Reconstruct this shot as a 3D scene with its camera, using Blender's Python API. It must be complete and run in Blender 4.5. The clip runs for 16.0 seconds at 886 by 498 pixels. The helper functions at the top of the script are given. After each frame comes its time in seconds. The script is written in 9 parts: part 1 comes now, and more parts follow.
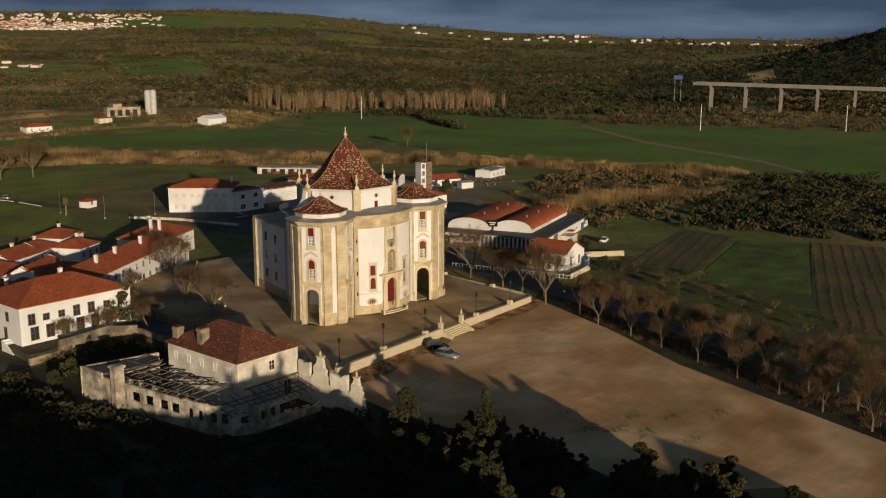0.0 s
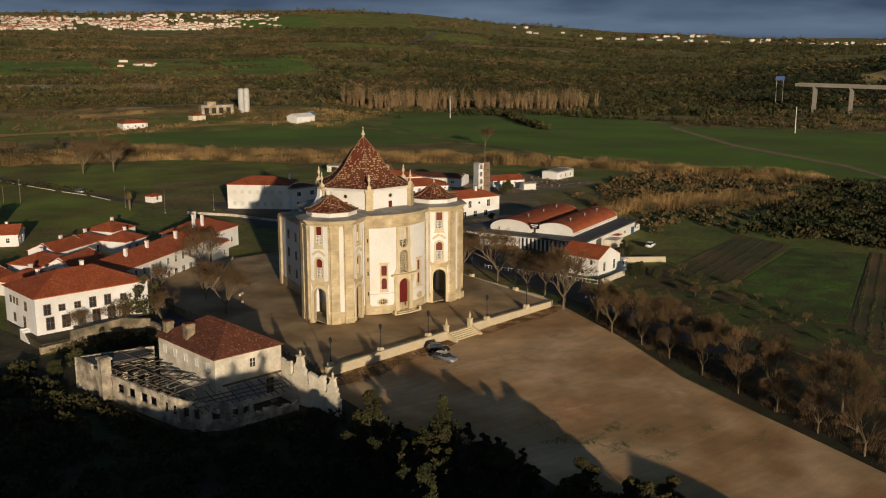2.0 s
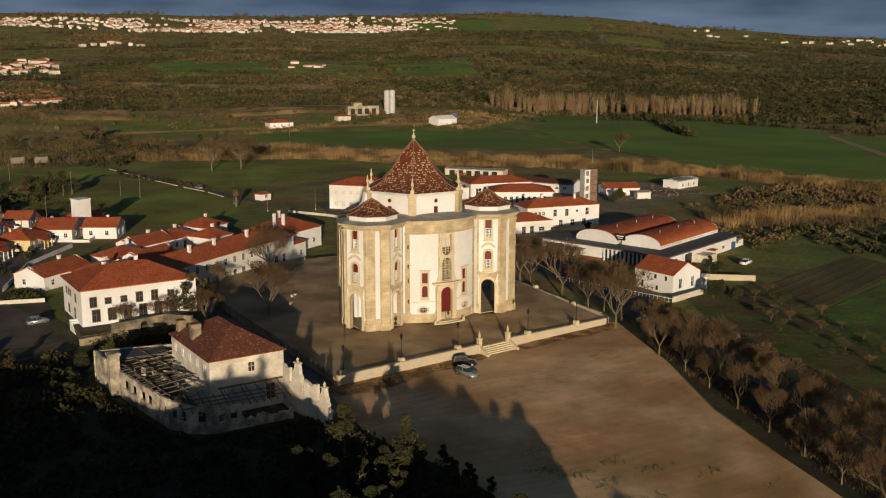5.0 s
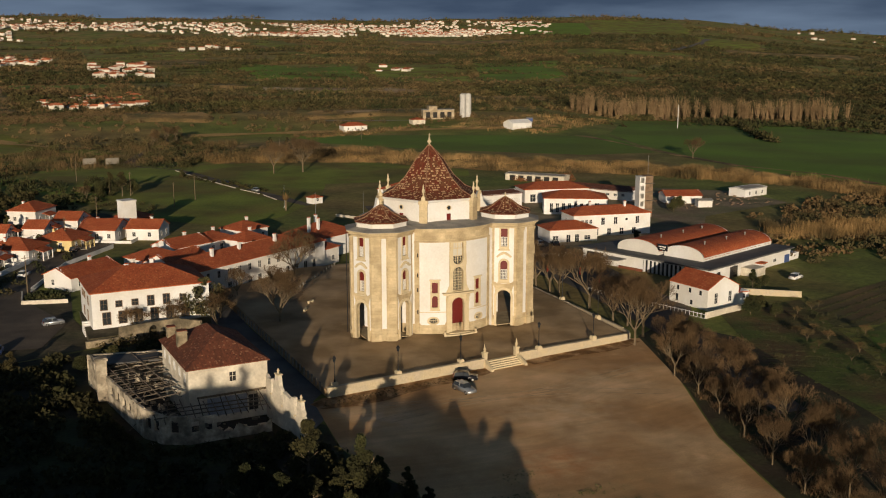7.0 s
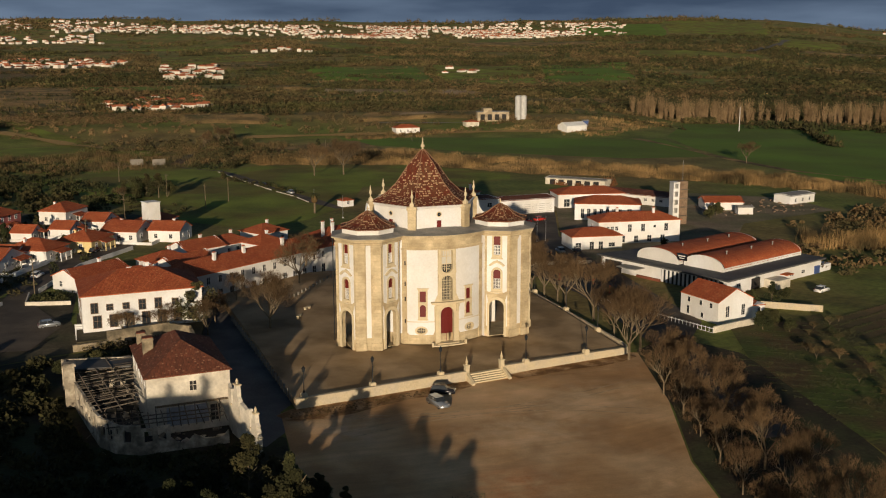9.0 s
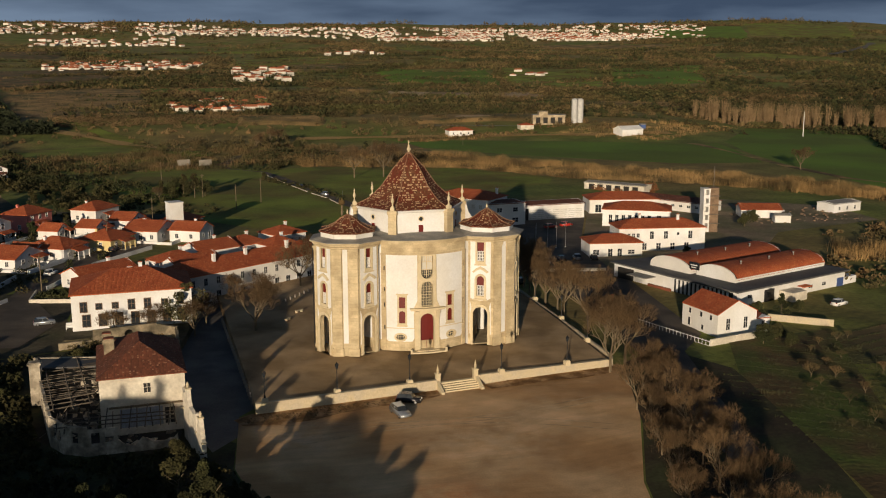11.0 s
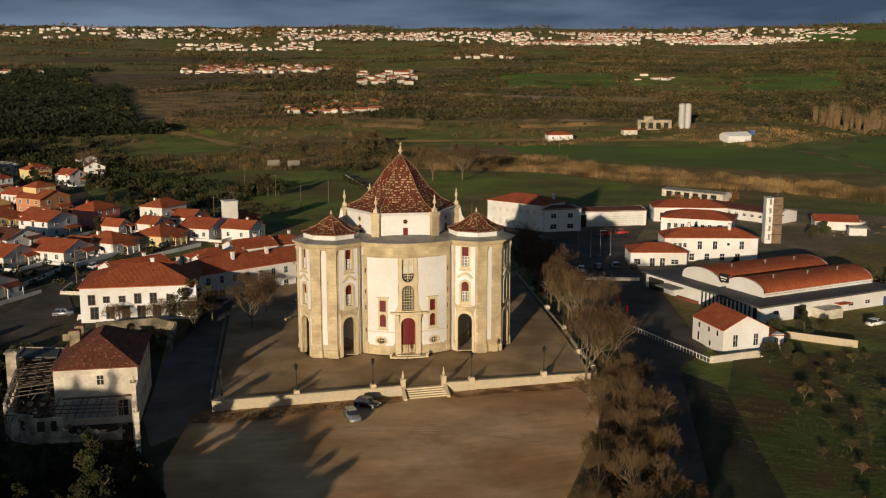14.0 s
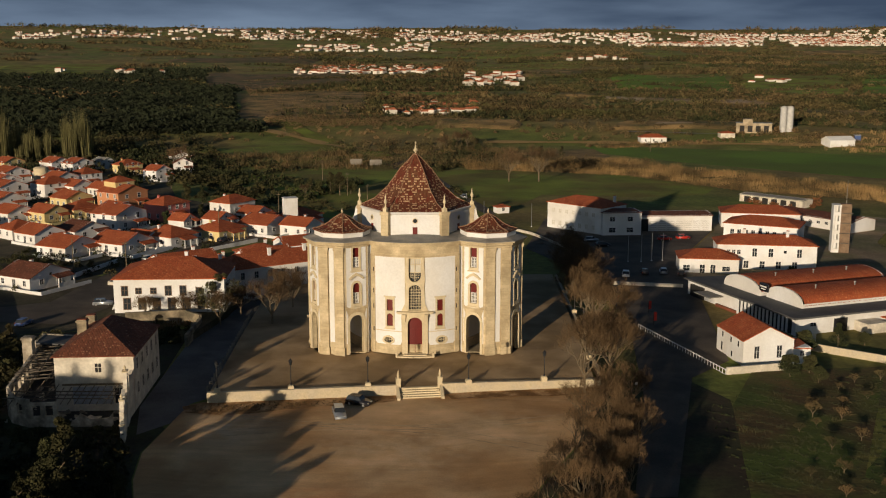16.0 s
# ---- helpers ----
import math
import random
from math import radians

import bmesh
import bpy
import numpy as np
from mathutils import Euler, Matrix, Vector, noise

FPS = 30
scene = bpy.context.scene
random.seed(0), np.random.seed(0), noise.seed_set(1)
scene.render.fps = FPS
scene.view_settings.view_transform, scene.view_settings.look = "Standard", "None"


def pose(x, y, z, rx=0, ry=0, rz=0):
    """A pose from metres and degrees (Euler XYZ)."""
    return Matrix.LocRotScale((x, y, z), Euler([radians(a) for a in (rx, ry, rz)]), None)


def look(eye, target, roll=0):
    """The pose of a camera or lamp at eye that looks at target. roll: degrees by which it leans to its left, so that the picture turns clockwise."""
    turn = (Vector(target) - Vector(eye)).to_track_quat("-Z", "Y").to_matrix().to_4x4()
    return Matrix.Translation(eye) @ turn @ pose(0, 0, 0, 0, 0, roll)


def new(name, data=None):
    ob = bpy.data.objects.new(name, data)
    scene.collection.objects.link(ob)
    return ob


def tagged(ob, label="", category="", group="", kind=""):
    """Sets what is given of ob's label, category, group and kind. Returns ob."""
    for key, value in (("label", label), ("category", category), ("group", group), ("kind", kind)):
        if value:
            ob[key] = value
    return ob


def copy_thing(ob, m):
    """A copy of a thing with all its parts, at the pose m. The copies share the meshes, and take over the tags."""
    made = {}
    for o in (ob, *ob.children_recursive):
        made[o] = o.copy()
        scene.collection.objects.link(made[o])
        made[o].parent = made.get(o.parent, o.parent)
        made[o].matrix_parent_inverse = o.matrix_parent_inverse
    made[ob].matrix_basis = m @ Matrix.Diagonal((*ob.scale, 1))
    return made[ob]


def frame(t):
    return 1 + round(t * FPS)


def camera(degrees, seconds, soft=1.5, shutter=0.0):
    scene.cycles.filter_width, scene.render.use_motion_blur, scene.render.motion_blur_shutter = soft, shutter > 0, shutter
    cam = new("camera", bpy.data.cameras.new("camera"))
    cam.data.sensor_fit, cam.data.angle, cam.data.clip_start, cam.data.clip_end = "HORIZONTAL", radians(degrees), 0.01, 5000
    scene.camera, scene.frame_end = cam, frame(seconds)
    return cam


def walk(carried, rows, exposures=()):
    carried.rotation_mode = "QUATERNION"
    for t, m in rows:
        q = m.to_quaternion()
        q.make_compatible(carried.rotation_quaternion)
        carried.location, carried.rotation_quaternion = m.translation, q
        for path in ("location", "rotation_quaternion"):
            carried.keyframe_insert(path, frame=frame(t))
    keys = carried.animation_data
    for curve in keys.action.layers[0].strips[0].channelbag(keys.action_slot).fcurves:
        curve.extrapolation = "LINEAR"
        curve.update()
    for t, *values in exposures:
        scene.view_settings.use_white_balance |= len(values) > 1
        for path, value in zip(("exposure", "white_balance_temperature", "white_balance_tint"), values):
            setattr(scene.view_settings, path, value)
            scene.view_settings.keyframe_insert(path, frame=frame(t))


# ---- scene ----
cam = camera(47.5, 16.0, soft=1.1)
PATH = [
    (0, (-136.55, -156.32, 53.271), (-135.125, -154.975, 52.868), -0.1),
    (0.5, (-132.643, -159.758, 53.227), (-131.252, -158.38, 52.824), -0.1),
    (1, (-128.599, -163.007, 53.158), (-127.244, -161.592, 52.756), -0.1),
    (1.5, (-124.555, -165.785, 53.231), (-123.245, -164.329, 52.828), -0.1),
    (2, (-120.442, -168.267, 53.127), (-119.18, -166.769, 52.724), -0.1),
    (2.5, (-116.384, -170.463, 53.051), (-115.173, -168.924, 52.65), -0.0),
    (3, (-112.35, -172.131, 52.95), (-111.188, -170.553, 52.551), 0.2),
    (3.5, (-107.827, -173.454, 52.875), (-106.713, -171.842, 52.476), 0.1),
    (4, (-103.435, -174.636, 52.745), (-102.366, -172.994, 52.347), 0.1),
    (4.5, (-99.235, -175.726, 52.648), (-98.21, -174.054, 52.251), 0.1),
    (5, (-95.195, -176.784, 52.591), (-94.215, -175.085, 52.194), 0.1),
    (7.5, (-73.643, -178.016, 52.203), (-72.869, -176.214, 51.814), 0.0),
    (8, (-69.571, -178.057, 52.255), (-68.83, -176.24, 51.866), -0.0),
    (8.5, (-65.429, -178.316, 52.271), (-64.722, -176.486, 51.884), 0.0),
    (9, (-61.116, -178.724, 52.261), (-60.444, -176.88, 51.874), -0.1),
    (11.5, (-39.054, -180.9, 51.921), (-38.568, -178.998, 51.541), -0.0),
    (12, (-34.567, -181.328, 51.823), (-34.121, -179.415, 51.444), -0.0),
    (12.5, (-30.04, -181.853, 51.714), (-29.637, -179.931, 51.337), -0.0),
    (13, (-25.473, -182.268, 51.66), (-25.112, -180.337, 51.284), 0.0),
    (13.5, (-20.857, -182.635, 51.495), (-20.545, -180.696, 51.121), -0.0),
    (14, (-16.194, -182.837, 51.344), (-15.938, -180.889, 50.971), 0.0),
    (14.5, (-11.437, -182.949, 51.276), (-11.241, -180.994, 50.904), 0.1),
    (15, (-6.811, -183.117, 51.307), (-6.672, -181.157, 50.934), 0.1),
    (15.5, (-2.114, -183.221, 51.177), (-2.032, -181.258, 50.805), 0.1),
    (16, (2.775, -183.113, 50.999), (2.799, -181.148, 50.628), 0.1),
]
walk(cam, [(t, look(eye, target, roll)) for t, eye, target, roll in PATH], exposures=((0, -0.29), (3.5, -0.21), (12, -0.2), (16, -0.25)))

# ---- world and sun ----
SUN_AZ = radians(25.0)      # light travels this far to the right of +y
SUN_EL = radians(8.5)
world = bpy.data.worlds.new("world")
scene.world = world
world.use_nodes = True
wn, wl = world.node_tree.nodes, world.node_tree.links
sky = wn.new("ShaderNodeTexSky")
sky.sky_type = "NISHITA"
sky.sun_disc = False
sky.sun_elevation = SUN_EL
sky.sun_rotation = math.pi + SUN_AZ
sky.dust_density = 0.8
sky.ozone_density = 2.8
bg = wn["Background"]
bg.inputs["Strength"].default_value = 0.056
wl.new(sky.outputs["Color"], bg.inputs["Color"])

sun_data = bpy.data.lights.new("sun", "SUN")
sun_data.energy = 5.0
sun_data.angle = radians(0.6)
sun_data.color = (1.0, 0.805, 0.575)
sun = new("sun", sun_data)
sun.matrix_world = look((-math.sin(SUN_AZ) * 100, -math.cos(SUN_AZ) * 100, 100 * math.tan(SUN_EL)), (0, 0, 0))

# ---- materials ----
def mat(name, base, rough=0.85, vary=0.25, scale=0.6, fine=9.0, bump=0.0, metal=0.0, second=None, mix_scale=0.15, spec=0.3, rand=0.0, course=0.0, island=0.0, streak=0.0, stains=()):
    """A surface with broad stains, fine grain, an optional second colour in patches and a fine relief."""
    m = bpy.data.materials.new(name)
    m.use_nodes = True
    n, l = m.node_tree.nodes, m.node_tree.links
    b = n["Principled BSDF"]
    b.inputs["Roughness"].default_value = rough
    b.inputs["Metallic"].default_value = metal
    b.inputs["Specular IOR Level"].default_value = spec
    co = n.new("ShaderNodeTexCoord")
    geo = n.new("ShaderNodeNewGeometry")
    pos = geo.outputs["Position"]

    def tex(s, detail=4.0):
        t = n.new("ShaderNodeTexNoise")
        t.inputs["Scale"].default_value, t.inputs["Detail"].default_value = s, detail
        l.new(pos, t.inputs["Vector"])
        return t.outputs["Fac"]

    def ramp(fac, lo, hi):
        r = n.new("ShaderNodeMapRange")
        r.inputs[1].default_value, r.inputs[2].default_value = 0.3, 0.7
        r.inputs[3].default_value, r.inputs[4].default_value = lo, hi
        l.new(fac, r.inputs[0])
        return r.outputs[0]

    def mul(a, b_):
        k = n.new("ShaderNodeMath")
        k.operation = "MULTIPLY"
        l.new(a, k.inputs[0])
        l.new(b_, k.inputs[1])
        return k.outputs[0]

    val = mul(ramp(tex(scale), 1 - vary, 1 + vary), ramp(tex(fine, 6.0), 1 - vary * 0.7, 1 + vary * 0.7))
    if rand:
        oi = n.new("ShaderNodeObjectInfo")
        rr = n.new("ShaderNodeMapRange")
        rr.inputs[3].default_value, rr.inputs[4].default_value = 1 - rand, 1 + rand
        l.new(oi.outputs["Random"], rr.inputs[0])
        val = mul(val, rr.outputs[0])
    if island:
        ri = n.new("ShaderNodeMapRange")
        ri.inputs[3].default_value, ri.inputs[4].default_value = 1 - island, 1 + island
        l.new(geo.outputs["Random Per Island"], ri.inputs[0])
        val = mul(val, ri.outputs[0])
    if streak:
        # long faint drag marks, swirling
        for turn, across in ((14, 1.1), (-28, 0.8), (62, 0.9)):
            wob = n.new("ShaderNodeTexNoise")
            wob.inputs["Scale"].default_value = 0.035
            l.new(pos, wob.inputs["Vector"])
            sw = n.new("ShaderNodeVectorMath")
            sw.operation = "MULTIPLY_ADD"
            sw.inputs[1].default_value = (14, 14, 0)
            l.new(wob.outputs["Color"], sw.inputs[0])
            l.new(pos, sw.inputs[2])
            ms = n.new("ShaderNodeMapping")
            ms.inputs["Rotation"].default_value = (0, 0, radians(turn))
            ms.inputs["Scale"].default_value = (0.05, across, 1)
            l.new(sw.outputs[0], ms.inputs["Vector"])
            ns = n.new("ShaderNodeTexNoise")
            ns.inputs["Scale"].default_value, ns.inputs["Detail"].default_value = 1.0, 9.0
            l.new(ms.outputs["Vector"], ns.inputs["Vector"])
            val = mul(val, ramp(ns.outputs["Fac"], 1 - streak, 1 + streak))
    if course:
        # squared blocks: each a little lighter or darker, with fine dark bed joints
        mp = n.new("ShaderNodeMapping")
        mp.inputs["Scale"].default_value = (0.8, 0.8, 1 / course)
        l.new(pos, mp.inputs["Vector"])
        fl = n.new("ShaderNodeVectorMath")
        fl.operation = "FLOOR"
        l.new(mp.outputs["Vector"], fl.inputs[0])
        wn_ = n.new("ShaderNodeTexWhiteNoise")
        l.new(fl.outputs[0], wn_.inputs["Vector"])
        rr = n.new("ShaderNodeMapRange")
        rr.inputs[3].default_value, rr.inputs[4].default_value = 0.92, 1.07
        l.new(wn_.outputs["Value"], rr.inputs[0])
        val = mul(val, rr.outputs[0])
        fr = n.new("ShaderNodeVectorMath")
        fr.operation = "FRACTION"
        l.new(mp.outputs["Vector"], fr.inputs[0])
        sz = n.new("ShaderNodeSeparateXYZ")
        l.new(fr.outputs[0], sz.inputs[0])
        lt = n.new("ShaderNodeMath")
        lt.operation = "GREATER_THAN"
        lt.inputs[1].default_value = 0.06
        l.new(sz.outputs["Z"], lt.inputs[0])
        jr = n.new("ShaderNodeMapRange")
        jr.inputs[3].default_value, jr.inputs[4].default_value = 0.8, 1.0
        l.new(lt.outputs[0], jr.inputs[0])
        val = mul(val, jr.outputs[0])
    col = n.new("ShaderNodeRGB")
    col.outputs[0].default_value = (*base, 1)
    out = col.outputs[0]
    if second:
        mx = n.new("ShaderNodeMix")
        mx.data_type = "RGBA"
        mx.inputs[6].default_value, mx.inputs[7].default_value = (*base, 1), (*second, 1)
        l.new(ramp(tex(mix_scale, 8.0), -0.6, 1.6), mx.inputs[0])
        mx.clamp_factor = True
        out = mx.outputs[2]
    for sx, sy, reach, tint in stains:
        # a patch of other soil round a point, ragged at its rim
        ds = n.new("ShaderNodeVectorMath")
        ds.operation = "DISTANCE"
        ds.inputs[1].default_value = (sx, sy, -1.8)
        l.new(pos, ds.inputs[0])
        fall = n.new("ShaderNodeMapRange")
        fall.inputs[1].default_value, fall.inputs[2].default_value = reach, reach * 0.15
        l.new(ds.outputs["Value"], fall.inputs[0])
        mz = n.new("ShaderNodeMix")
        mz.data_type = "RGBA"
        l.new(mul(fall.outputs[0], ramp(tex(0.45, 8.0), 0.0, 1.0)), mz.inputs[0])
        l.new(out, mz.inputs[6])
        mz.inputs[7].default_value = (*tint, 1)
        out = mz.outputs[2]
    hs = n.new("ShaderNodeHueSaturation")
    l.new(val, hs.inputs["Value"])
    l.new(out, hs.inputs["Color"])
    l.new(hs.outputs["Color"], b.inputs["Base Color"])
    if bump:
        bp = n.new("ShaderNodeBump")
        bp.inputs["Strength"].default_value = 1.0
        bp.inputs["Distance"].default_value = bump
        l.new(tex(fine * 0.7, 5.0), bp.inputs["Height"])
        l.new(bp.outputs["Normal"], b.inputs["Normal"])
    return m


def tile_mat(name, a, b, light, light_share, tile=0.24, course=0.38):
    """Clay roof tiles from a roof's own metres: courses up the slope, channels across, single tiles paler, pale mortar at some heads."""
    m = bpy.data.materials.new(name)
    m.use_nodes = True
    n, l = m.node_tree.nodes, m.node_tree.links
    p = n["Principled BSDF"]
    p.inputs["Roughness"].default_value = 0.85
    p.inputs["Specular IOR Level"].default_value = 0.25
    uv = n.new("ShaderNodeUVMap")
    mp = n.new("ShaderNodeMapping")
    mp.inputs["Scale"].default_value = (1 / tile, 1 / course, 1)
    l.new(uv.outputs["UV"], mp.inputs["Vector"])
    fl = n.new("ShaderNodeVectorMath")
    fl.operation = "FLOOR"
    l.new(mp.outputs["Vector"], fl.inputs[0])
    fr = n.new("ShaderNodeVectorMath")
    fr.operation = "FRACTION"
    l.new(mp.outputs["Vector"], fr.inputs[0])
    sx = n.new("ShaderNodeSeparateXYZ")
    l.new(fr.outputs[0], sx.inputs[0])
    wn_ = n.new("ShaderNodeTexWhiteNoise")
    wn_.noise_dimensions = "2D"
    l.new(fl.outputs[0], wn_.inputs["Vector"])
    sep = n.new("ShaderNodeSeparateColor")
    l.new(wn_.outputs["Color"], sep.inputs["Color"])
    geo = n.new("ShaderNodeNewGeometry")
    big = n.new("ShaderNodeTexNoise")
    big.inputs["Scale"].default_value, big.inputs["Detail"].default_value = 0.35, 5
    l.new(geo.outputs["Position"], big.inputs["Vector"])

    def math2(op, x, y, z=None):
        k = n.new("ShaderNodeMath")
        k.operation = op
        for i, q in enumerate((x, y, z)):
            if q is None:
                continue
            if isinstance(q, (int, float)):
                k.inputs[i].default_value = q
            else:
                l.new(q, k.inputs[i])
        return k.outputs[0]

    blend = math2("ADD", math2("MULTIPLY_ADD", big.outputs["Fac"], 1.6, -0.6), math2("MULTIPLY", sep.outputs["Red"], 0.5))
    mx = n.new("ShaderNodeMix")
    mx.data_type = "RGBA"
    mx.inputs[6].default_value, mx.inputs[7].default_value = (*a, 1), (*b, 1)
    l.new(blend, mx.inputs[0])
    share = math2("MULTIPLY_ADD", math2("SUBTRACT", big.outputs["Fac"], 0.5), light_share * 2.0, light_share)
    pale = math2("MULTIPLY", math2("LESS_THAN", sep.outputs["Green"], share), math2("LESS_THAN", sx.outputs["Y"], 0.62))
    m2 = n.new("ShaderNodeMix")
    m2.data_type = "RGBA"
    l.new(pale, m2.inputs[0])
    l.new(mx.outputs[2], m2.inputs[6])
    m2.inputs[7].default_value = (*light, 1)
    hs = n.new("ShaderNodeHueSaturation")
    l.new(math2("MULTIPLY_ADD", sep.outputs["Blue"], 0.36, 0.82), hs.inputs["Value"])
    l.new(m2.outputs[2], hs.inputs["Color"])
    l.new(hs.outputs["Color"], p.inputs["Base Color"])
    height = math2("ADD", math2("PINGPONG", sx.outputs["X"], 0.5), math2("MULTIPLY", sx.outputs["Y"], -0.5))
    bp = n.new("ShaderNodeBump")
    bp.inputs["Distance"].default_value = 0.06
    l.new(height, bp.inputs["Height"])
    l.new(bp.outputs["Normal"], p.inputs["Normal"])
    return m


STUCCO = mat("white_stucco", (0.75, 0.755, 0.755), 0.9, 0.07, 0.25, 3.0, 0.01, second=(0.66, 0.645, 0.61), mix_scale=0.12)
STUCCO_OLD = mat("weathered_stucco", (0.66, 0.61, 0.51), 0.95, 0.16, 0.5, 2.5, 0.02, second=(0.55, 0.50, 0.41), mix_scale=0.4)
RUIN_WALL = mat("mouldy_render", (0.52, 0.46, 0.36), 0.95, 0.28, 0.7, 2.5, 0.03, second=(0.22, 0.19, 0.145), mix_scale=0.4)
YARD_WALL = mat("brown_rubble_wall", (0.30, 0.245, 0.165), 0.95, 0.3, 0.6, 2.5, 0.04, second=(0.13, 0.11, 0.075), mix_scale=0.35)
STONE = mat("limestone", (0.54, 0.445, 0.285), 0.85, 0.14, 0.35, 3.5, 0.03, second=(0.42, 0.335, 0.205), mix_scale=0.3, course=0.62)
STONE_PALE = mat("pale_limestone", (0.58, 0.49, 0.325), 0.85, 0.10, 0.6, 4.0, 0.02)
WALL_STONE = mat("parapet_render", (0.58, 0.49, 0.33), 0.9, 0.16, 0.5, 4.0, 0.03, second=(0.44, 0.38, 0.28), mix_scale=0.5)
RED_PAINT = mat("dark_red_paint", (0.125, 0.014, 0.012), 0.5, 0.10, 1.0, 8.0)
# near-black colour that paints the shade of insides and openings
INTERIOR_SHADE = mat("interior_shade", (0.03, 0.028, 0.026), 0.9, 0.2)
GLASS = mat("window_glass", (0.03, 0.035, 0.04), 0.08, 0.1, spec=0.6)
LEAD = mat("grey_roof_sheet", (0.23, 0.225, 0.21), 0.7, 0.18, 0.5, 4.0, 0.01, second=(0.30, 0.28, 0.24), mix_scale=0.4)
IRON = mat("black_iron", (0.03, 0.03, 0.032), 0.5, 0.15, metal=0.4)
TILE_ORANGE = tile_mat("orange_clay_tile", (0.31, 0.068, 0.026), (0.43, 0.118, 0.045), (0.46, 0.16, 0.07), 0.08)
TILE_BROWN = tile_mat("weathered_clay_tile", (0.10, 0.040, 0.024), (0.20, 0.066, 0.036), (0.28, 0.14, 0.085), 0.10)
TILE_CHURCH = tile_mat("old_church_tile", (0.135, 0.020, 0.011), (0.12, 0.06, 0.028), (0.40, 0.27, 0.16), 0.30, 0.26, 0.5)
GRAVEL = mat("gravel_yard", (0.66, 0.44, 0.232), 0.95, 0.2, 0.15, 5.0, 0.03, second=(0.47, 0.27, 0.115), mix_scale=0.07, streak=0.045, stains=((-11.5, -70.5, 9.0, (0.52, 0.215, 0.075)), (-22, -35, 11, (0.40, 0.215, 0.085)), (14, -30, 12, (0.42, 0.235, 0.095)), (26, -34, 9, (0.44, 0.25, 0.11)), (-8, -80, 11, (0.42, 0.27, 0.12)), (6, -78, 12, (0.45, 0.28, 0.13)), (-2, -52, 14, (0.70, 0.50, 0.29)), (12, -44, 12, (0.70, 0.50, 0.29)), (-26, -44, 8, (0.70, 0.52, 0.33))))
COBBLE = mat("terrace_cobble", (0.255, 0.172, 0.085), 0.9, 0.22, 0.15, 8.0, 0.025, second=(0.42, 0.30, 0.17), mix_scale=0.09)
ASPHALT = mat("asphalt", (0.082, 0.068, 0.054), 0.9, 0.2, 0.2, 3.0, 0.01, second=(0.11, 0.088, 0.066), mix_scale=0.1)
GROUND = mat("scrub_ground", (0.205, 0.155, 0.05), 1.0, 0.35, 0.05, 0.8, 0.2, second=(0.125, 0.15, 0.028), mix_scale=0.012)
MEADOW = mat("meadow_grass", (0.175, 0.215, 0.028), 1.0, 0.3, 0.05, 1.6, 0.14, second=(0.15, 0.13, 0.026), mix_scale=0.03)
CROP = mat("crop_green", (0.118, 0.21, 0.018), 1.0, 0.16, 0.02, 1.4, 0.14, second=(0.105, 0.155, 0.018), mix_scale=0.015)
DRY = mat("dry_grass", (0.32, 0.205, 0.08), 1.0, 0.3, 0.05, 0.8, 0.35, second=(0.10, 0.09, 0.03), mix_scale=0.04)
PLOUGH = mat("ploughed_soil", (0.17, 0.105, 0.048), 1.0, 0.25, 0.1, 1.0, 0.08, second=(0.07, 0.07, 0.025), mix_scale=0.05)
TRACK = mat("sandy_track", (0.30, 0.21, 0.12), 1.0, 0.2, 0.2, 1.0)
DIRT = mat("trodden_dirt", (0.25, 0.19, 0.12), 0.95, 0.25, 0.1, 1.5, 0.03, second=(0.15, 0.14, 0.07), mix_scale=0.06)
REED = mat("dry_reed", (0.32, 0.205, 0.085), 1.0, 0.4, 0.08, 0.6, second=(0.10, 0.072, 0.032), mix_scale=0.06)
LEAF_DARK = mat("dark_foliage", (0.032, 0.038, 0.013), 1.0, 0.4, 0.15, 1.0, second=(0.052, 0.044, 0.016), mix_scale=0.03)
LEAF_GREEN = mat("green_foliage", (0.034, 0.042, 0.014), 0.95, 0.35, 0.3, 2.0, second=(0.055, 0.052, 0.018), mix_scale=0.1)
BRUSH = mat("brown_brush", (0.155, 0.10, 0.045), 1.0, 0.35, 0.2, 1.0, second=(0.07, 0.06, 0.025), mix_scale=0.06)
WOOD_OLIVE = mat("winter_wood_olive", (0.066, 0.064, 0.022), 1.0, 0.3, 0.02, 0.15, second=(0.115, 0.08, 0.036), mix_scale=0.008, island=0.3)
HEATH = mat("brown_heath", (0.20, 0.13, 0.06), 1.0, 0.3, 0.02, 0.15, second=(0.12, 0.085, 0.04), mix_scale=0.012, island=0.25)
WOOD_BROWN = mat("winter_wood_brown", (0.135, 0.096, 0.042), 1.0, 0.3, 0.02, 0.15, second=(0.07, 0.055, 0.024), mix_scale=0.008, island=0.3)
OLIVE = mat("olive_foliage", (0.085, 0.075, 0.03), 0.95, 0.35, 0.4, 2.0, second=(0.05, 0.05, 0.022), mix_scale=0.3)
ORCHARD = mat("orchard_grass", (0.072, 0.098, 0.018), 1.0, 0.35, 0.12, 1.6, 0.12, second=(0.105, 0.07, 0.028), mix_scale=0.08)
BARK = mat("pale_bark", (0.15, 0.115, 0.072), 0.95, 0.3, 1.0, 6.0, 0.02)
TWIG = mat("twig_brown", (0.115, 0.073, 0.036), 1.0, 0.25, 0.5, 3.0, rand=0.25)
ROOF_GREY = mat("dark_grey_roofing", (0.085, 0.085, 0.085), 0.75, 0.2, 0.3, 2.0, 0.01)
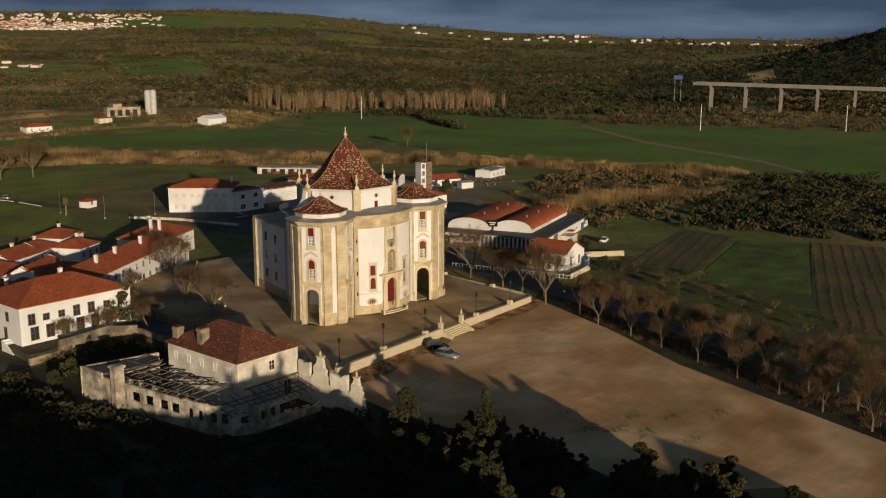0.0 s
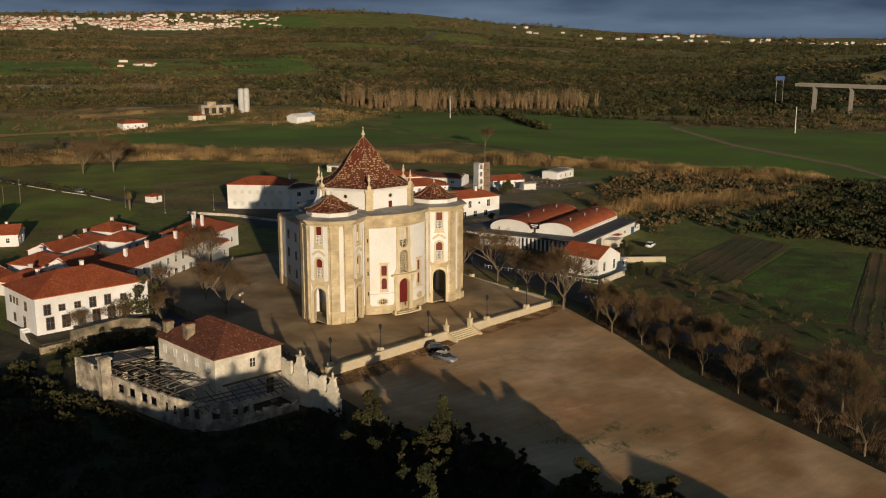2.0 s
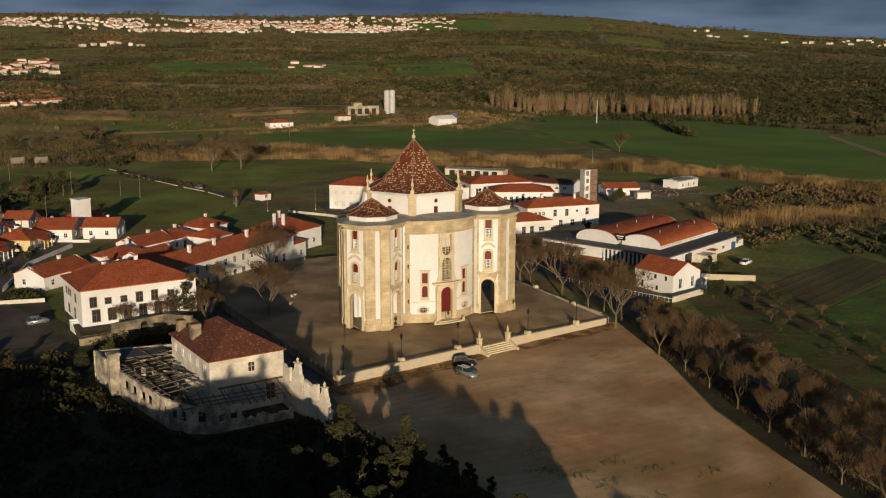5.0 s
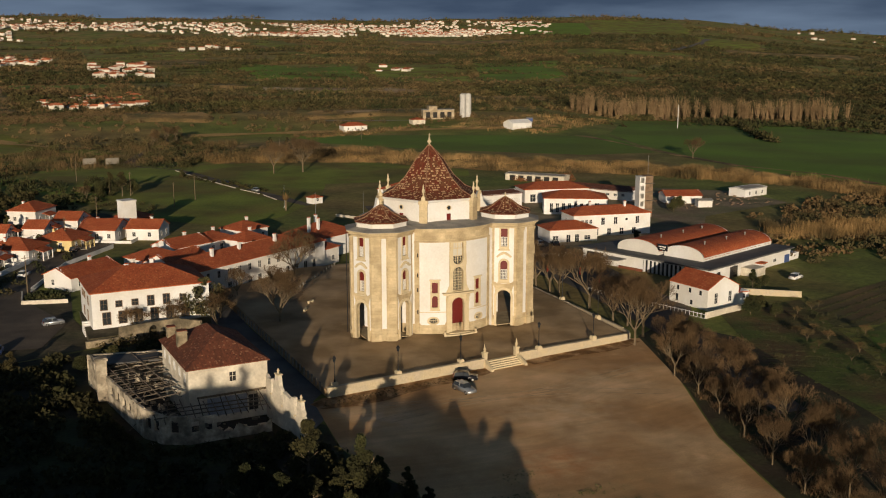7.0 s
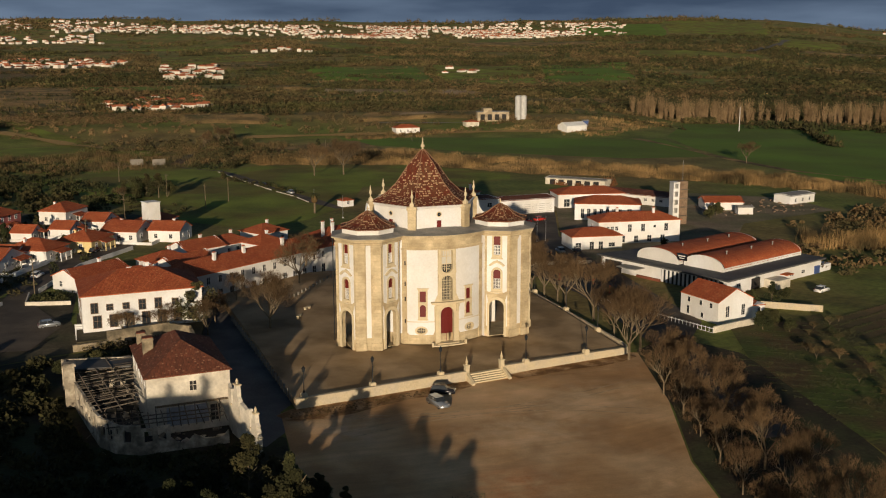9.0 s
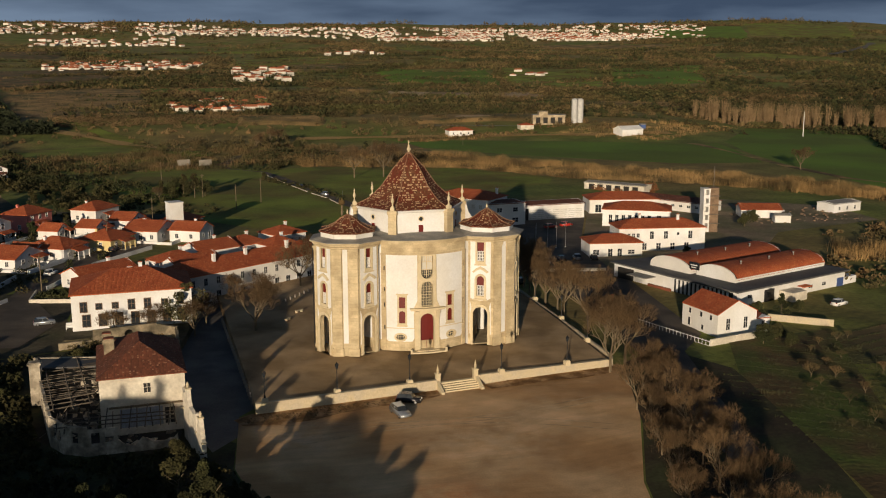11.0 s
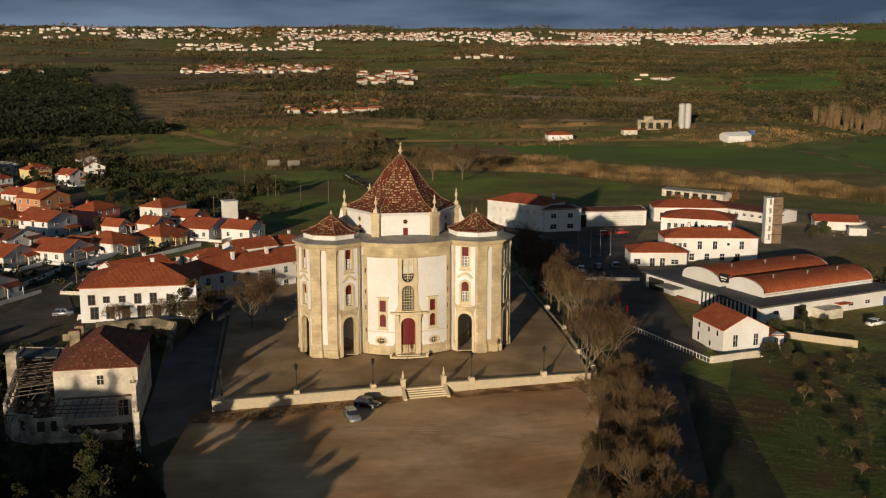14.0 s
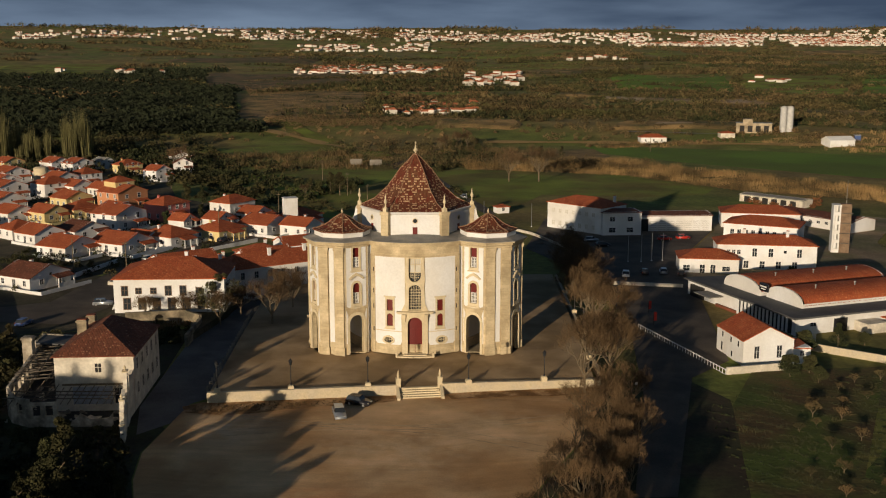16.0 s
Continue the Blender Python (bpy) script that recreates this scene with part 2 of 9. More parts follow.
YELLOW_WALL = mat("yellow_render", (0.62, 0.50, 0.24), 0.9, 0.08, 0.3, 3.0)
PINK_WALL = mat("pink_render", (0.60, 0.20, 0.17), 0.9, 0.08, 0.3, 3.0)
ORANGE_WALL = mat("orange_render", (0.52, 0.24, 0.12), 0.9, 0.08, 0.3, 3.0)
VERGE = mat("dead_grass", (0.27, 0.14, 0.05), 1.0, 0.4, 0.4, 2.5, 0.12, second=(0.38, 0.24, 0.12), mix_scale=0.4)
TYRE_TRACK = mat("worn_gravel", (0.42, 0.285, 0.155), 0.95, 0.25, 0.3, 2.0, 0.03, second=(0.62, 0.44, 0.25), mix_scale=0.25)
VEG_PLOT = mat("vegetable_green", (0.085, 0.15, 0.018), 1.0, 0.35, 0.15, 1.5, 0.2, second=(0.075, 0.09, 0.02), mix_scale=0.12)
WEED = mat("weed_green", (0.085, 0.11, 0.035), 1.0, 0.3, 0.5, 3.0)
# wood darker than the other foliage: cloud shade put into its colour
WOOD_CLOUD_SHADE = mat("wood_cloud_shade", (0.020, 0.026, 0.011), 1.0, 0.3, 0.02, 0.2)
# litter colour made very dark: shade on the ground is painted in
SHADED_LITTER = mat("shaded_leaf_litter", (0.042, 0.031, 0.017), 1.0, 0.35, 0.15, 1.5, 0.05, second=(0.045, 0.05, 0.018), mix_scale=0.1)
CURTAIN = mat("pale_blind", (0.55, 0.53, 0.47), 0.7, 0.08)
BRICK_BROWN = mat("brown_brick", (0.19, 0.13, 0.085), 0.9, 0.25, 0.6, 3.0)
TOWN_WALL = mat("distant_white_wall", (0.62, 0.58, 0.51), 0.9, 0.15, 0.01, 0.05)
GARDEN = mat("garden_soil", (0.05, 0.048, 0.024), 1.0, 0.4, 0.15, 1.5, 0.05, second=(0.085, 0.07, 0.042), mix_scale=0.1)
LANE = mat("worn_lane", (0.145, 0.137, 0.126), 0.9, 0.2, 0.2, 3.0, 0.01, second=(0.10, 0.095, 0.088), mix_scale=0.12)
CONCRETE = mat("grey_concrete", (0.22, 0.20, 0.17), 0.9, 0.15, 0.1, 1.0)
DEAD_LEAF = mat("dead_leaf", (0.095, 0.06, 0.024), 1.0, 0.3, 0.6, 3.0, rand=0.15)

# ---- building helpers ----
def finish(name, bm, material, parent=None, smooth=False):
    me = bpy.data.meshes.new(name)
    bm.to_mesh(me)
    bm.free()
    for m in material if isinstance(material, (list, tuple)) else [material]:
        me.materials.append(m)
    if smooth:
        me.polygons.foreach_set("use_smooth", [True] * len(me.polygons))
    ob = new(name, me)
    if parent is not None:
        ob.parent = parent
    return ob


def part(name, bm, material, parent, label="", smooth=False):
    return tagged(finish(name, bm, material, parent, smooth), label)


def thing(name, label, category, m=None, group="", kind=""):
    ob = tagged(new(name), label, category, group, kind)
    if m is not None:
        ob.matrix_world = m
    return ob


def box(bm, x0, x1, y0, y1, z0, z1, m=None):
    vs = [bm.verts.new((x, y, z)) for z in (z0, z1) for x, y in ((x0, y0), (x1, y0), (x1, y1), (x0, y1))]
    if m is not None:
        for v in vs:
            v.co = m @ v.co
    for f in ((3, 2, 1, 0), (4, 5, 6, 7), (0, 1, 5, 4), (1, 2, 6, 5), (2, 3, 7, 6), (3, 0, 4, 7)):
        bm.faces.new([vs[i] for i in f])
    return bm


def boxes(*specs, m=None):
    bm = bmesh.new()
    for s in specs:
        box(bm, *s, m=m)
    return bm


def prism(bm, outline, z0, z1, cap=True):
    """An upright prism over a plan outline (counter-clockwise)."""
    lo = [bm.verts.new((x, y, z0)) for x, y in outline]
    hi = [bm.verts.new((x, y, z1)) for x, y in outline]
    n = len(lo)
    for i in range(n):
        bm.faces.new((lo[i], lo[(i + 1) % n], hi[(i + 1) % n], hi[i]))
    if cap:
        bm.faces.new(hi)
        bm.faces.new(lo[::-1])
    return bm


def revolve(bm, profile, sides=12, centre=(0, 0), phase=0.0, cap=True):
    """Rings of a profile of (radius, height) about an upright axis."""
    rings = []
    for r, z in profile:
        rings.append([bm.verts.new((centre[0] + r * math.cos(phase + 2 * math.pi * k / sides), centre[1] + r * math.sin(phase + 2 * math.pi * k / sides), z)) for k in range(sides)])
    for a, b in zip(rings, rings[1:]):
        for k in range(sides):
            bm.faces.new((a[k], a[(k + 1) % sides], b[(k + 1) % sides], b[k]))
    if cap:
        bm.faces.new(rings[-1])
        bm.faces.new(rings[0][::-1])
    return bm


def limb(bm, a, b, ra, rb, sides=5):
    """A tapered round bar from a to b."""
    a, b = Vector(a), Vector(b)
    q = (b - a).to_track_quat("Z", "Y")
    lo, hi = [], []
    for k in range(sides):
        d = Vector((math.cos(2 * math.pi * k / sides), math.sin(2 * math.pi * k / sides), 0))
        lo.append(bm.verts.new(a + q @ (d * ra)))
        hi.append(bm.verts.new(b + q @ (d * rb)))
    for k in range(sides):
        bm.faces.new((lo[k], lo[(k + 1) % sides], hi[(k + 1) % sides], hi[k]))
    bm.faces.new(hi)
    bm.faces.new(lo[::-1])
    return bm


def plate(outline, holes, thick):
    """An upright plate in x and z with openings, its front at y = 0 and its back at y = thick."""
    bm = bmesh.new()
    for loop in [outline] + list(holes):
        vs = [bm.verts.new((x, 0, z)) for x, z in loop]
        for i in range(len(vs)):
            bm.edges.new((vs[i], vs[(i + 1) % len(vs)]))
    bmesh.ops.triangle_fill(bm, use_beauty=True, use_dissolve=False, edges=bm.edges[:])
    for f in bm.faces:
        f.normal_update()
        if f.normal.y > 0:
            f.normal_flip()
    back = bmesh.ops.extrude_face_region(bm, geom=bm.faces[:])
    bmesh.ops.translate(bm, vec=(0, thick, 0), verts=[g for g in back["geom"] if isinstance(g, bmesh.types.BMVert)])
    bmesh.ops.recalc_face_normals(bm, faces=bm.faces[:])
    return bm


def rect(x0, x1, z0, z1):
    return [(x0, z0), (x1, z0), (x1, z1), (x0, z1)]


def arched(cx, w, z0, z1, n=10):
    """An opening with a round head whose crown is at z1."""
    r = w / 2
    pts = [(cx - r, z0), (cx + r, z0)]
    pts += [(cx + r * math.cos(math.pi * k / n), z1 - r + r * math.sin(math.pi * k / n)) for k in range(n + 1)]
    return pts


def placed(bm, m):
    bmesh.ops.transform(bm, matrix=m, verts=bm.verts[:])
    return bm


def joined(*bms):
    """One bmesh out of several."""
    out = bmesh.new()
    for b in bms:
        me = bpy.data.meshes.new("joined")
        b.to_mesh(me)
        b.free()
        out.from_mesh(me)
        bpy.data.meshes.remove(me)
    return out


def roof_faces(faces, thick=0.14):
    """A tiled roof skin with a thickness; its UVs run in metres along the eave and up the slope."""
    bm = bmesh.new()
    uv = bm.loops.layers.uv.new("UVMap")
    for pts in faces:
        pts = [Vector(p) for p in pts]
        f = bm.faces.new([bm.verts.new(p) for p in pts])
        f.normal_update()
        if f.normal.z < 0:
            f.normal_flip()
        nrm = f.normal
        along = Vector((0, 0, 1)).cross(nrm)
        along = along.normalized() if along.length > 1e-4 else Vector((1, 0, 0))
        up = nrm.cross(along)
        for lp in f.loops:
            lp[uv].uv = (lp.vert.co.dot(along), lp.vert.co.dot(up))
        low = [bm.verts.new(p - Vector((0, 0, thick))) for p in pts]
        g = bm.faces.new(low)
        g.normal_update()
        if g.normal.z > 0:
            g.normal_flip()
        top = f.verts[:]
        down = {tuple(v.co): w for v, w in zip([*map(lambda p: next(t for t in top if (t.co - p).length < 1e-6), pts)], low)}
        k = len(top)
        for i in range(k):
            a, b = top[i], top[(i + 1) % k]
            bm.faces.new((b, a, down[tuple(a.co)], down[tuple(b.co)]))
    bmesh.ops.remove_doubles(bm, verts=bm.verts[:], dist=0.002)
    return bm


def hip_roof(w, d, z, rise, over=0.4, ridge=None):
    """Faces of a hipped roof over a w by d plan centred on the origin; the ridge lies along the longer side."""
    a, b = w / 2 + over, d / 2 + over
    z -= 0.1
    if w >= d:
        r = ridge / 2 if ridge is not None else max(a - b, 0.01)
        p, q = (-r, 0, z + rise), (r, 0, z + rise)
        return [[(-a, -b, z), (a, -b, z), q, p], [(a, b, z), (-a, b, z), p, q], [(a, -b, z), (a, b, z), q], [(-a, b, z), (-a, -b, z), p]]
    r = ridge / 2 if ridge is not None else max(b - a, 0.01)
    p, q = (0, -r, z + rise), (0, r, z + rise)
    return [[(a, -b, z), (a, b, z), q, p], [(-a, b, z), (-a, -b, z), p, q], [(-a, -b, z), (a, -b, z), p], [(a, b, z), (-a, b, z), q]]


def gable_roof(w, d, z, rise, over=0.35):
    """The ridge lies along x."""
    a, b = w / 2 + over, d / 2 + over
    z -= 0.1
    p, q = (-a, 0, z + rise), (a, 0, z + rise)
    return [[(-a, -b, z), (a, -b, z), q, p], [(a, b, z), (-a, b, z), p, q]]


def window(parent, m, w, h, frame_mat, pane_mat=None, sill=True):
    """A framed window on a wall whose outside faces -y in m; the pane sits deep in its reveal."""
    f = part("window", joined(plate(rect(-w / 2 - 0.12, w / 2 + 0.12, -0.12, h + 0.12), [rect(-w / 2, w / 2, 0, h)], 0.1)), frame_mat, parent)
    f.matrix_local = m @ pose(0, -0.06, 0)
    pane = part("pane", boxes((-w / 2, w / 2, 0.045, 0.055, 0, h)), pane_mat or GLASS, f)
    if w > 0.7:
        bars = boxes((-0.03, 0.03, 0.02, 0.05, 0, h), (-w / 2, w / 2, 0.022, 0.05, h * 0.55, h * 0.55 + 0.05))
        part("glazing_bar", bars, frame_mat, f)
    return f


def wall_shell(w, d, z0, z1, gable=0.0, thick=0.3):
    """Four walls round a plan; gable raises the two end walls to a point over x = +-w / 2."""
    bm = bmesh.new()
    a, b = w / 2, d / 2
    out = [(-a, -b), (a, -b), (a, b), (-a, b)]
    inn = [(-a + thick, -b + thick), (a - thick, -b + thick), (a - thick, b - thick), (-a + thick, b - thick)]
    V = lambda p, z: bm.verts.new((p[0], p[1], z))
    for ring, flip in ((out, False), (inn, True)):
        for i in range(4):
            p, q = ring[i], ring[(i + 1) % 4]
            pts = [V(p, z0), V(q, z0), V(q, z1)]
            if gable and i in (1, 3):
                pts.append(V((p[0], 0), z1 + gable))
            pts.append(V(p, z1))
            bm.faces.new(pts[::-1] if flip else pts)
    for i in range(4):
        p, q, r, s = out[i], out[(i + 1) % 4], inn[(i + 1) % 4], inn[i]
        if not (gable and i in (1, 3)):
            bm.faces.new((V(p, z1), V(q, z1), V(r, z1), V(s, z1)))
    bmesh.ops.remove_doubles(bm, verts=bm.verts[:], dist=0.001)
    return bm


def house(x, y, rot, w, d, h, label, roof="hip", rise=1.6, wall=None, tiles=None, z=-1.0, front=(), right=(), left=(), back=(), chimneys=(), name="house", category="house", win=(0.9, 1.2), group="", trim=None):
    """A tiled house. The lists give windows of a side as (place along it, height of the sill[, width, height])."""
    wall, tiles = wall or STUCCO, tiles or TILE_ORANGE
    t = thing(name, label, category, pose(x, y, z, 0, 0, rot), group)
    part("wall", wall_shell(w, d, -1.5, h, rise if roof == "gable" else 0.0), wall, t)
    faces = hip_roof(w, d, h, rise) if roof == "hip" else gable_roof(w, d, h, rise)
    part("roof", roof_faces(faces), tiles, t)
    part("cornice", joined(plate(rect(-w / 2 - 0.08, w / 2 + 0.08, -0.22, 0.0), [], 0.1)), trim or wall, t).matrix_local = pose(0, -d / 2 - 0.08, h - 0.12)
    for side, (m, n) in {"front": (pose(0, -d / 2, 0), front), "right": (pose(w / 2, 0, 0, 0, 0, 90), right), "left": (pose(-w / 2, 0, 0, 0, 0, -90), left), "back": (pose(0, d / 2, 0, 0, 0, 180), back)}.items():
        for spec in n:
            u, s = spec[:2]
            ww, hh = spec[2:] if len(spec) > 2 else win
            window(t, m @ pose(u, 0, s), ww, hh, trim or STUCCO)
    for cx, cy, ch in chimneys:
        c = part("chimney", boxes((-0.35, 0.35, -0.3, 0.3, h - 0.3, h + ch), (-0.45, 0.45, -0.4, 0.4, h + ch, h + ch + 0.12)), wall, t)
        c.matrix_local = pose(cx, cy, 0)
        part("chimney_cap", boxes((-0.3, 0.3, -0.25, 0.25, h + ch + 0.25, h + ch + 0.33), (-0.3, -0.2, -0.2, 0.2, h + ch + 0.12, h + ch + 0.25), (0.2, 0.3, -0.2, 0.2, h + ch + 0.12, h + ch + 0.25)), tiles, c)
    return t

# ---- ground ----
BASE = -1.8
SKYLINE = ((-180, 1.2), (-60, 1.3), (-30, 1.65), (0, 1.8), (20, 1.65), (33, 1.85), (39, 1.65), (44, 1.1), (50, 0.6), (57, 0.3), (66, 0.12), (80, 0.5), (180, 1.2))


def rise(az):
    for (a, e), (b, f) in zip(SKYLINE, SKYLINE[1:]):
        if az <= b:
            return e + (f - e) * (az - a) / (b - a)
    return 1.2


# crest of the wooded knoll, across the light: place along it and height
KNOLL = ((-33, 0), (-31, 6.2), (-29, 7.6), (-26, 8.7), (-23.5, 9.4), (-22, 8.2), (-20.8, 7.2), (-16, 7.2), (-14.6, 9.2), (-13.2, 12.4), (-11.4, 13.6), (-9.5, 14.0), (-8, 14.6), (-5.7, 15.7), (-4.2, 16.4), (-2.6, 15.7), (0, 14.8), (1.6, 14.6), (2.4, 13.4), (3.2, 10.6), (8.5, 10.8), (10.5, 13.6), (13.5, 15.8), (17.4, 16.4), (19.5, 18.2), (22, 19.4), (29, 19.6), (32.5, 17.4), (35.5, 15.2), (52, 15.2), (58, 18.4), (190, 18.4))


def land(x, y):
    """The height of the ground: a flat valley floor with hills round it."""
    d = math.hypot(x, y)
    if d < 450:
        # the wooded hillside behind the slope, toward the low sun
        u, v = -(x + 66) * 0.908 + (y + 131) * 0.419, (x + 66) * 0.419 + (y + 131) * 0.908
        if u < -33 or v > 60 or u > 190:
            return BASE
        top = 0.0
        for (p, e), (q, f) in zip(KNOLL, KNOLL[1:]):
            if p <= u <= q:
                top = e + (f - e) * (u - p) / (q - p)
        top *= min(1, (190 - u) / 25)
        return BASE + top * (1 if v < 0 else math.exp(-(v / 17) ** 2)) * max(0, min(1, (430 - d) / 120))
    az = math.degrees(math.atan2(x, y))
    bank = 9 * min(1.0, (d - 450) / 90) * max(0.0, min(1.0, (38 - az) / 7)) * (1 if az > -60 else 0)
    if d < 650:
        return BASE + bank
    s = min(1.0, (d - 650) / 2900)
    top = 54 + 3550 * math.tan(radians(rise(az)))
    z = BASE + bank + (top - bank) * (0.45 * s + 0.55 * s * s)
    z += 16 * s * (1 - s) * 4 * noise.noise((x / 500, y / 500, 0.3)) + 9 * s * noise.noise((x / 210, y / 210, 5))
    # the wooded hill beyond the viaduct
    z += 84 * math.exp(-((az - 81.5) / 11.0) ** 2) * math.exp(-((d - 1350) / 330) ** 2)
    return z if d < 3550 else z - (d - 3550) * 0.05


def ground_sheet():
    radii = [0, 20, 40, 70, 100] + [104 + 4 * k for k in range(33)] + [250, 280, 320, 360, 400, 450, 480, 510, 540, 600, 650, 700, 760, 830, 900, 980, 1060] + [1150 + 90 * k for k in range(27)] + [3600, 3800, 4100, 4500]
    n = 360
    verts = [(0, 0, land(0, 0))]
    for r in radii[1:]:
        for k in range(n):
            a = 2 * math.pi * k / n
            x, y = r * math.sin(a), r * math.cos(a)
            verts.append((x, y, land(x, y)))
    faces = [(0, 1 + (k + 1) % n, 1 + k) for k in range(n)]
    for i in range(len(radii) - 2):
        o, p = 1 + i * n, 1 + (i + 1) * n
        faces += [(o + k, o + (k + 1) % n, p + (k + 1) % n, p + k) for k in range(n)]
    me = bpy.data.meshes.new("ground")
    me.from_pydata(verts, [], faces)
    me.polygons.foreach_set("use_smooth", [True] * len(me.polygons))
    me.materials.append(GROUND)
    return tagged(new("ground", me), "valley floor and low hills of scrub and grass", "ground", kind="structure")


ground_sheet()


def sheet(name, pts, material, lift, label, category):
    """A patch of other ground, a little above the valley floor."""
    bm = bmesh.new()
    vs = [bm.verts.new((x, y, BASE + lift)) for x, y in pts]
    for i in range(len(vs)):
        bm.edges.new((vs[i], vs[(i + 1) % len(vs)]))
    bmesh.ops.triangle_fill(bm, use_beauty=True, use_dissolve=False, edges=bm.edges[:])
    for f in bm.faces:
        f.normal_update()
        if f.normal.z < 0:
            f.normal_flip()
    return tagged(finish(name, bm, material), label, category, kind="structure")


sheet("gravel_yard", [(-35.0, -33.8), (-35.6, -43), (-36.6, -53), (-35.2, -62), (-32.8, -70), (-31.8, -79), (-34, -92), (-36, -104), (-42, -124), (-20, -135), (2, -112), (6, -98), (9, -86), (13.5, -71), (22.5, -52), (29.5, -37), (33, -25.5), (30, -24)], GRAVEL, 0.02, "bare sandy gravel parking yard", "yard")

# ---- terrace ----
def terrace():
    bm = bmesh.new()
    rows = []
    for f, z in ((0, -0.62), (0.16, -0.35), (0.32, -0.02), (0.6, 0.0), (1, -0.1)):
        lx, ly, rx, ry = -32.0 - 2 * f, -33.0 + 88 * f, 29.6 + 2.5 * f, -25.4 + 80 * f
        rows.append([bm.verts.new((lx + (rx - lx) * k / 8, ly + (ry - ly) * k / 8, z)) for k in range(9)])
    for a, b in zip(rows, rows[1:]):
        for k in range(8):
            bm.faces.new((a[k], a[k + 1], b[k + 1], b[k]))
    edge = [rows[0], [r[8] for r in rows], rows[-1][::-1], [r[0] for r in rows][::-1]]
    for line in edge:
        low = [bm.verts.new((v.co.x, v.co.y, -2.2)) for v in line]
        for k in range(len(line) - 1):
            bm.faces.new((line[k + 1], line[k], low[k], low[k + 1]))
    bmesh.ops.recalc_face_normals(bm, faces=bm.faces[:])
    return tagged(finish("terrace", bm, COBBLE), "raised cobbled terrace round the church", "terrace", kind="structure")


terrace()

# ---- fields, plots and roads ----
sheet("field", [(358.9, 493.0), (415.9, 512.9), (477.6, 352.7), (424.9, 239.9), (457.2, 177.6), (490.8, 67.8), (283.0, -8.0), (279.7, 11.1), (263.6, 62.2), (245.7, 125.7), (238.6, 172.5), (249.5, 244.1), (264.5, 303.7), (310.9, 423.9)], CROP, 0.040, "bright green winter crop field", "field")
sheet("field", [(92.7, 477.8), (149.1, 437.2), (207.7, 420), (262, 400), (300, 424), (270, 330), (246, 262), (205, 268), (178.9, 292.1), (135.1, 337.4), (98.5, 390.4)], CROP, 0.046, "long strip of green winter crop", "field")
sheet("meadow", [(-86.9, 211.7), (-144.1, 423.7), (-187.2, 708.7), (-166.3, 855.4), (-57.3, 476.0), (-14.5, 305.4), (56.2, 298.6), (131.3, 256.2), (112.1, 212.9), (83.4, 204.5), (46.9, 212.5), (30, 168), (8, 140), (-12, 128), (-34, 156), (-44, 180), (-56, 211.9)], MEADOW, 0.058, "green meadow behind the church", "meadow")
sheet("field", [(14.4, 378.9), (99.9, 419.7), (102.5, 342.3), (190.4, 227.5), (173.4, 189.3), (127.6, 227.1), (91.3, 282.2), (21.2, 305.8)], DRY, 0.064, "dry brown ground along the reeds", "field")
sheet("field", [(74.8, -20.4), (129.5, -4.6), (127.5, -22.2), (81.6, -37.1), (68.1, -35.7)], PLOUGH, 0.070, "ploughed vegetable plot of brown soil", "field")
sheet("field", [(75.7, -39.6), (124.7, -25.4), (132.3, -41.8), (64.4, -73.0), (57.7, -62.4)], VEG_PLOT, 0.076, "green vegetable plot", "field")
sheet("field", [(134.4, -41.7), (140.6, -59.9), (53.9, -91.6), (51.9, -84.0), (64.4, -73.0)], PLOUGH, 0.082, "vegetable plot with rows of brown soil", "field")
sheet("meadow", [(49.5, -34.9), (57.8, -17.9), (82.4, -14.7), (58.6, -62.0), (64, -74), (50, -86), (53, -93), (46, -112), (32, -112), (42.0, -68.0)], ORCHARD, 0.088, "dark green orchard grass", "meadow")
sheet("road", [(29.6, 97.5), (41.1, 150.9), (68.6, 131.5), (90.5, 126.2), (71.5, 85.1), (65.6, 50.2), (55.8, -11.3), (46.8, -20.9), (44.8, 3.5), (39.6, 66.5)], ASPHALT, 0.094, "grey asphalt yard before the fire station", "road")
sheet("road", [(27.8, -67.9), (36.8, -29.6), (43.8, 20.8), (37.7, 73.6), (29.6, 97.5), (40.8, 97.5), (50.0, 53.3), (47.9, 7.5), (46.8, -20.9), (33.0, -67.9)], ASPHALT, 0.100, "asphalt road along the bare trees", "road")
sheet("road", [(-39.2, -46.6), (-42.0, -35), (-42.4, -22.1), (-43.2, 12.1), (-43.3, 37.0), (-31.0, 47.6), (-33.4, 14.9), (-32.6, -12), (-32.1, -30.5), (-34.6, -33.6), (-35.5, -42)], LANE, 0.106, "paved lane beside the terrace", "road")
sheet("road", [(-85.0, 16.5), (-89.9, 28.4), (-80.9, 33.5), (-77.5, 66.5), (-70.1, 93.1), (-54.7, 120.7), (-36.1, 154.3), (-34.7, 142.4), (-50.4, 106.3), (-66.0, 77.3), (-72.8, 53.4), (-65.9, 30.9), (-71.6, 14.3)], ASPHALT, 0.112, "asphalt village street", "road")
sheet("road", [(426.2, 245.5), (352.3, 146.3), (310.6, 58.7), (265.9, 5.4), (261.9, 4.8), (303.3, 56.6), (343.0, 142.3), (414.3, 237.9)], TRACK, 0.118, "pale sandy farm track", "road")
sheet("yard", [(64, 48), (70, 80), (92, 128), (98, 158), (150, 158), (186, 126), (182, 96), (136, 84), (112, 56)], DIRT, 0.108, "bare brown dirt yard between the eastern buildings", "yard")
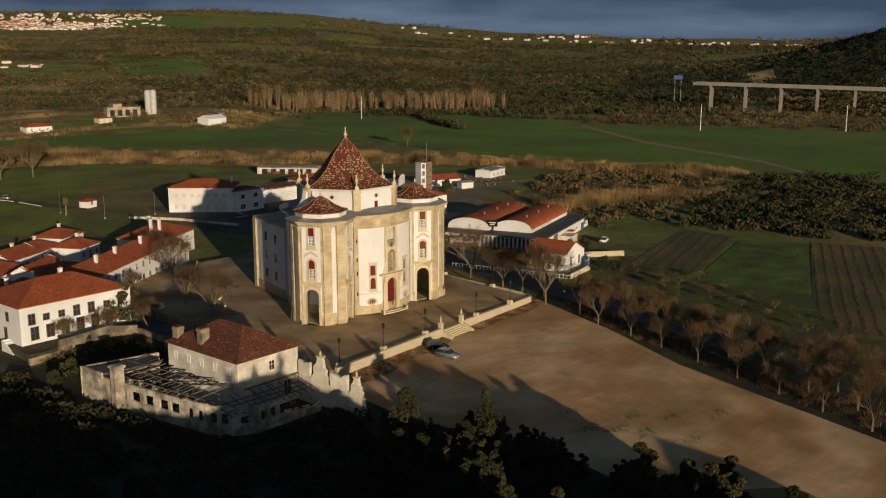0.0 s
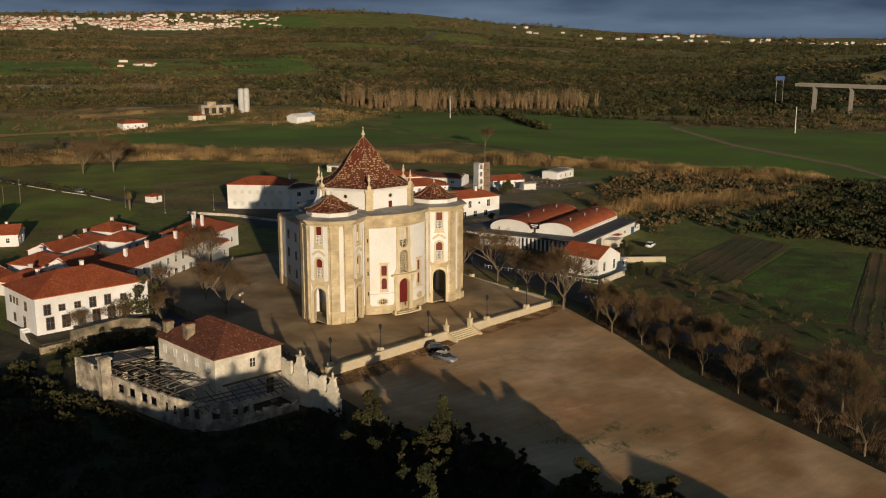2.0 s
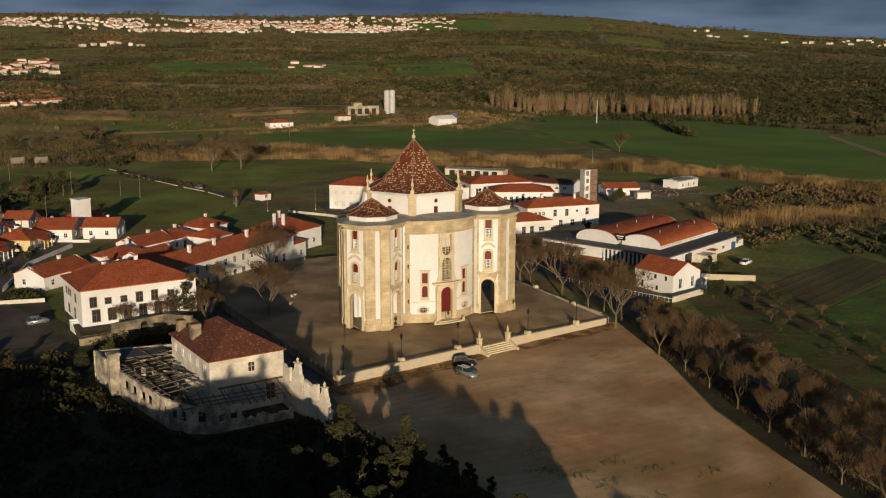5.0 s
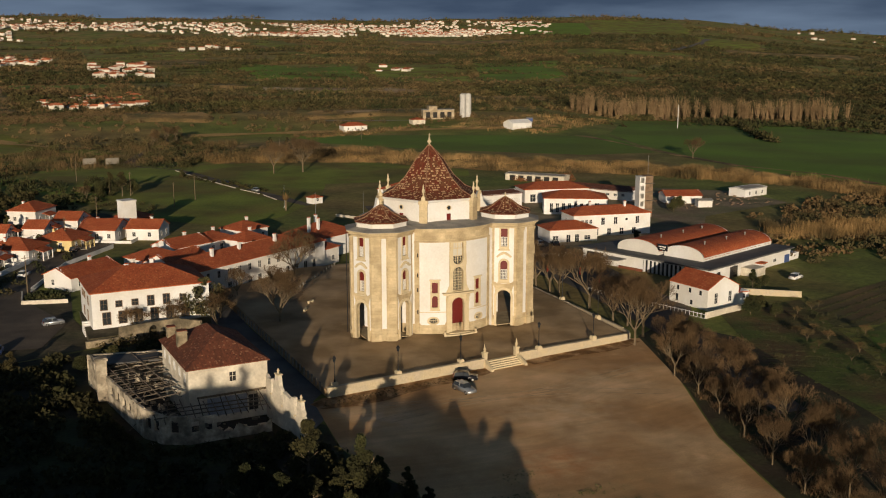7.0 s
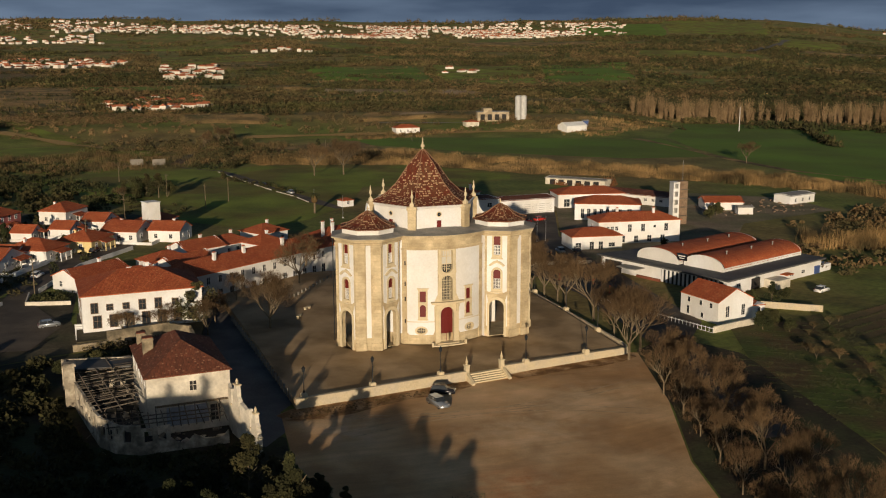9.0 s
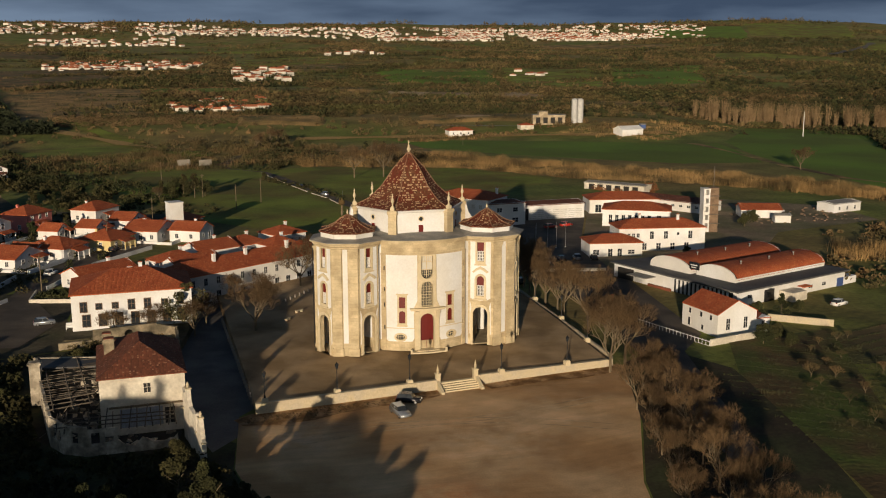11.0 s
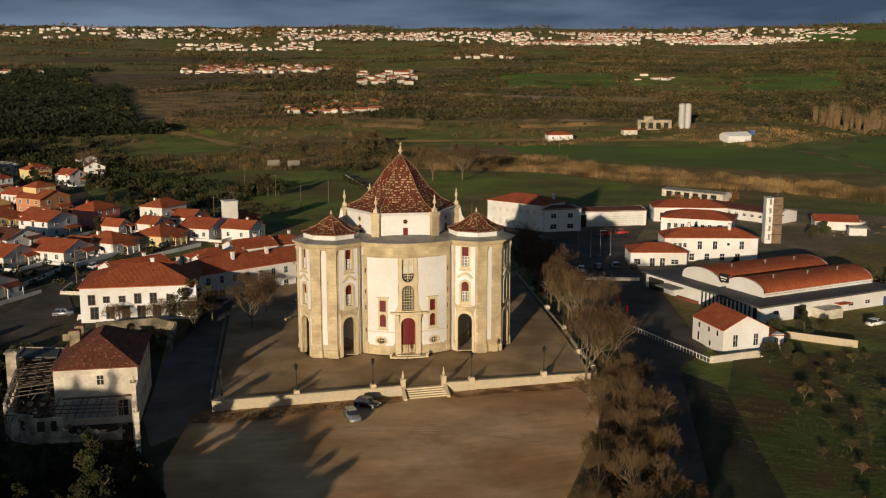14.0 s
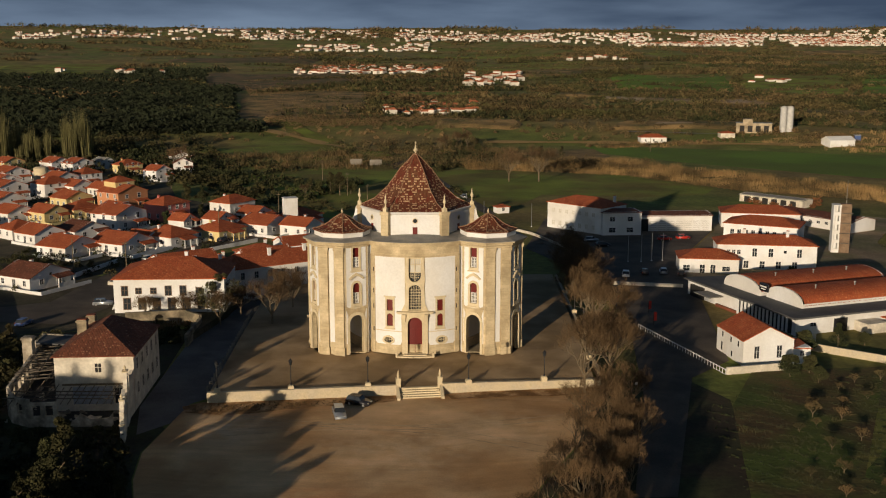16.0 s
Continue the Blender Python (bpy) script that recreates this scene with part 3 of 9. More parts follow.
# dark sheet also paints the shade band of the tree belt
sheet("litter", [(33, -24), (22.8, -52), (13.8, -71), (9.3, -86), (2, -112), (14, -128), (34, -95), (45, -60), (50, -32), (44, -18)], SHADED_LITTER, 0.03, "dead leaves and dark grass under the bare trees, darkened for tree shade", "ground")
sheet("verge", [(-35.5, -35.0), (-34.4, -37.6), (-29, -38.6), (-24, -38.0), (-19.5, -36.2), (-14, -34.9), (-8, -34.6), (-3, -32.6), (-2.6, -29.9), (-14, -30.6), (-25, -32.0), (-33, -33.0)], VERGE, 0.16, "strip of dead brown grass below the parapet", "verge")
sheet("verge", [(5.2, -29.2), (6, -31.6), (11, -31.2), (16, -30.2), (22, -30.4), (27, -29.4), (31, -27.6), (30.2, -25.6), (20, -26.9), (10, -28.2)], VERGE, 0.165, "strip of dead brown grass below the parapet", "verge")

sheet("gardens", [(-100, 36), (-88, 30), (-80, 60), (-68, 92), (-52, 122), (-34, 152), (-44, 172), (-72, 180), (-96, 205), (-110, 250), (-104, 300), (-150, 325), (-215, 320), (-200, 240), (-165, 150), (-135, 90)], GARDEN, 0.034, "dark garden plots and yards of the village", "garden")
sheet("gardens", [(-58, 12), (-62, 18), (-64.5, 34), (-63, 60), (-72, 62), (-82, 60), (-96, 44), (-125, 40), (-120, -10), (-96, -4), (-80, 6)], GARDEN, 0.030, "dark neglected gardens beside the street", "garden")
# dark sheet also paints the shade that lies round the ruin
sheet("undergrowth", [(-44.5, 11), (-42.5, -20), (-40, -38), (-35.8, -44), (-36.8, -53), (-35.4, -62), (-33.0, -70), (-32.0, -79), (-34.2, -92), (-36.2, -104), (-40, -112), (-60, -112), (-105, -60), (-105, 0), (-62, 10)], SHADED_LITTER, 0.026, "dark undergrowth and leaf mould round the ruin, darkened for the shade there", "ground")


def ribbon(name, pts, width, material, lift, label):
    """A narrow wavy strip of ground along a line."""
    bm = bmesh.new()
    prev = None
    for i, (x, y) in enumerate(pts):
        a, b = pts[max(0, i - 1)], pts[min(len(pts) - 1, i + 1)]
        d = Vector((b[0] - a[0], b[1] - a[1], 0)).normalized()
        n = Vector((-d.y, d.x, 0)) * width * (0.7 + 0.5 * math.sin(i * 1.7))
        cur = [bm.verts.new((x + n.x, y + n.y, BASE + lift)), bm.verts.new((x - n.x, y - n.y, BASE + lift))]
        if prev:
            f = bm.faces.new((prev[0], prev[1], cur[1], cur[0]))
        prev = cur
    bmesh.ops.recalc_face_normals(bm, faces=bm.faces[:])
    return tagged(finish(name, bm, material), label, "track", kind="structure")


def arc(x0, y0, x1, y1, bow, n=14):
    return [(x0 + (x1 - x0) * k / n - (y1 - y0) * bow * math.sin(math.pi * k / n), y0 + (y1 - y0) * k / n + (x1 - x0) * bow * math.sin(math.pi * k / n)) for k in range(n + 1)]


for k, (x0, y0, x1, y1, bow) in enumerate(((-30, -37, 24, -38, -0.10), (-29, -38.5, 24, -40, -0.10), (-28, -45, 20, -52, 0.12), (-27, -47, 19, -54, 0.12))):
    ribbon("tyre_track", arc(x0, y0, x1, y1, bow), 0.17, TYRE_TRACK, 0.032 + 0.002 * k, "worn tyre track in the gravel")
rw = random.Random(8)
tufts = []
for cx, cy, n in ((-18.5, -71.5, 40), (-21.8, -76.9, 60), (-19.9, -79.8, 70), (-17.5, -84, 70), (-12, -79, 60), (-9.5, -83.5, 40), (-15.4, -90, 50), (-4, -88, 30), (0, -95, 30)):
    tufts += [(rw.gauss(cx, 1.6), rw.gauss(cy, 0.7), BASE + 0.05) for _ in range(n)]
ribbon("road", [(20, 480), (14, 450), (7, 415), (0, 382), (-9, 350), (-16, 325), (-14, 305), (1, 287), (5, 262), (8.5, 243), (13.5, 212), (17.5, 196), (20, 178), (24, 160)], 2.4, ASPHALT, 0.125, "narrow asphalt road across the meadow")
ribbon("field_path", [(150, 462), (177, 455), (212, 442), (245, 424), (264, 398), (266, 360), (260, 318), (252, 275), (247, 238), (244, 196), (250, 176), (256, 150), (252, 120)], 2.6, REED, 0.135, "strip of golden dry grass between the crops")
ribbon("field_path", [(-60, 330), (-20, 322), (20, 335), (60, 330), (95, 318)], 1.2, DRY, 0.13, "dry grass path along the meadow")

# ---- church ----
church = thing("church", "white baroque church with limestone pilasters and red-tiled pyramid roofs", "church", pose(0, 0, 0))
R = 13.1


def bent(bm, r=R, step=0.55):
    """Wraps an upright plate round the body: x runs along the arc from the front, y goes inwards."""
    xs = [v.co.x for v in bm.verts]
    lo, hi = min(xs), max(xs)
    k = math.ceil(lo / step)
    while k * step < hi:
        bmesh.ops.bisect_plane(bm, geom=bm.verts[:] + bm.edges[:] + bm.faces[:], dist=1e-5, plane_co=(k * step, 0, 0), plane_no=(1, 0, 0))
        k += 1
    for v in bm.verts:
        a, q = v.co.x / r, r - v.co.y
        v.co = (q * math.sin(a), -q * math.cos(a), v.co.z)
    return bm


def ellipse(cx, cz, a, b, n=16):
    return [(cx + a * math.cos(2 * math.pi * k / n), cz + b * math.sin(2 * math.pi * k / n)) for k in range(n)]


def bowl(cx, w, z0, z1, n=8):
    """An opening with a square head and a round foot."""
    r = w / 2
    return [(cx - r, z1), *[(cx - r * math.cos(math.pi * k / n), z0 + r - r * math.sin(math.pi * k / n)) for k in range(n + 1)], (cx + r, z1)]



door_hole = arched(0, 2.5, 0.35, 6.85)
mid_hole = arched(0, 2.1, 8.05, 12.6)
top_hole = bowl(0, 2.1, 13.1, 17.2)
side_holes = [h for s in (-1, 1) for h in (rect(4.45 * s - 0.55, 4.45 * s + 0.55, 7.85, 9.85), arched(4.45 * s, 1.1, 5.1, 7.35), ellipse(4.75 * s, 2.55, 0.78, 0.5))]

# the curved front: limestone core, white fields laid over it, mouldings over those
part("front_wall", bent(plate(rect(-8.2, 8.2, 0, 19.4), [door_hole, mid_hole, top_hole] + side_holes, 0.9)), STONE, church)
for s in (-1, 1):
    if s > 0:
        low = [(2.6, 1.75), (6.9, 1.75), (7.3, 2.1), (7.3, 17.4), (1.75, 17.4), (1.75, 7.9), (2.4, 6.9), (2.3, 2.4)]
    else:
        low = [(-6.9, 1.75), (-2.6, 1.75), (-2.3, 2.4), (-2.4, 6.9), (-1.75, 7.9), (-1.75, 17.4), (-7.3, 17.4), (-7.3, 2.1)]
    part("white_field", bent(placed(plate(low, [ellipse(4.75 * s, 2.55, 1.15, 0.78), rect(4.45 * s - 0.85, 4.45 * s + 0.85, 4.75, 10.2)], 0.12), pose(0, -0.05, 0))), STUCCO, church)
    # surrounds of the side windows
    part("window_surround", bent(placed(plate(rect(4.45 * s - 0.86, 4.45 * s + 0.86, 4.7, 10.25), side_holes[0 if s < 0 else 3:][0:2], 0.2), pose(0, -0.13, 0))), STONE_PALE, church)
    part("window_hood", bent(placed(boxes((4.45 * s - 1.05, 4.45 * s + 1.05, 0, 0.3, 10.25, 10.45)), pose(0, -0.26, 0))), STONE_PALE, church)
    part("window_sill", bent(placed(boxes((4.45 * s - 0.95, 4.45 * s + 0.95, 0, 0.25, 4.5, 4.7)), pose(0, -0.26, 0))), STONE_PALE, church)
    part("shutter", bent(boxes((4.45 * s - 0.55, 4.45 * s + 0.55, 0.18, 0.26, 7.85, 9.85))), RED_PAINT, church, "dark red wooden shutter")
    part("shutter", bent(placed(plate(arched(4.45 * s, 1.1, 5.1, 7.35), [], 0.08), pose(0, 0.18, 0))), RED_PAINT, church, "dark red wooden shutter")
    part("oval_surround", bent(placed(plate(ellipse(4.75 * s, 2.55, 1.15, 0.8, 20), [ellipse(4.75 * s, 2.55, 0.78, 0.5, 20)], 0.24), pose(0, -0.14, 0))), STONE_PALE, church)
    ov = part("oval_window", bent(placed(plate(ellipse(4.75 * s, 2.55, 0.78, 0.5), [], 0.06), pose(0, 0.3, 0))), GLASS, church, "small oval window pane")
    part("glazing_bar", bent(placed(joined(boxes((4.75 * s - 0.04, 4.75 * s + 0.04, 0.2, 0.27, 2.05, 3.05), (4.75 * s - 0.78, 4.75 * s + 0.78, 0.2, 0.27, 2.51, 2.59), (4.75 * s - 0.45, 4.75 * s - 0.39, 0.2, 0.27, 2.12, 2.98), (4.75 * s + 0.39, 4.75 * s + 0.45, 0.2, 0.27, 2.12, 2.98))), pose(0, 0, 0))), STONE_PALE, ov)
    part("string_course", bent(boxes(*([(2.3, 7.28, -0.09, 0.05, 4.12, 4.26)] if s > 0 else [(-7.28, -2.3, -0.09, 0.05, 4.12, 4.26)]))), STONE_PALE, church)
    # flanking stone strips with ventilation slits
    strip = plate(rect(7.32 * s - (0 if s > 0 else 0.9), 7.32 * s + (0.9 if s > 0 else 0), 0, 17.4), [rect(7.62 * s - 0.13, 7.62 * s + 0.13, z, z + 0.8) for z in (3.9, 8.0, 10.8, 14.6)], 0.2)
    part("stone_strip", bent(placed(strip, pose(0, -0.12, 0))), STONE, church)
    # the slits hold near-black boxes that paint their shade
    for z in (3.9, 8.0, 10.8, 14.6):
        part("slit", bent(boxes((7.62 * s - 0.13, 7.62 * s + 0.13, -0.02, 0.02, z, z + 0.8))), INTERIOR_SHADE, church)
# door, its surround and the tall window over it
door = part("door", bent(placed(plate(door_hole, [], 0.12), pose(0, 0.42, 0))), RED_PAINT, church, "tall dark red arched wooden door")
part("door_rib", bent(boxes((-0.05, 0.05, 0.37, 0.44, 0.35, 6.8), (-1.25, 1.25, 0.38, 0.44, 4.6, 4.72), *[(x - 0.03, x + 0.03, 0.385, 0.44, 0.5, 4.5) for x in (-0.85, -0.45, 0.45, 0.85)])), RED_PAINT, door)
sur = [(-2.2, 0), (-1.25, 0)] + [(x, z) for x, z in arched(0, 2.5, 0.0, 6.85)[2:][::-1]] + [(1.25, 0), (2.2, 0), (2.2, 5.9), (2.35, 7.45), (-2.35, 7.45), (-2.2, 5.9)]
part("door_surround", bent(placed(plate(sur, [], 0.4), pose(0, -0.3, 0))), STONE_PALE, church)
for s in (-1, 1):
    part("bracket", bent(boxes((1.85 * s - 0.25, 1.85 * s + 0.25, -0.6, 0, 6.0, 7.4), (1.85 * s - 0.32, 1.85 * s + 0.32, -0.75, 0, 6.9, 7.4))), STONE_PALE, church)
part("door_cornice", bent(boxes((-2.9, 2.9, -0.85, 0, 7.5, 7.7), (-3.05, 3.05, -1.0, 0, 7.7, 7.9))), STONE_PALE, church)
flare = [(-2.35, 7.9), (2.35, 7.9), (1.75, 9.2), (1.55, 12.7), (1.75, 13.2), (1.5, 17.4), (-1.5, 17.4), (-1.75, 13.2), (-1.55, 12.7), (-1.75, 9.2)]
part("tall_window_surround", bent(placed(plate(flare, [mid_hole, top_hole], 0.3), pose(0, -0.22, 0))), STONE_PALE, church)
part("pane", bent(placed(plate(mid_hole, [], 0.05), pose(0, 0.45, 0))), GLASS, church)
part("blind", bent(placed(plate(top_hole, [], 0.05), pose(0, 0.45, 0))), CURTAIN, church, "pale blind behind the upper window")
part("pane", bent(placed(plate(bowl(0, 2.1, 13.1, 14.6), [], 0.05), pose(0, 0.37, 0))), GLASS, church)
lattice = [(x - 0.03, x + 0.03, 0.3, 0.42, 8.05, 12.5 - 0.5 * abs(x)) for x in (-0.85, -0.6, -0.3, 0, 0.3, 0.6, 0.85)]
lattice += [(-1.05, 1.05, 0.31, 0.42, z, z + 0.06) for z in (8.1, 8.6, 9.1, 9.6, 10.1, 10.6, 11.1, 11.6)]
part("glazing_bar", bent(boxes(*lattice)), STONE_PALE, church)
cross = [(-0.07, 0.07, 0.3, 0.42, 13.2, 17.2), (-1.05, 1.05, 0.31, 0.42, 14.6, 14.72), (-1.05, 1.05, 0.31, 0.42, 16.0, 16.12)] + [(x - 0.03, x + 0.03, 0.32, 0.42, 16.1, 17.2) for x in (-0.7, -0.35, 0.35, 0.7)] + [(-0.75, 0.75, 0.325, 0.365, 13.75, 13.81), (-0.95, 0.95, 0.325, 0.365, 14.2, 14.26)] + [(x - 0.03, x + 0.03, 0.32, 0.42, 13.3 + abs(x) * 0.4, 14.6) for x in (-0.7, -0.35, 0.35, 0.7)]
part("glazing_bar", bent(boxes(*cross)), STONE_PALE, church)
# steps before the door with two low posts
part("doorstep", bent(boxes((-1.9, 1.9, -1.1, 0, -0.1, 0.32), (-2.9, 2.9, -1.7, 0, -0.1, 0.16))), STONE_PALE, church)
for s in (-1, 1):
    part("step_post", bent(boxes((2.85 * s - 0.16, 2.85 * s + 0.16, -1.75, -1.4, -0.1, 0.75))), STONE_PALE, church)
# crowning mouldings of the curved front
part("cornice", bent(boxes((-8.3, 8.3, -0.18, 0.3, 17.4, 17.62), (-8.3, 8.3, -0.3, 0.3, 19.2, 19.45), (-8.3, 8.3, -0.6, 0.3, 19.45, 19.75), (-8.3, 8.3, -0.95, 0.3, 19.75, 20.05))), STONE, church)

# octagonal towers at both sides of the front
AP = 5.5
SIDE = 2 * AP * math.tan(math.pi / 8)
TW = SIDE / 2 + 0.02


def tower_face(centre, deg):
    """The frame of a tower side: x along it, -y outwards, looking from outside."""
    a = radians(deg)
    return Matrix.Translation((centre[0] + AP * math.sin(a), centre[1] - AP * math.cos(a), 0)) @ pose(0, 0, 0, 0, 0, deg)


def put(name, bm, material, m, parent, label=""):
    return part(name, placed(bm, m), material, parent, label)


def window_side(m, parent, open_arch=True):
    up, low, arch = rect(-0.62, 0.62, 15.4, 18.9), arched(0, 1.35, 9.0, 12.7), arched(0, 2.7, -0.1, 6.95)
    put("side_wall", plate(rect(-TW, TW, -0.1, 19.4), [up, low, arch], 0.8), STONE, m, parent)
    white = [(-1.85, 8.6), (-1.85, 19.1), (1.85, 19.1), (1.85, 8.6), (1.3, 8.3), (0, 8.15), (-1.3, 8.3)]
    put("white_field", placed(plate(white, [rect(-0.92, 0.92, 14.9, 19.05), arched(0, 2.1, 8.5, 13.1)], 0.12), pose(0, -0.06, 0)), STUCCO, m, parent)
    for s in (-1, 1):
        put("white_field", placed(plate([(1.62 * s, 1.9), (1.95 * s, 1.9), (1.95 * s, 8.0), (1.62 * s, 7.0)][:: s], [], 0.1), pose(0, -0.05, 0)), STUCCO, m, parent)
    put("window_surround", joined(placed(plate(rect(-0.93, 0.93, 14.85, 19.05), [up], 0.25), pose(0, -0.16, 0)), boxes((-1.1, 1.1, -0.3, 0.1, 14.65, 14.87))), STONE_PALE, m, parent)
    put("window_surround", joined(placed(plate(arched(0, 2.12, 8.45, 13.1), [low], 0.25), pose(0, -0.16, 0)), boxes((-1.2, 1.2, -0.32, 0.1, 8.3, 8.5))), STONE_PALE, m, parent)
    ped = plate([(-1.5, 13.5), (-1.2, 13.3), (-0.6, 13.75), (0, 14.0), (0.6, 13.75), (1.2, 13.3), (1.5, 13.5), (0.8, 14.1), (0, 14.45), (-0.8, 14.1)], [], 0.4)
    put("pediment", placed(ped, pose(0, -0.34, 0)), STONE_PALE, m, parent)
    put("arch_surround", placed(plate([(-1.35 - 0.45, 0)] + [(-1.35, 0)] + arched(0, 2.7, 0, 6.95)[2:][::-1] + [(1.35, 0), (1.8, 0)] + arched(0, 3.6, 0, 7.5)[2:], [], 0.3), pose(0, -0.18, 0)), STONE_PALE, m, parent)
    put("shutter", boxes((-0.62, 0.62, 0.3, 0.38, 17.2, 18.9)), RED_PAINT, m, parent, "dark red wooden shutter")
    put("shutter", placed(plate(arched(0, 1.35, 10.9, 12.7), [], 0.08), pose(0, 0.3, 0)), RED_PAINT, m, parent, "dark red wooden shutter")
    # near-black sheet paints the shade behind lattice and shutters
    put("backing", boxes((-0.7, 0.7, 0.6, 0.64, 9.0, 18.9)), INTERIOR_SHADE, m, parent)
    for z0, z1 in ((15.4, 17.2), (9.0, 10.9)):
        bars = [(x - 0.06, x + 0.06, 0.24, 0.34, z0, z1) for x in (-0.56, -0.28, 0, 0.28, 0.56)] + [(-0.62, 0.62, 0.25, 0.34, z0 + (z1 - z0) * f, z0 + (z1 - z0) * f + 0.09) for f in (0, 0.32, 0.64, 0.95)]
        put("lattice", boxes(*bars), STUCCO, m, parent, "white-painted wooden lattice")


def pilaster_side(m, parent, white=True):
    put("side_wall", plate(rect(-TW, TW, -0.1, 19.4), [], 0.8), STONE, m, parent)
    for s in (-1, 1):
        x = 1.42 * s
        put("pilaster", boxes((x - 0.82, x + 0.82, -0.3, 0.1, 1.3, 18.3), (x - 0.95, x + 0.95, -0.42, 0.1, -0.1, 1.3), (x - 0.9, x + 0.9, -0.4, 0.1, 18.3, 18.6), (x - 0.98, x + 0.98, -0.48, 0.1, 18.6, 19.0)), STONE, m, parent)
    if white:
        put("white_field", placed(plate(rect(-0.42, 0.42, 2.2, 18.9), [], 0.1), pose(0, -0.06, 0)), STUCCO, m, parent)


PROFILE = ((1.0, 0.0), (0.73, 0.13), (0.5, 0.36), (0.28, 0.70), (0.02, 1.0))


def spire(name, corners, centre, z0, h, parent):
    """A bell-shaped pyramid of tiles over a polygon, with ridge tiles along its hips."""
    faces = []
    pts = [[(centre[0] + (x - centre[0]) * f, centre[1] + (y - centre[1]) * f, z0 + h * g) for x, y in corners] for f, g in PROFILE]
    n = len(corners)
    for lo, hi in zip(pts, pts[1:]):
        for k in range(n):
            faces.append([lo[k], lo[(k + 1) % n], hi[(k + 1) % n], hi[k]])
    roof = part(name, roof_faces(faces, 0.18), TILE_CHURCH, parent, "dark red clay tiles speckled with pale mortar")
    for k in range(n):
        bm = bmesh.new()
        for lo, hi in zip(pts, pts[1:]):
            limb(bm, Vector(lo[k]) + Vector((0, 0, 0.03)), Vector(hi[k]) + Vector((0, 0, 0.03)), 0.10, 0.09, 5)
        part("ridge_tile", bm, TILE_RIDGE, roof)
    return roof


TILE_RIDGE = mat("ridge_tile", (0.24, 0.135, 0.08), 0.9, 0.25, 0.8, 5.0)


def finial(bm, x, y, z, h, r):
    revolve(bm, [(r * 0.8, z), (r * 0.8, z + h * 0.1), (r * 0.45, z + h * 0.14), (r * 0.4, z + h * 0.3), (r, z + h * 0.45), (r * 0.9, z + h * 0.55), (r * 0.35, z + h * 0.72), (r * 0.5, z + h * 0.8), (r * 0.12, z + h)], 10, (x, y))
    return bm


for s in (-1, 1):
    c = (12.9 * s, -7.1)
    tower = part("tower", boxes((c[0] - 4.2, c[0] + 4.2, c[1] - 4.2, c[1] + 4.2, -0.15, 0.02)), STONE, church, "octagonal limestone tower with arched porch")
    axis = 61 * s
    part("tower_ceiling", boxes((c[0] - 3.6, c[0] + 3.6, c[1] - 3.6, c[1] + 3.6, 8.6, 8.9)), STONE, tower)
    window_side(tower_face(c, axis), tower)
    window_side(tower_face(c, axis - 90 * s), tower)
    pilaster_side(tower_face(c, axis - 45 * s), tower)
    pilaster_side(tower_face(c, axis + 45 * s), tower)
    for k in (90, 135, 180, 225):
        put("side_wall", plate(rect(-TW, TW, -0.1, 19.4), [arched(0, 2.7, -0.1, 6.9)] if k in (90, 135, 180) else [], 0.8), STUCCO, tower_face(c, axis + k * s), tower)
    ph = math.atan2(c[1], c[0]) + math.pi / 8
    q = 1 / math.cos(math.pi / 8)
    bm = bmesh.new()
    revolve(bm, [((AP + 0.22) * q, 19.0), ((AP + 0.22) * q, 19.3), ((AP + 0.45) * q, 19.45), ((AP + 0.5) * q, 19.75), ((AP + 0.9) * q, 19.85), ((AP + 0.95) * q, 20.08)], 8, c, ph)
    part("cornice", bm, STONE, tower)
    bm = bmesh.new()
    revolve(bm, [((AP + 0.98) * q, 20.05), ((AP + 0.98) * q, 20.15), ((AP - 0.6) * q, 20.55)], 8, c, ph)
    part("lead_roof", bm, LEAD, tower, "grey sheet roof ledge")
    bm = bmesh.new()
    revolve(bm, [((AP - 0.95) * q, 20.3), ((AP - 0.95) * q, 21.25), ((AP - 0.75) * q, 21.4), ((AP - 0.75) * q, 21.6)], 8, c, ph)
    part("attic_band", bm, STUCCO, tower)
    corners = [(c[0] + (AP - 0.65) * q * math.cos(ph + k * math.pi / 4), c[1] + (AP - 0.65) * q * math.sin(ph + k * math.pi / 4)) for k in range(8)]
    spire("tower_roof", corners, c, 21.6, 2.6, tower)
    part("finial", finial(bmesh.new(), c[0], c[1], 24.1, 1.0, 0.22), STONE_PALE, tower)

# round body behind the front
part("body_wall", prism(bmesh.new(), [(math.sin(radians(a)) * 12.6, -math.cos(radians(a)) * 12.6) for a in range(-30, 330, 8)], 0, 19.8), STUCCO, church)
part("stone_plinth", prism(bmesh.new(), [(math.sin(radians(a)) * 12.75, -math.cos(radians(a)) * 12.75) for a in range(-26, 334, 8)], 0, 1.8), STONE, church)
bm = bmesh.new()
revolve(bm, [(13.9, 19.75), (13.95, 20.1), (9.0, 20.75)], 64)
part("lead_roof", bm, LEAD, church, "grey sheet roof round the drum")
for s in (-1, 1):
    for a in (75, 100):
        window(church, pose(12.62 * s * math.sin(radians(a)), -12.62 * math.cos(radians(a)), 9, 0, 0, a * s), 1.3, 2.6, STONE_PALE)
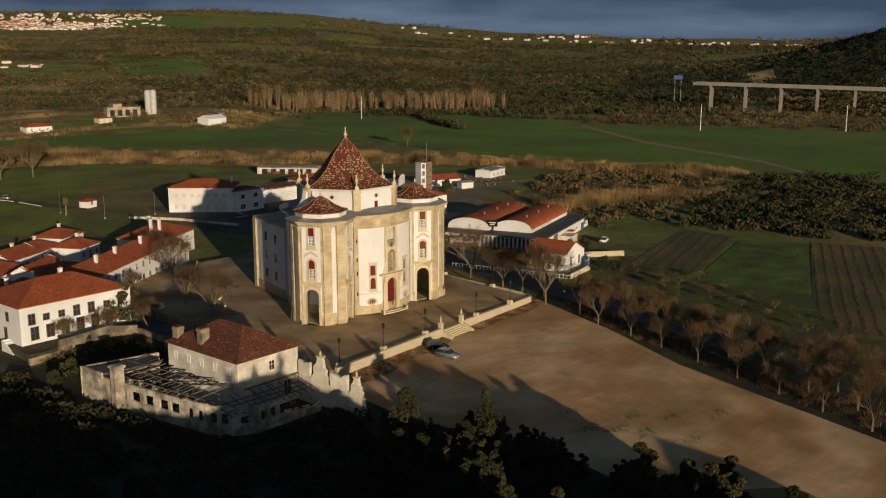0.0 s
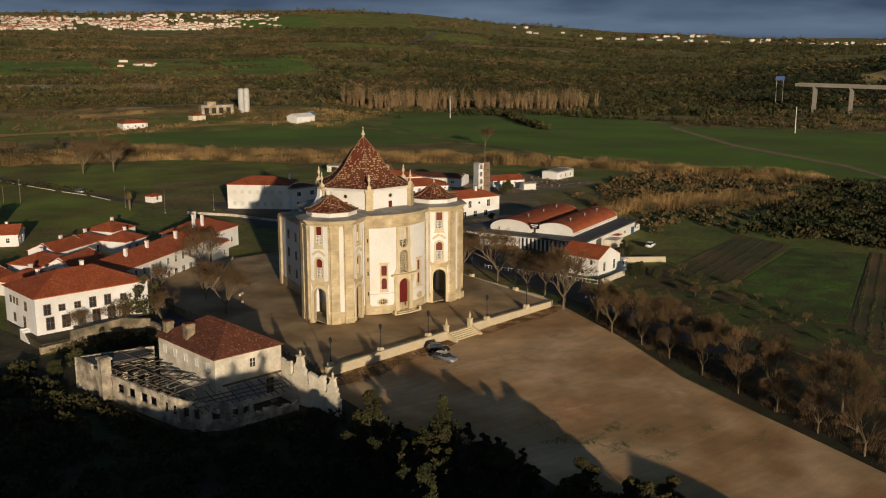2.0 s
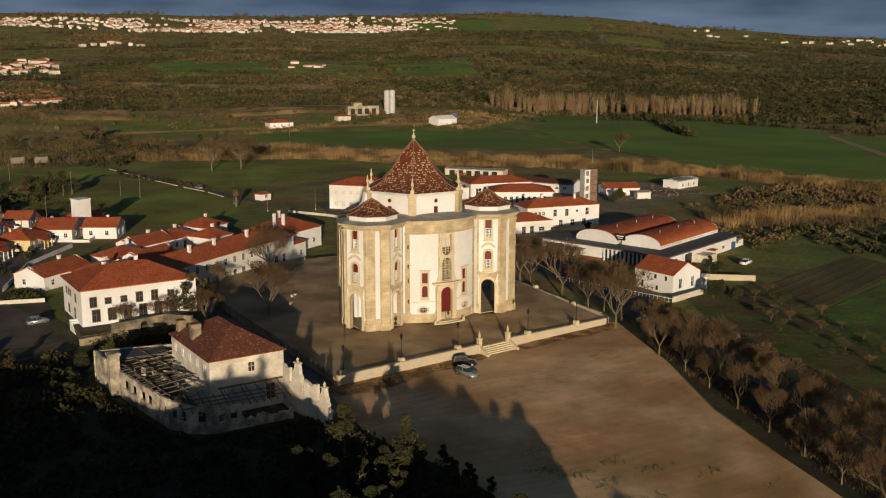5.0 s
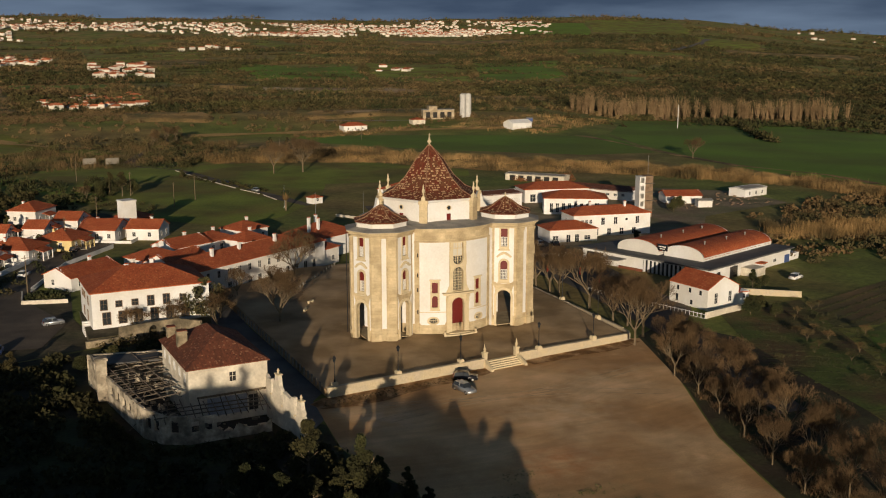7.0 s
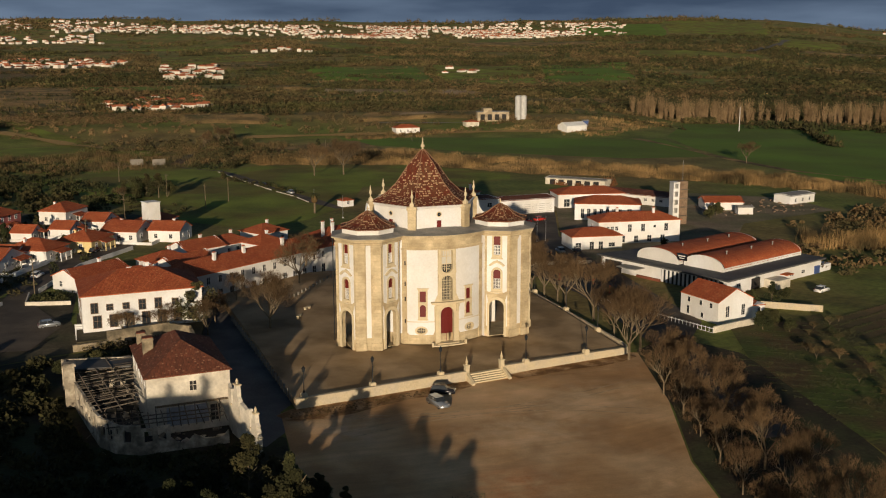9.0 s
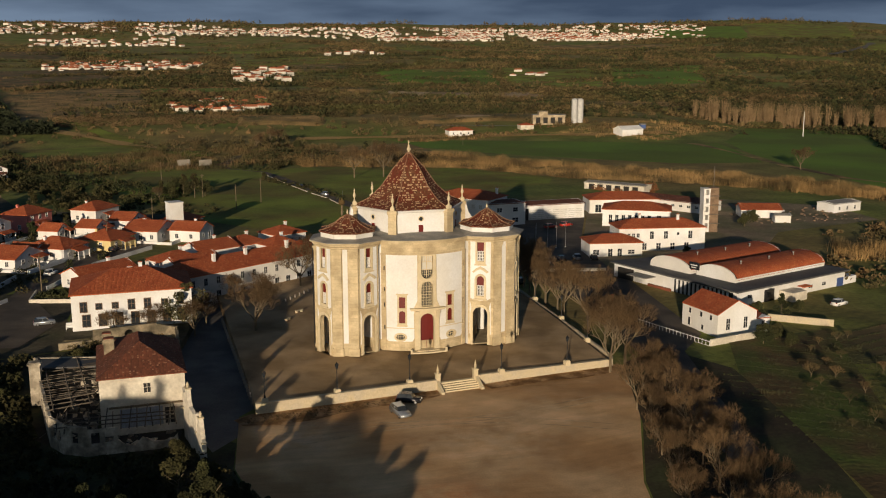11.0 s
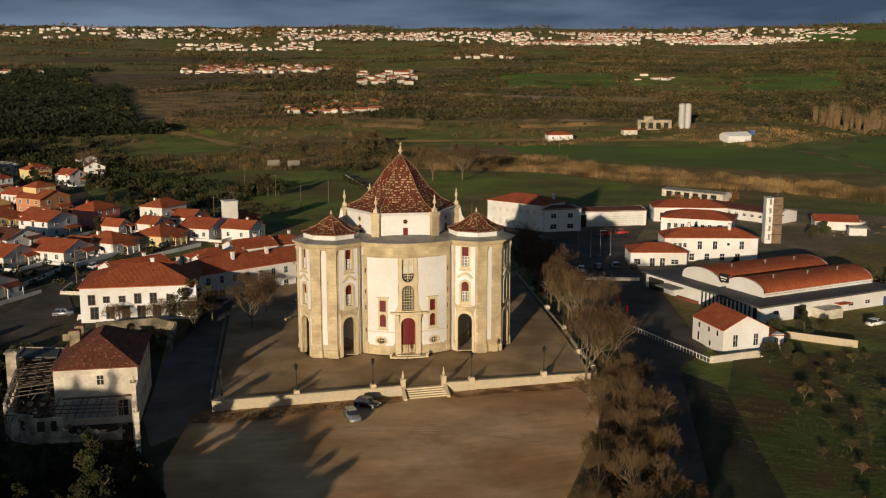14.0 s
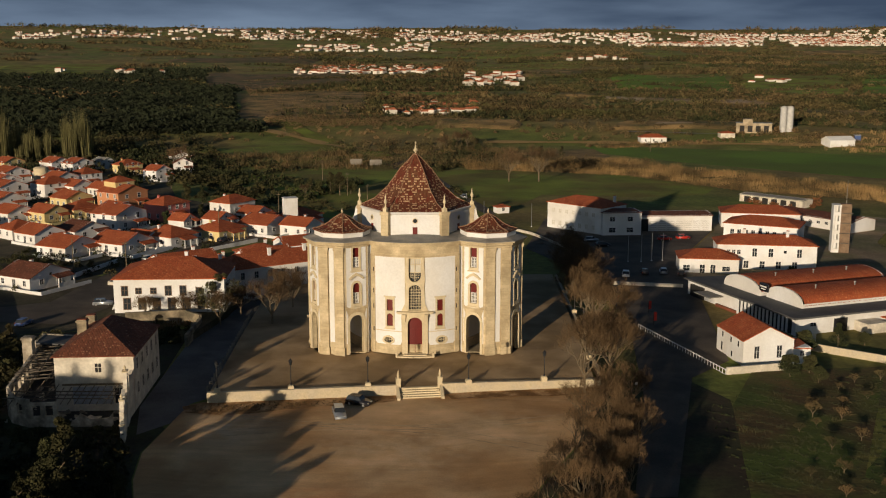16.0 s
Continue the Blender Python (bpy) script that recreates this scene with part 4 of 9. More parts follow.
# rear wing
wing = [(-9.2, 9.5), (9.2, 9.5), (5.8, 24.2), (-5.8, 24.2)]
part("rear_wing", prism(bmesh.new(), wing, 0, 15.4), STUCCO, church, "tall white rear wing")
part("wing_plinth", prism(bmesh.new(), [(x * 1.02, y + 0.1) for x, y in wing], 0, 2.0), STONE, church)
part("wing_cornice", prism(bmesh.new(), [(x * 1.05, y + 0.3) for x, y in wing], 15.4, 15.9), STONE, church)
for s in (-1, 1):
    part("corner_pilaster", placed(boxes((-0.7, 0.7, -0.7, 0.7, 0, 15.4)), pose(5.6 * s, 23.8, 0, 0, 0, 13 * s)), STONE, church)
    for k, z in enumerate((3.2, 7.2, 11.2)):
        for f in (0.3, 0.62):
            p, r = (9.2 + (5.8 - 9.2) * f) * s, 9.5 + 14.7 * f
            window(church, pose(p, r, z, 0, 0, 103 * s), 1.1, 1.9, STONE_PALE)
# hexagonal drum
HEX = [(10.45 * math.cos(radians(60 * k)), 10.45 * math.sin(radians(60 * k))) for k in range(6)]


def hexring(f):
    return [(x * f, y * f) for x, y in HEX]


bm = bmesh.new()
revolve(bm, [(10.3, 20.2), (10.3, 24.2), (10.55, 24.35), (10.7, 24.65), (10.2, 24.7)], 6)
drum = part("drum", bm, STUCCO, church, "white hexagonal drum")
part("drum_roof_bed", prism(bmesh.new(), hexring(0.97), 24.66, 24.74), STONE_PALE, drum)
for k in range(6):
    x, y = HEX[k]
    m = pose(x * 0.995, y * 0.995, 0, 0, 0, 60 * k)
    put("pilaster", boxes((-0.55, 0.28, -0.75, 0.75, 20.3, 24.1), (-0.6, 0.42, -0.9, 0.9, 24.1, 24.75)), STONE, m, drum)
    bm = boxes((-0.36, 0.36, -0.36, 0.36, 24.7, 25.35), m=pose(x * 0.985, y * 0.985, 0, 0, 0, 60 * k))
    put("pinnacle", joined(bm, finial(bmesh.new(), x * 0.985, y * 0.985, 25.3, 2.5, 0.3)), STONE_PALE, pose(0, 0, 0), drum)
    m = pose(0, 0, 0, 0, 0, 60 * k) @ pose(0, -10.3 * math.cos(radians(30)), 0)
    put("drum_window", boxes((-0.42, 0.42, -0.03, 0.1, 20.6, 22.0)), RED_PAINT, m, drum, "dark red shutter of the drum")
    ring = placed(plate(ellipse(0, 23.1, 0.5, 0.5), [ellipse(0, 23.1, 0.36, 0.36)], 0.2), pose(0, -0.12, 0))
    put("oculus", ring, STONE_PALE, m, drum)
    put("oculus_pane", placed(plate(ellipse(0, 23.1, 0.36, 0.36), [], 0.05), pose(0, -0.03, 0)), GLASS, m, drum)
for s in (-1, 1):
    fin = plate([(9.6, 20.4), (13.4, 20.4), (13.0, 21.2), (12.0, 21.8), (11.3, 22.8), (11.0, 24.4), (9.6, 24.4)], [], 1.1)
    put("buttress", fin, STUCCO, Matrix.Scale(s, 4, (1, 0, 0)) @ pose(0, -0.55, 0), drum)
spire("roof", hexring(0.99), (0, 0), 24.72, 9.4, church)
part("finial", joined(finial(bmesh.new(), 0, 0, 33.8, 1.9, 0.42), boxes((-0.05, 0.05, -0.05, 0.05, 35.5, 36.3), (-0.22, 0.22, -0.04, 0.04, 35.95, 36.05))), STONE_PALE, church)
# rain pipes
for s in (-1, 1):
    bm = limb(bmesh.new(), (18.9 * s, -4.9, 0.2), (18.9 * s, -4.9, 19.2), 0.09, 0.09, 6)
    part("rain_pipe", bm, IRON, church)

# ---- terrace edge: parapet, stairs, lamps, posts ----
FRONT = pose(0, -29.15, 0, 0, 0, 7.0)      # along the parapet; x runs with the wall


def parapet(x0, x1, z0, z1, name="parapet_wall"):
    """A rendered wall with a coping of separate stones."""
    n = max(2, round((x1 - x0) / 2.4))
    bm = bmesh.new()
    lo, hi = [], []
    for k in range(n + 1):
        f = k / n
        wob = 0.03 * math.sin(7 * k)
        x, z = x0 + (x1 - x0) * f, z0 + (z1 - z0) * f + wob
        lo.append([bm.verts.new((x, y, -2.3)) for y in (-0.3, 0.3)])
        hi.append([bm.verts.new((x, y, z)) for y in (-0.26, 0.26)])
    for k in range(n):
        bm.faces.new((lo[k][0], lo[k + 1][0], hi[k + 1][0], hi[k][0]))
        bm.faces.new((lo[k + 1][1], lo[k][1], hi[k][1], hi[k + 1][1]))
        bm.faces.new((hi[k][0], hi[k + 1][0], hi[k + 1][1], hi[k][1]))
    for k in (0, n):
        f = (lo[k][0], hi[k][0], hi[k][1], lo[k][1])
        bm.faces.new(f if k == 0 else f[::-1])
    ob = tagged(finish(name, placed(bm, FRONT), WALL_STONE), "low weathered limestone parapet along the terrace edge", "wall", kind="structure")
    for k in range(n):
        f, g = k / n, (k + 1) / n
        xa, xb = x0 + (x1 - x0) * f + 0.015, x0 + (x1 - x0) * g - 0.015
        z = z0 + (z1 - z0) * (f + g) / 2 + 0.02
        part("coping_stone", placed(boxes((xa, xb, -0.34, 0.34, z - 0.02, z + 0.1)), FRONT), WALL_STONE, ob)
    return ob


parapet(-32.3, -2.75, -0.1, -0.12)
parapet(4.6, 29.4, -0.15, -0.5)
# the curved end at the corner
bm = bmesh.new()
pts = [(29.2, -25.6), (30.2, -25.0), (30.7, -24.0), (31.0, -22.0)]
for (x0, y0), (x1, y1) in zip(pts, pts[1:]):
    a = math.degrees(math.atan2(y1 - y0, x1 - x0))
    box(bm, 0, math.hypot(x1 - x0, y1 - y0) + 0.15, -0.28, 0.28, -2.3, -0.5, m=pose(x0, y0, 0, 0, 0, a))
tagged(finish("parapet_end", bm, WALL_STONE), "rounded end of the terrace parapet", "wall", kind="structure")
# low kerb along the east side of the terrace
bm = bmesh.new()
for k in range(26):
    box(bm, -0.25, 0.25, 0.03, 2.97, -1.9, -0.35 + 0.03 * math.sin(3 * k), m=pose(30.95 + 0.085 * k * 1.0, -22 + 3 * k, 0, 0, 0, -1.7))
tagged(finish("terrace_kerb", bm, WALL_STONE), "low stone kerb beside the bare trees", "kerb", kind="structure")

stairs = tagged(new("stairs"), "five worn limestone steps from the yard up to the terrace", "stairs", kind="structure")
for k in range(6):
    w = 3.05 + 0.1 * (5 - k)
    part("step", placed(boxes((0.92 - w, 0.92 + w, -2.2 + 0.42 * k, 0.5, -2.0 + 0.25 * k - 0.3, -1.8 + 0.24 * (k))), FRONT), STONE_PALE, stairs)
for s in (-1, 1):
    bm = bmesh.new()
    x = 0.92 + 3.5 * s
    vs = [(x - 0.25, -2.5, -1.95), (x + 0.25, -2.5, -1.95), (x + 0.25, 0.3, -1.95), (x - 0.25, 0.3, -1.95), (x - 0.25, -2.5, -1.45), (x + 0.25, -2.5, -1.45), (x + 0.25, 0.3, -0.1), (x - 0.25, 0.3, -0.1)]
    v = [bm.verts.new(p) for p in vs]
    for f in ((3, 2, 1, 0), (4, 5, 6, 7), (0, 1, 5, 4), (1, 2, 6, 5), (2, 3, 7, 6), (3, 0, 4, 7)):
        bm.faces.new([v[i] for i in f])
    part("stair_cheek", placed(bm, FRONT), STONE_PALE, stairs)


def gate_post():
    t = thing("gate_post", "square limestone post with a pointed finial at the stairs", "post", group="posts at the stairs")
    part("shaft", boxes((-0.36, 0.36, -0.36, 0.36, -1.9, 1.0), (-0.44, 0.44, -0.44, 0.44, 0.9, 1.08), (-0.44, 0.44, -0.44, 0.44, -1.9, -1.2)), STONE_PALE, t)
    part("finial", revolve(bmesh.new(), [(0.3, 1.08), (0.18, 1.25), (0.26, 1.5), (0.16, 1.9), (0.03, 2.5)], 8), STONE, t)
    return t


gp = gate_post()
gp.matrix_world = FRONT @ pose(0.92 - 3.35, 0.3, -0.1)
copy_thing(gp, FRONT @ pose(0.92 + 3.35, 0.3, -0.1))


def street_lantern():
    """A lantern on an iron post over a white stone cube."""
    t = thing("street_lamp", "black iron lantern on a post over a pale stone block", "street lamp", group="lanterns on the terrace")
    part("stone_block", boxes((-0.45, 0.45, -0.45, 0.45, -0.35, 0.45), (-0.36, 0.36, -0.36, 0.36, 0.45, 0.55)), STONE_PALE, t)
    part("post", revolve(bmesh.new(), [(0.16, 0.5), (0.14, 0.9), (0.075, 1.0), (0.06, 3.6), (0.12, 3.7), (0.05, 3.8)], 8), IRON, t)
    lantern = part("lantern", revolve(bmesh.new(), [(0.16, 3.85), (0.3, 4.45), (0.34, 4.5), (0.1, 4.8), (0.03, 4.95)], 6), IRON, t)
    part("pane", revolve(bmesh.new(), [(0.18, 3.9), (0.31, 4.42)], 6, cap=False), GLASS, lantern)
    return t


lamp = street_lantern()
lamp.matrix_world = pose(-7.25, -29.66, -0.05, 0, 0, 7)
for x, y in ((-19.26, -31.05), (8.81, -28.15), (21.12, -26.72), (-30.6, -32.3)):
    copy_thing(lamp, pose(x, y, -0.05, 0, 0, 7))
for x, y in ((30.4, -14.0), (31.8, 2.0), (32.4, 18.5), (33.0, 36.0)):
    copy_thing(lamp, pose(x, y, -0.3, 0, 0, 90))
# bollards along the lane
bol = thing("bollard", "low pale stone bollard at the lane", "bollard", group="bollards along the lane")
part("shaft", revolve(bmesh.new(), [(0.17, -0.7), (0.16, 0.35), (0.19, 0.4), (0.19, 0.5), (0.1, 0.6)], 8), CONCRETE, bol)
bol.matrix_world = pose(-32.5, -30.6, -0.3)
for k in range(1, 26):
    copy_thing(bol, pose(-32.5 - 0.06 * k, -30.6 + 2.0 * k, -0.2))
bol2 = copy_thing(bol, pose(-20, 30, 0))
for k in range(1, 16):
    copy_thing(bol, pose(-20 + 1.2 * k, 30 + 1.6 * k, 0))
# small stone benches
bench = thing("stone_bench", "pale stone bench on the terrace", "bench", group="stone benches")
part("seat", boxes((-1.0, 1.0, -0.25, 0.25, 0.38, 0.5)), STONE_PALE, bench)
for s in (-1, 1):
    part("support", boxes((0.7 * s - 0.15, 0.7 * s + 0.15, -0.2, 0.2, 0, 0.38)), STONE_PALE, bench)
bench.matrix_world = pose(-21.5, 14, 0, 0, 0, 60)
copy_thing(bench, pose(-18.5, 20, 0, 0, 0, 40))
# a pole with a round sign at the yard's corner
sign = thing("road_sign", "round white road sign on a thin post", "road sign")
part("post", limb(bmesh.new(), (0, 0, 0), (0, 0, 2.4), 0.04, 0.04, 6), IRON, sign)
part("disc", placed(revolve(bmesh.new(), [(0.26, -0.015), (0.26, 0.015)], 16), pose(0, -0.05, 2.1, 90, 0, 0)), STUCCO, sign)
sign.matrix_world = pose(35.5, -30.0, -1.8, 0, 0, -30)


def car(name, colour, label, m, length=4.2, width=1.75, height=1.48, estate=False):
    """A parked car: sills, bonnet, glazed cabin, wheels, lights."""
    t = thing(name, label, "car", m)
    L, w = length / 2, width / 2
    body = [(-L, 0.35), (-L + 0.1, 0.8), (-L + 0.12, 0.9), (L - 1.25, 0.95), (L - 0.25, 0.78), (L, 0.62), (L, 0.32), (L - 0.1, 0.22), (-L + 0.1, 0.22)]
    cab = [(-L + 0.12, 0.9), (-L + 0.45, height - 0.05), (-L + 0.9, height), (0.35, height - 0.02), (L - 1.25, 0.95)]
    def slab(poly, half, top=0.0):
        bm = bmesh.new()
        a = [bm.verts.new((x, -half + top * max(0, (z - 0.95) / 0.5), z)) for x, z in poly]
        b = [bm.verts.new((x, half - top * max(0, (z - 0.95) / 0.5), z)) for x, z in poly]
        n = len(a)
        for i in range(n):
            bm.faces.new((a[i], a[(i + 1) % n], b[(i + 1) % n], b[i]))
        bm.faces.new(a[::-1])
        bm.faces.new(b)
        bmesh.ops.recalc_face_normals(bm, faces=bm.faces[:])
        bmesh.ops.bevel(bm, geom=bm.edges[:], offset=0.05, segments=2, affect="EDGES")
        return bm
    part("body", slab(body, w), colour, t, smooth=True)
    part("cabin", slab(cab, w - 0.06, 0.18), GLASS, t, "dark glazed cabin")
    part("car_roof", boxes((-L + 0.75, 0.45, -w + 0.22, w - 0.22, height - 0.02, height + 0.03)), colour, t)
    for s in (-1, 1):
        part("side_pillar", boxes((-0.35, -0.25, s * (w - 0.13) - 0.03, s * (w - 0.13) + 0.03, 0.92, height - 0.05)), colour, t)
        for x in (-L + 0.8, L - 0.85):
            wh = part("wheel", placed(revolve(bmesh.new(), [(0.2, -0.1), (0.31, -0.1), (0.32, 0.1), (0.2, 0.1)], 16), pose(x, s * (w - 0.1), 0.32, 90, 0, 0)), RUBBER, t)
            part("rim", placed(revolve(bmesh.new(), [(0.19, -0.11), (0.19, 0.11)], 12), pose(x, s * (w - 0.1), 0.32, 90, 0, 0)), STEEL, wh)
        part("headlight", boxes((L - 0.28, L - 0.04, s * (w - 0.3) - 0.18, s * (w - 0.3) + 0.18, 0.62, 0.74)), STEEL, t)
        part("tail_light", boxes((-L + 0.02, -L + 0.14, s * (w - 0.16) - 0.1, s * (w - 0.16) + 0.1, 0.72, 0.95)), RED_PAINT, t)
    return t


RUBBER = mat("tyre_rubber", (0.02, 0.02, 0.02), 0.9)
STEEL = mat("bright_metal", (0.6, 0.6, 0.6), 0.3, 0.1, metal=0.8)
SILVER = mat("silver_paint", (0.42, 0.45, 0.48), 0.3, 0.05, metal=0.6, spec=0.5)
BLACK = mat("black_paint", (0.02, 0.02, 0.024), 0.25, 0.05, spec=0.5)
WHITE_CAR = mat("white_paint", (0.75, 0.75, 0.74), 0.3, 0.03, spec=0.5)
RED_CAR = mat("red_paint", (0.45, 0.03, 0.02), 0.3, 0.05, spec=0.5)
BLUE_CAR = mat("blue_paint", (0.06, 0.1, 0.25), 0.3, 0.05, spec=0.5)
car("car", SILVER, "silver estate car parked in the gravel yard", pose(-11.0, -38.9, -1.78, 0, 0, -78), 4.5, 1.75, 1.5)
car("car", BLACK, "black hatchback parked below the parapet", pose(-8.4, -33.9, -1.78, 0, 0, -25), 4.1, 1.75, 1.55)
# road with a low wall across the meadow
fence_ = tagged(new("road_wall"), "low pale wall along the road across the meadow", "wall", kind="structure")
for p, q in (((-1.0, 284.0), (5.0, 245.0)), ((5.6, 241.3), (10.4, 215.0)), ((11.4, 210.0), (15.1, 195.3)), ((15.6, 192.0), (17.0, 178.0))):
    n_ = math.hypot(q[0] - p[0], q[1] - p[1])
    part("wall_stretch", placed(boxes((0, n_, -0.12, 0.12, -2.0, -1.5)), pose(p[0], p[1], 0, 0, 0, math.degrees(math.atan2(q[1] - p[1], q[0] - p[0])))), STUCCO_OLD, fence_)

# ---- derelict house by the lane ----
ruin = thing("derelict_house", "abandoned two-storey house with a weathered hipped tile roof", "house", pose(-48.6, -27.6, -1.8, 0, 0, 3))
part("wall", wall_shell(11.8, 17.4, 0, 8.75), STUCCO_OLD, ruin)
part("floor", boxes((-5.5, 5.5, -8.3, 8.3, 4.0, 4.2)), STUCCO_OLD, ruin)
part("roof", roof_faces(hip_roof(11.8, 17.4, 8.8, 3.5, 0.35)), TILE_BROWN, ruin, "weathered brown-red clay tiles")
for x, y, w, h in ((-4.3, 1.5, 1.5, 3.0), (-4.6, 7.6, 1.3, 2.2)):
    c = part("chimney", boxes((x - w / 2, x + w / 2, y - 0.6, y + 0.6, 8.4, 8.8 + h), (x - w / 2 - 0.12, x + w / 2 + 0.12, y - 0.72, y + 0.72, 8.8 + h - 0.35, 8.8 + h - 0.15)), YARD_WALL, ruin)
    part("chimney_cap", boxes((x - w / 2, x + w / 2, y - 0.6, y + 0.6, 8.8 + h, 8.8 + h + 0.12)), TILE_BROWN, c)
# near-black panes paint the shade inside the empty windows
window(ruin, pose(0.6, -8.7, 6.1), 0.95, 1.4, STUCCO_OLD, INTERIOR_SHADE)
window(ruin, pose(3.6, -8.7, 1.2), 1.4, 2.4, STUCCO_OLD, INTERIOR_SHADE)
for k in range(5):
    window(ruin, pose(-5.9, 6.6 - 3.3 * k, 6.4, 0, 0, -90), 0.7, 1.1, STUCCO, STUCCO)
for k in range(5):
    for z in (2.2, 6.0):
        window(ruin, pose(5.9, 6.6 - 3.3 * k, z, 0, 0, 90), 0.9, 1.7, STUCCO_OLD, INTERIOR_SHADE)
part("lintel_beam", boxes((-4.8, 5.6, -9.1, -8.72, 4.2, 4.4)), BARK, ruin)
part("tarpaulin", boxes((-3.3, 2.6, -8.95, -8.74, 1.2, 3.9)), mat("grey_blue_sheet", (0.30, 0.33, 0.38), 0.6, 0.2, 1.0, 4.0), ruin, "faded blue-grey sheeting")


def wall_run(name, p, q, z0, z1, holes, material, parent, thick=0.45, ragged=0.0, seed=0):
    """A wall from p to q with window holes; its top may be broken."""
    rnd = random.Random(seed)
    n = math.hypot(q[0] - p[0], q[1] - p[1])
    top = [(n, z1)]
    if ragged:
        x = n - 0.6
        while x > 0.4:
            top.append((x, z1 - ragged * rnd.random()))
            x -= 0.5 + rnd.random()
    top.append((0, z1))
    bm = plate([(0, z0), (n, z0)] + top, holes, thick)
    a = math.degrees(math.atan2(q[1] - p[1], q[0] - p[0]))
    return part(name, placed(bm, pose(p[0], p[1], 0, 0, 0, a)), material, parent)


ann = thing("roofless_annexe", "roofless ruined annexe with bare rafters beside the derelict house", "ruin")
run = [(-65.6, -10.6), (-61.6, -33.8), (-60.8, -38.2), (-58.8, -41.6), (-55.6, -43.4), (-51.5, -43.2), (-43.6, -43.0)]
for k, (p, q) in enumerate(zip(run, run[1:])):
    n = math.hypot(q[0] - p[0], q[1] - p[1])
    if k == 0:
        holes = [rect(x, x + 1.9, 0.1, 1.6) for x in (9.0, 12.0, 15.0, 18.2, 20.6)]
    elif k == 5:
        holes = [rect(x, x + 1.6, -0.2, 1.4) for x in (1.0, 4.4)]
    else:
        holes = [rect(n * f - 0.55, n * f + 0.55, -0.1, 1.5) for f in ((0.5,) if n < 3.8 else (0.28, 0.72))]
    wall_run("wall", p, q, -2.2, (2.6, 2.7, 2.6, 2.4, 2.0, 0.2)[k], holes if k < 5 else [], RUIN_WALL, ann, 0.4, 1.1 if k == 5 else 0.12, k)
wall_run("wall", (-64.7, -16.3), (-64.9, -10.6), 2.4, 3.4, [], RUIN_WALL, ann, 0.4)
wall_run("wall", (-53.2, -13.2), (-65.6, -10.6), -2.2, 3.4, [], RUIN_WALL, ann, 0.4)
part("chimney", boxes((-65.2, -63.6, -20.8, -19.4, -1.5, 5.4), (-65.4, -63.4, -21.0, -19.2, 5.0, 5.3)), RUIN_WALL, ann)
part("terrace_roof", prism(bmesh.new(), [(-65.2, -11.2), (-64.6, -16.5), (-55.2, -17.6), (-54.6, -13.2)], 3.0, 3.25), ROOF_GREY, ann, "flat grey roof slab")
# floor slab coloured near black for the shade inside the roofless walls
part("floor", prism(bmesh.new(), [(-64.5, -11.5), (-60.6, -38), (-58, -42), (-43.8, -42.6), (-43, -37), (-54.6, -36.6), (-55.5, -19)], -2.1, -1.7), INTERIOR_SHADE, ann)
WOOD = mat("weathered_timber", (0.12, 0.10, 0.078), 0.9, 0.3, 1.0, 6.0)
WOOD_DARK = mat("dark_timber", (0.05, 0.042, 0.035), 0.9, 0.3, 1.0, 6.0)
rnd = random.Random(4)
for k in range(20):      # rafters from the outer wall to the house
    y = -12.5 - 1.22 * k
    x0 = -65.2 + (-12.5 - y) * 0.165
    drop = 0.35 * rnd.random()
    if rnd.random() < 0.86:
        part("rafter", limb(bmesh.new(), (x0, y, 2.7 - drop), (-55.0 if y > -36 else -52.5, y + rnd.uniform(-0.5, 0.5), 3.6 - 2 * drop), 0.09, 0.09, 4), WOOD if k % 3 else WOOD_DARK, ann)
for x, d in ((-62.6, 0.0), (-60.0, 0.2), (-57.6, 0.35)):
    part("purlin", limb(bmesh.new(), (x - 1.3, -12.4, 2.95 + d), (x + 2.4, -37.0, 2.85 + d), 0.1, 0.1, 4), WOOD, ann)
for k in range(16):
    x = -59.5 + 1.05 * k
    part("rafter", limb(bmesh.new(), (x, -42.9, 1.6), (x + rnd.uniform(-0.4, 0.4), -37.2 - 0.6 * rnd.random(), 3.0 - 0.8 * rnd.random()), 0.08, 0.08, 4), WOOD if k % 3 else WOOD_DARK, ann)
for y in (-42.0, -40.4, -38.8):
    part("purlin", limb(bmesh.new(), (-59.8, y, 2.2), (-44.0, y + 0.3, 2.0), 0.09, 0.09, 4), WOOD, ann)
bm = bmesh.new()
for k in range(150):
    x, y = rnd.uniform(-60.5, -44), rnd.uniform(-42, -13)
    if x > -54.8 and y > -36.8:
        continue
    s = rnd.uniform(0.15, 0.6)
    box(bm, -s, s, -s * 0.7, s * 0.7, -0.2, s * 0.6, m=pose(x, y, -1.7, rnd.uniform(-25, 25), rnd.uniform(-25, 25), rnd.uniform(0, 180)))
tagged(finish("rubble", bm, [RUIN_WALL]), "heaps of broken plaster and tiles on the annexe floor", "rubble", kind="stuff")
bm = bmesh.new()
for k in range(26):
    x, y = rnd.uniform(-61, -55), rnd.uniform(-34, -16)
    limb(bm, (x, y, rnd.uniform(-1.5, 0.5)), (x + rnd.uniform(-4, 4), y + rnd.uniform(-4, 4), rnd.uniform(-1.2, 2.4)), 0.07, 0.06, 4)
tagged(finish("fallen_timber", bm, WOOD), "grey fallen roof timbers lying in the ruin", "timber", kind="stuff")


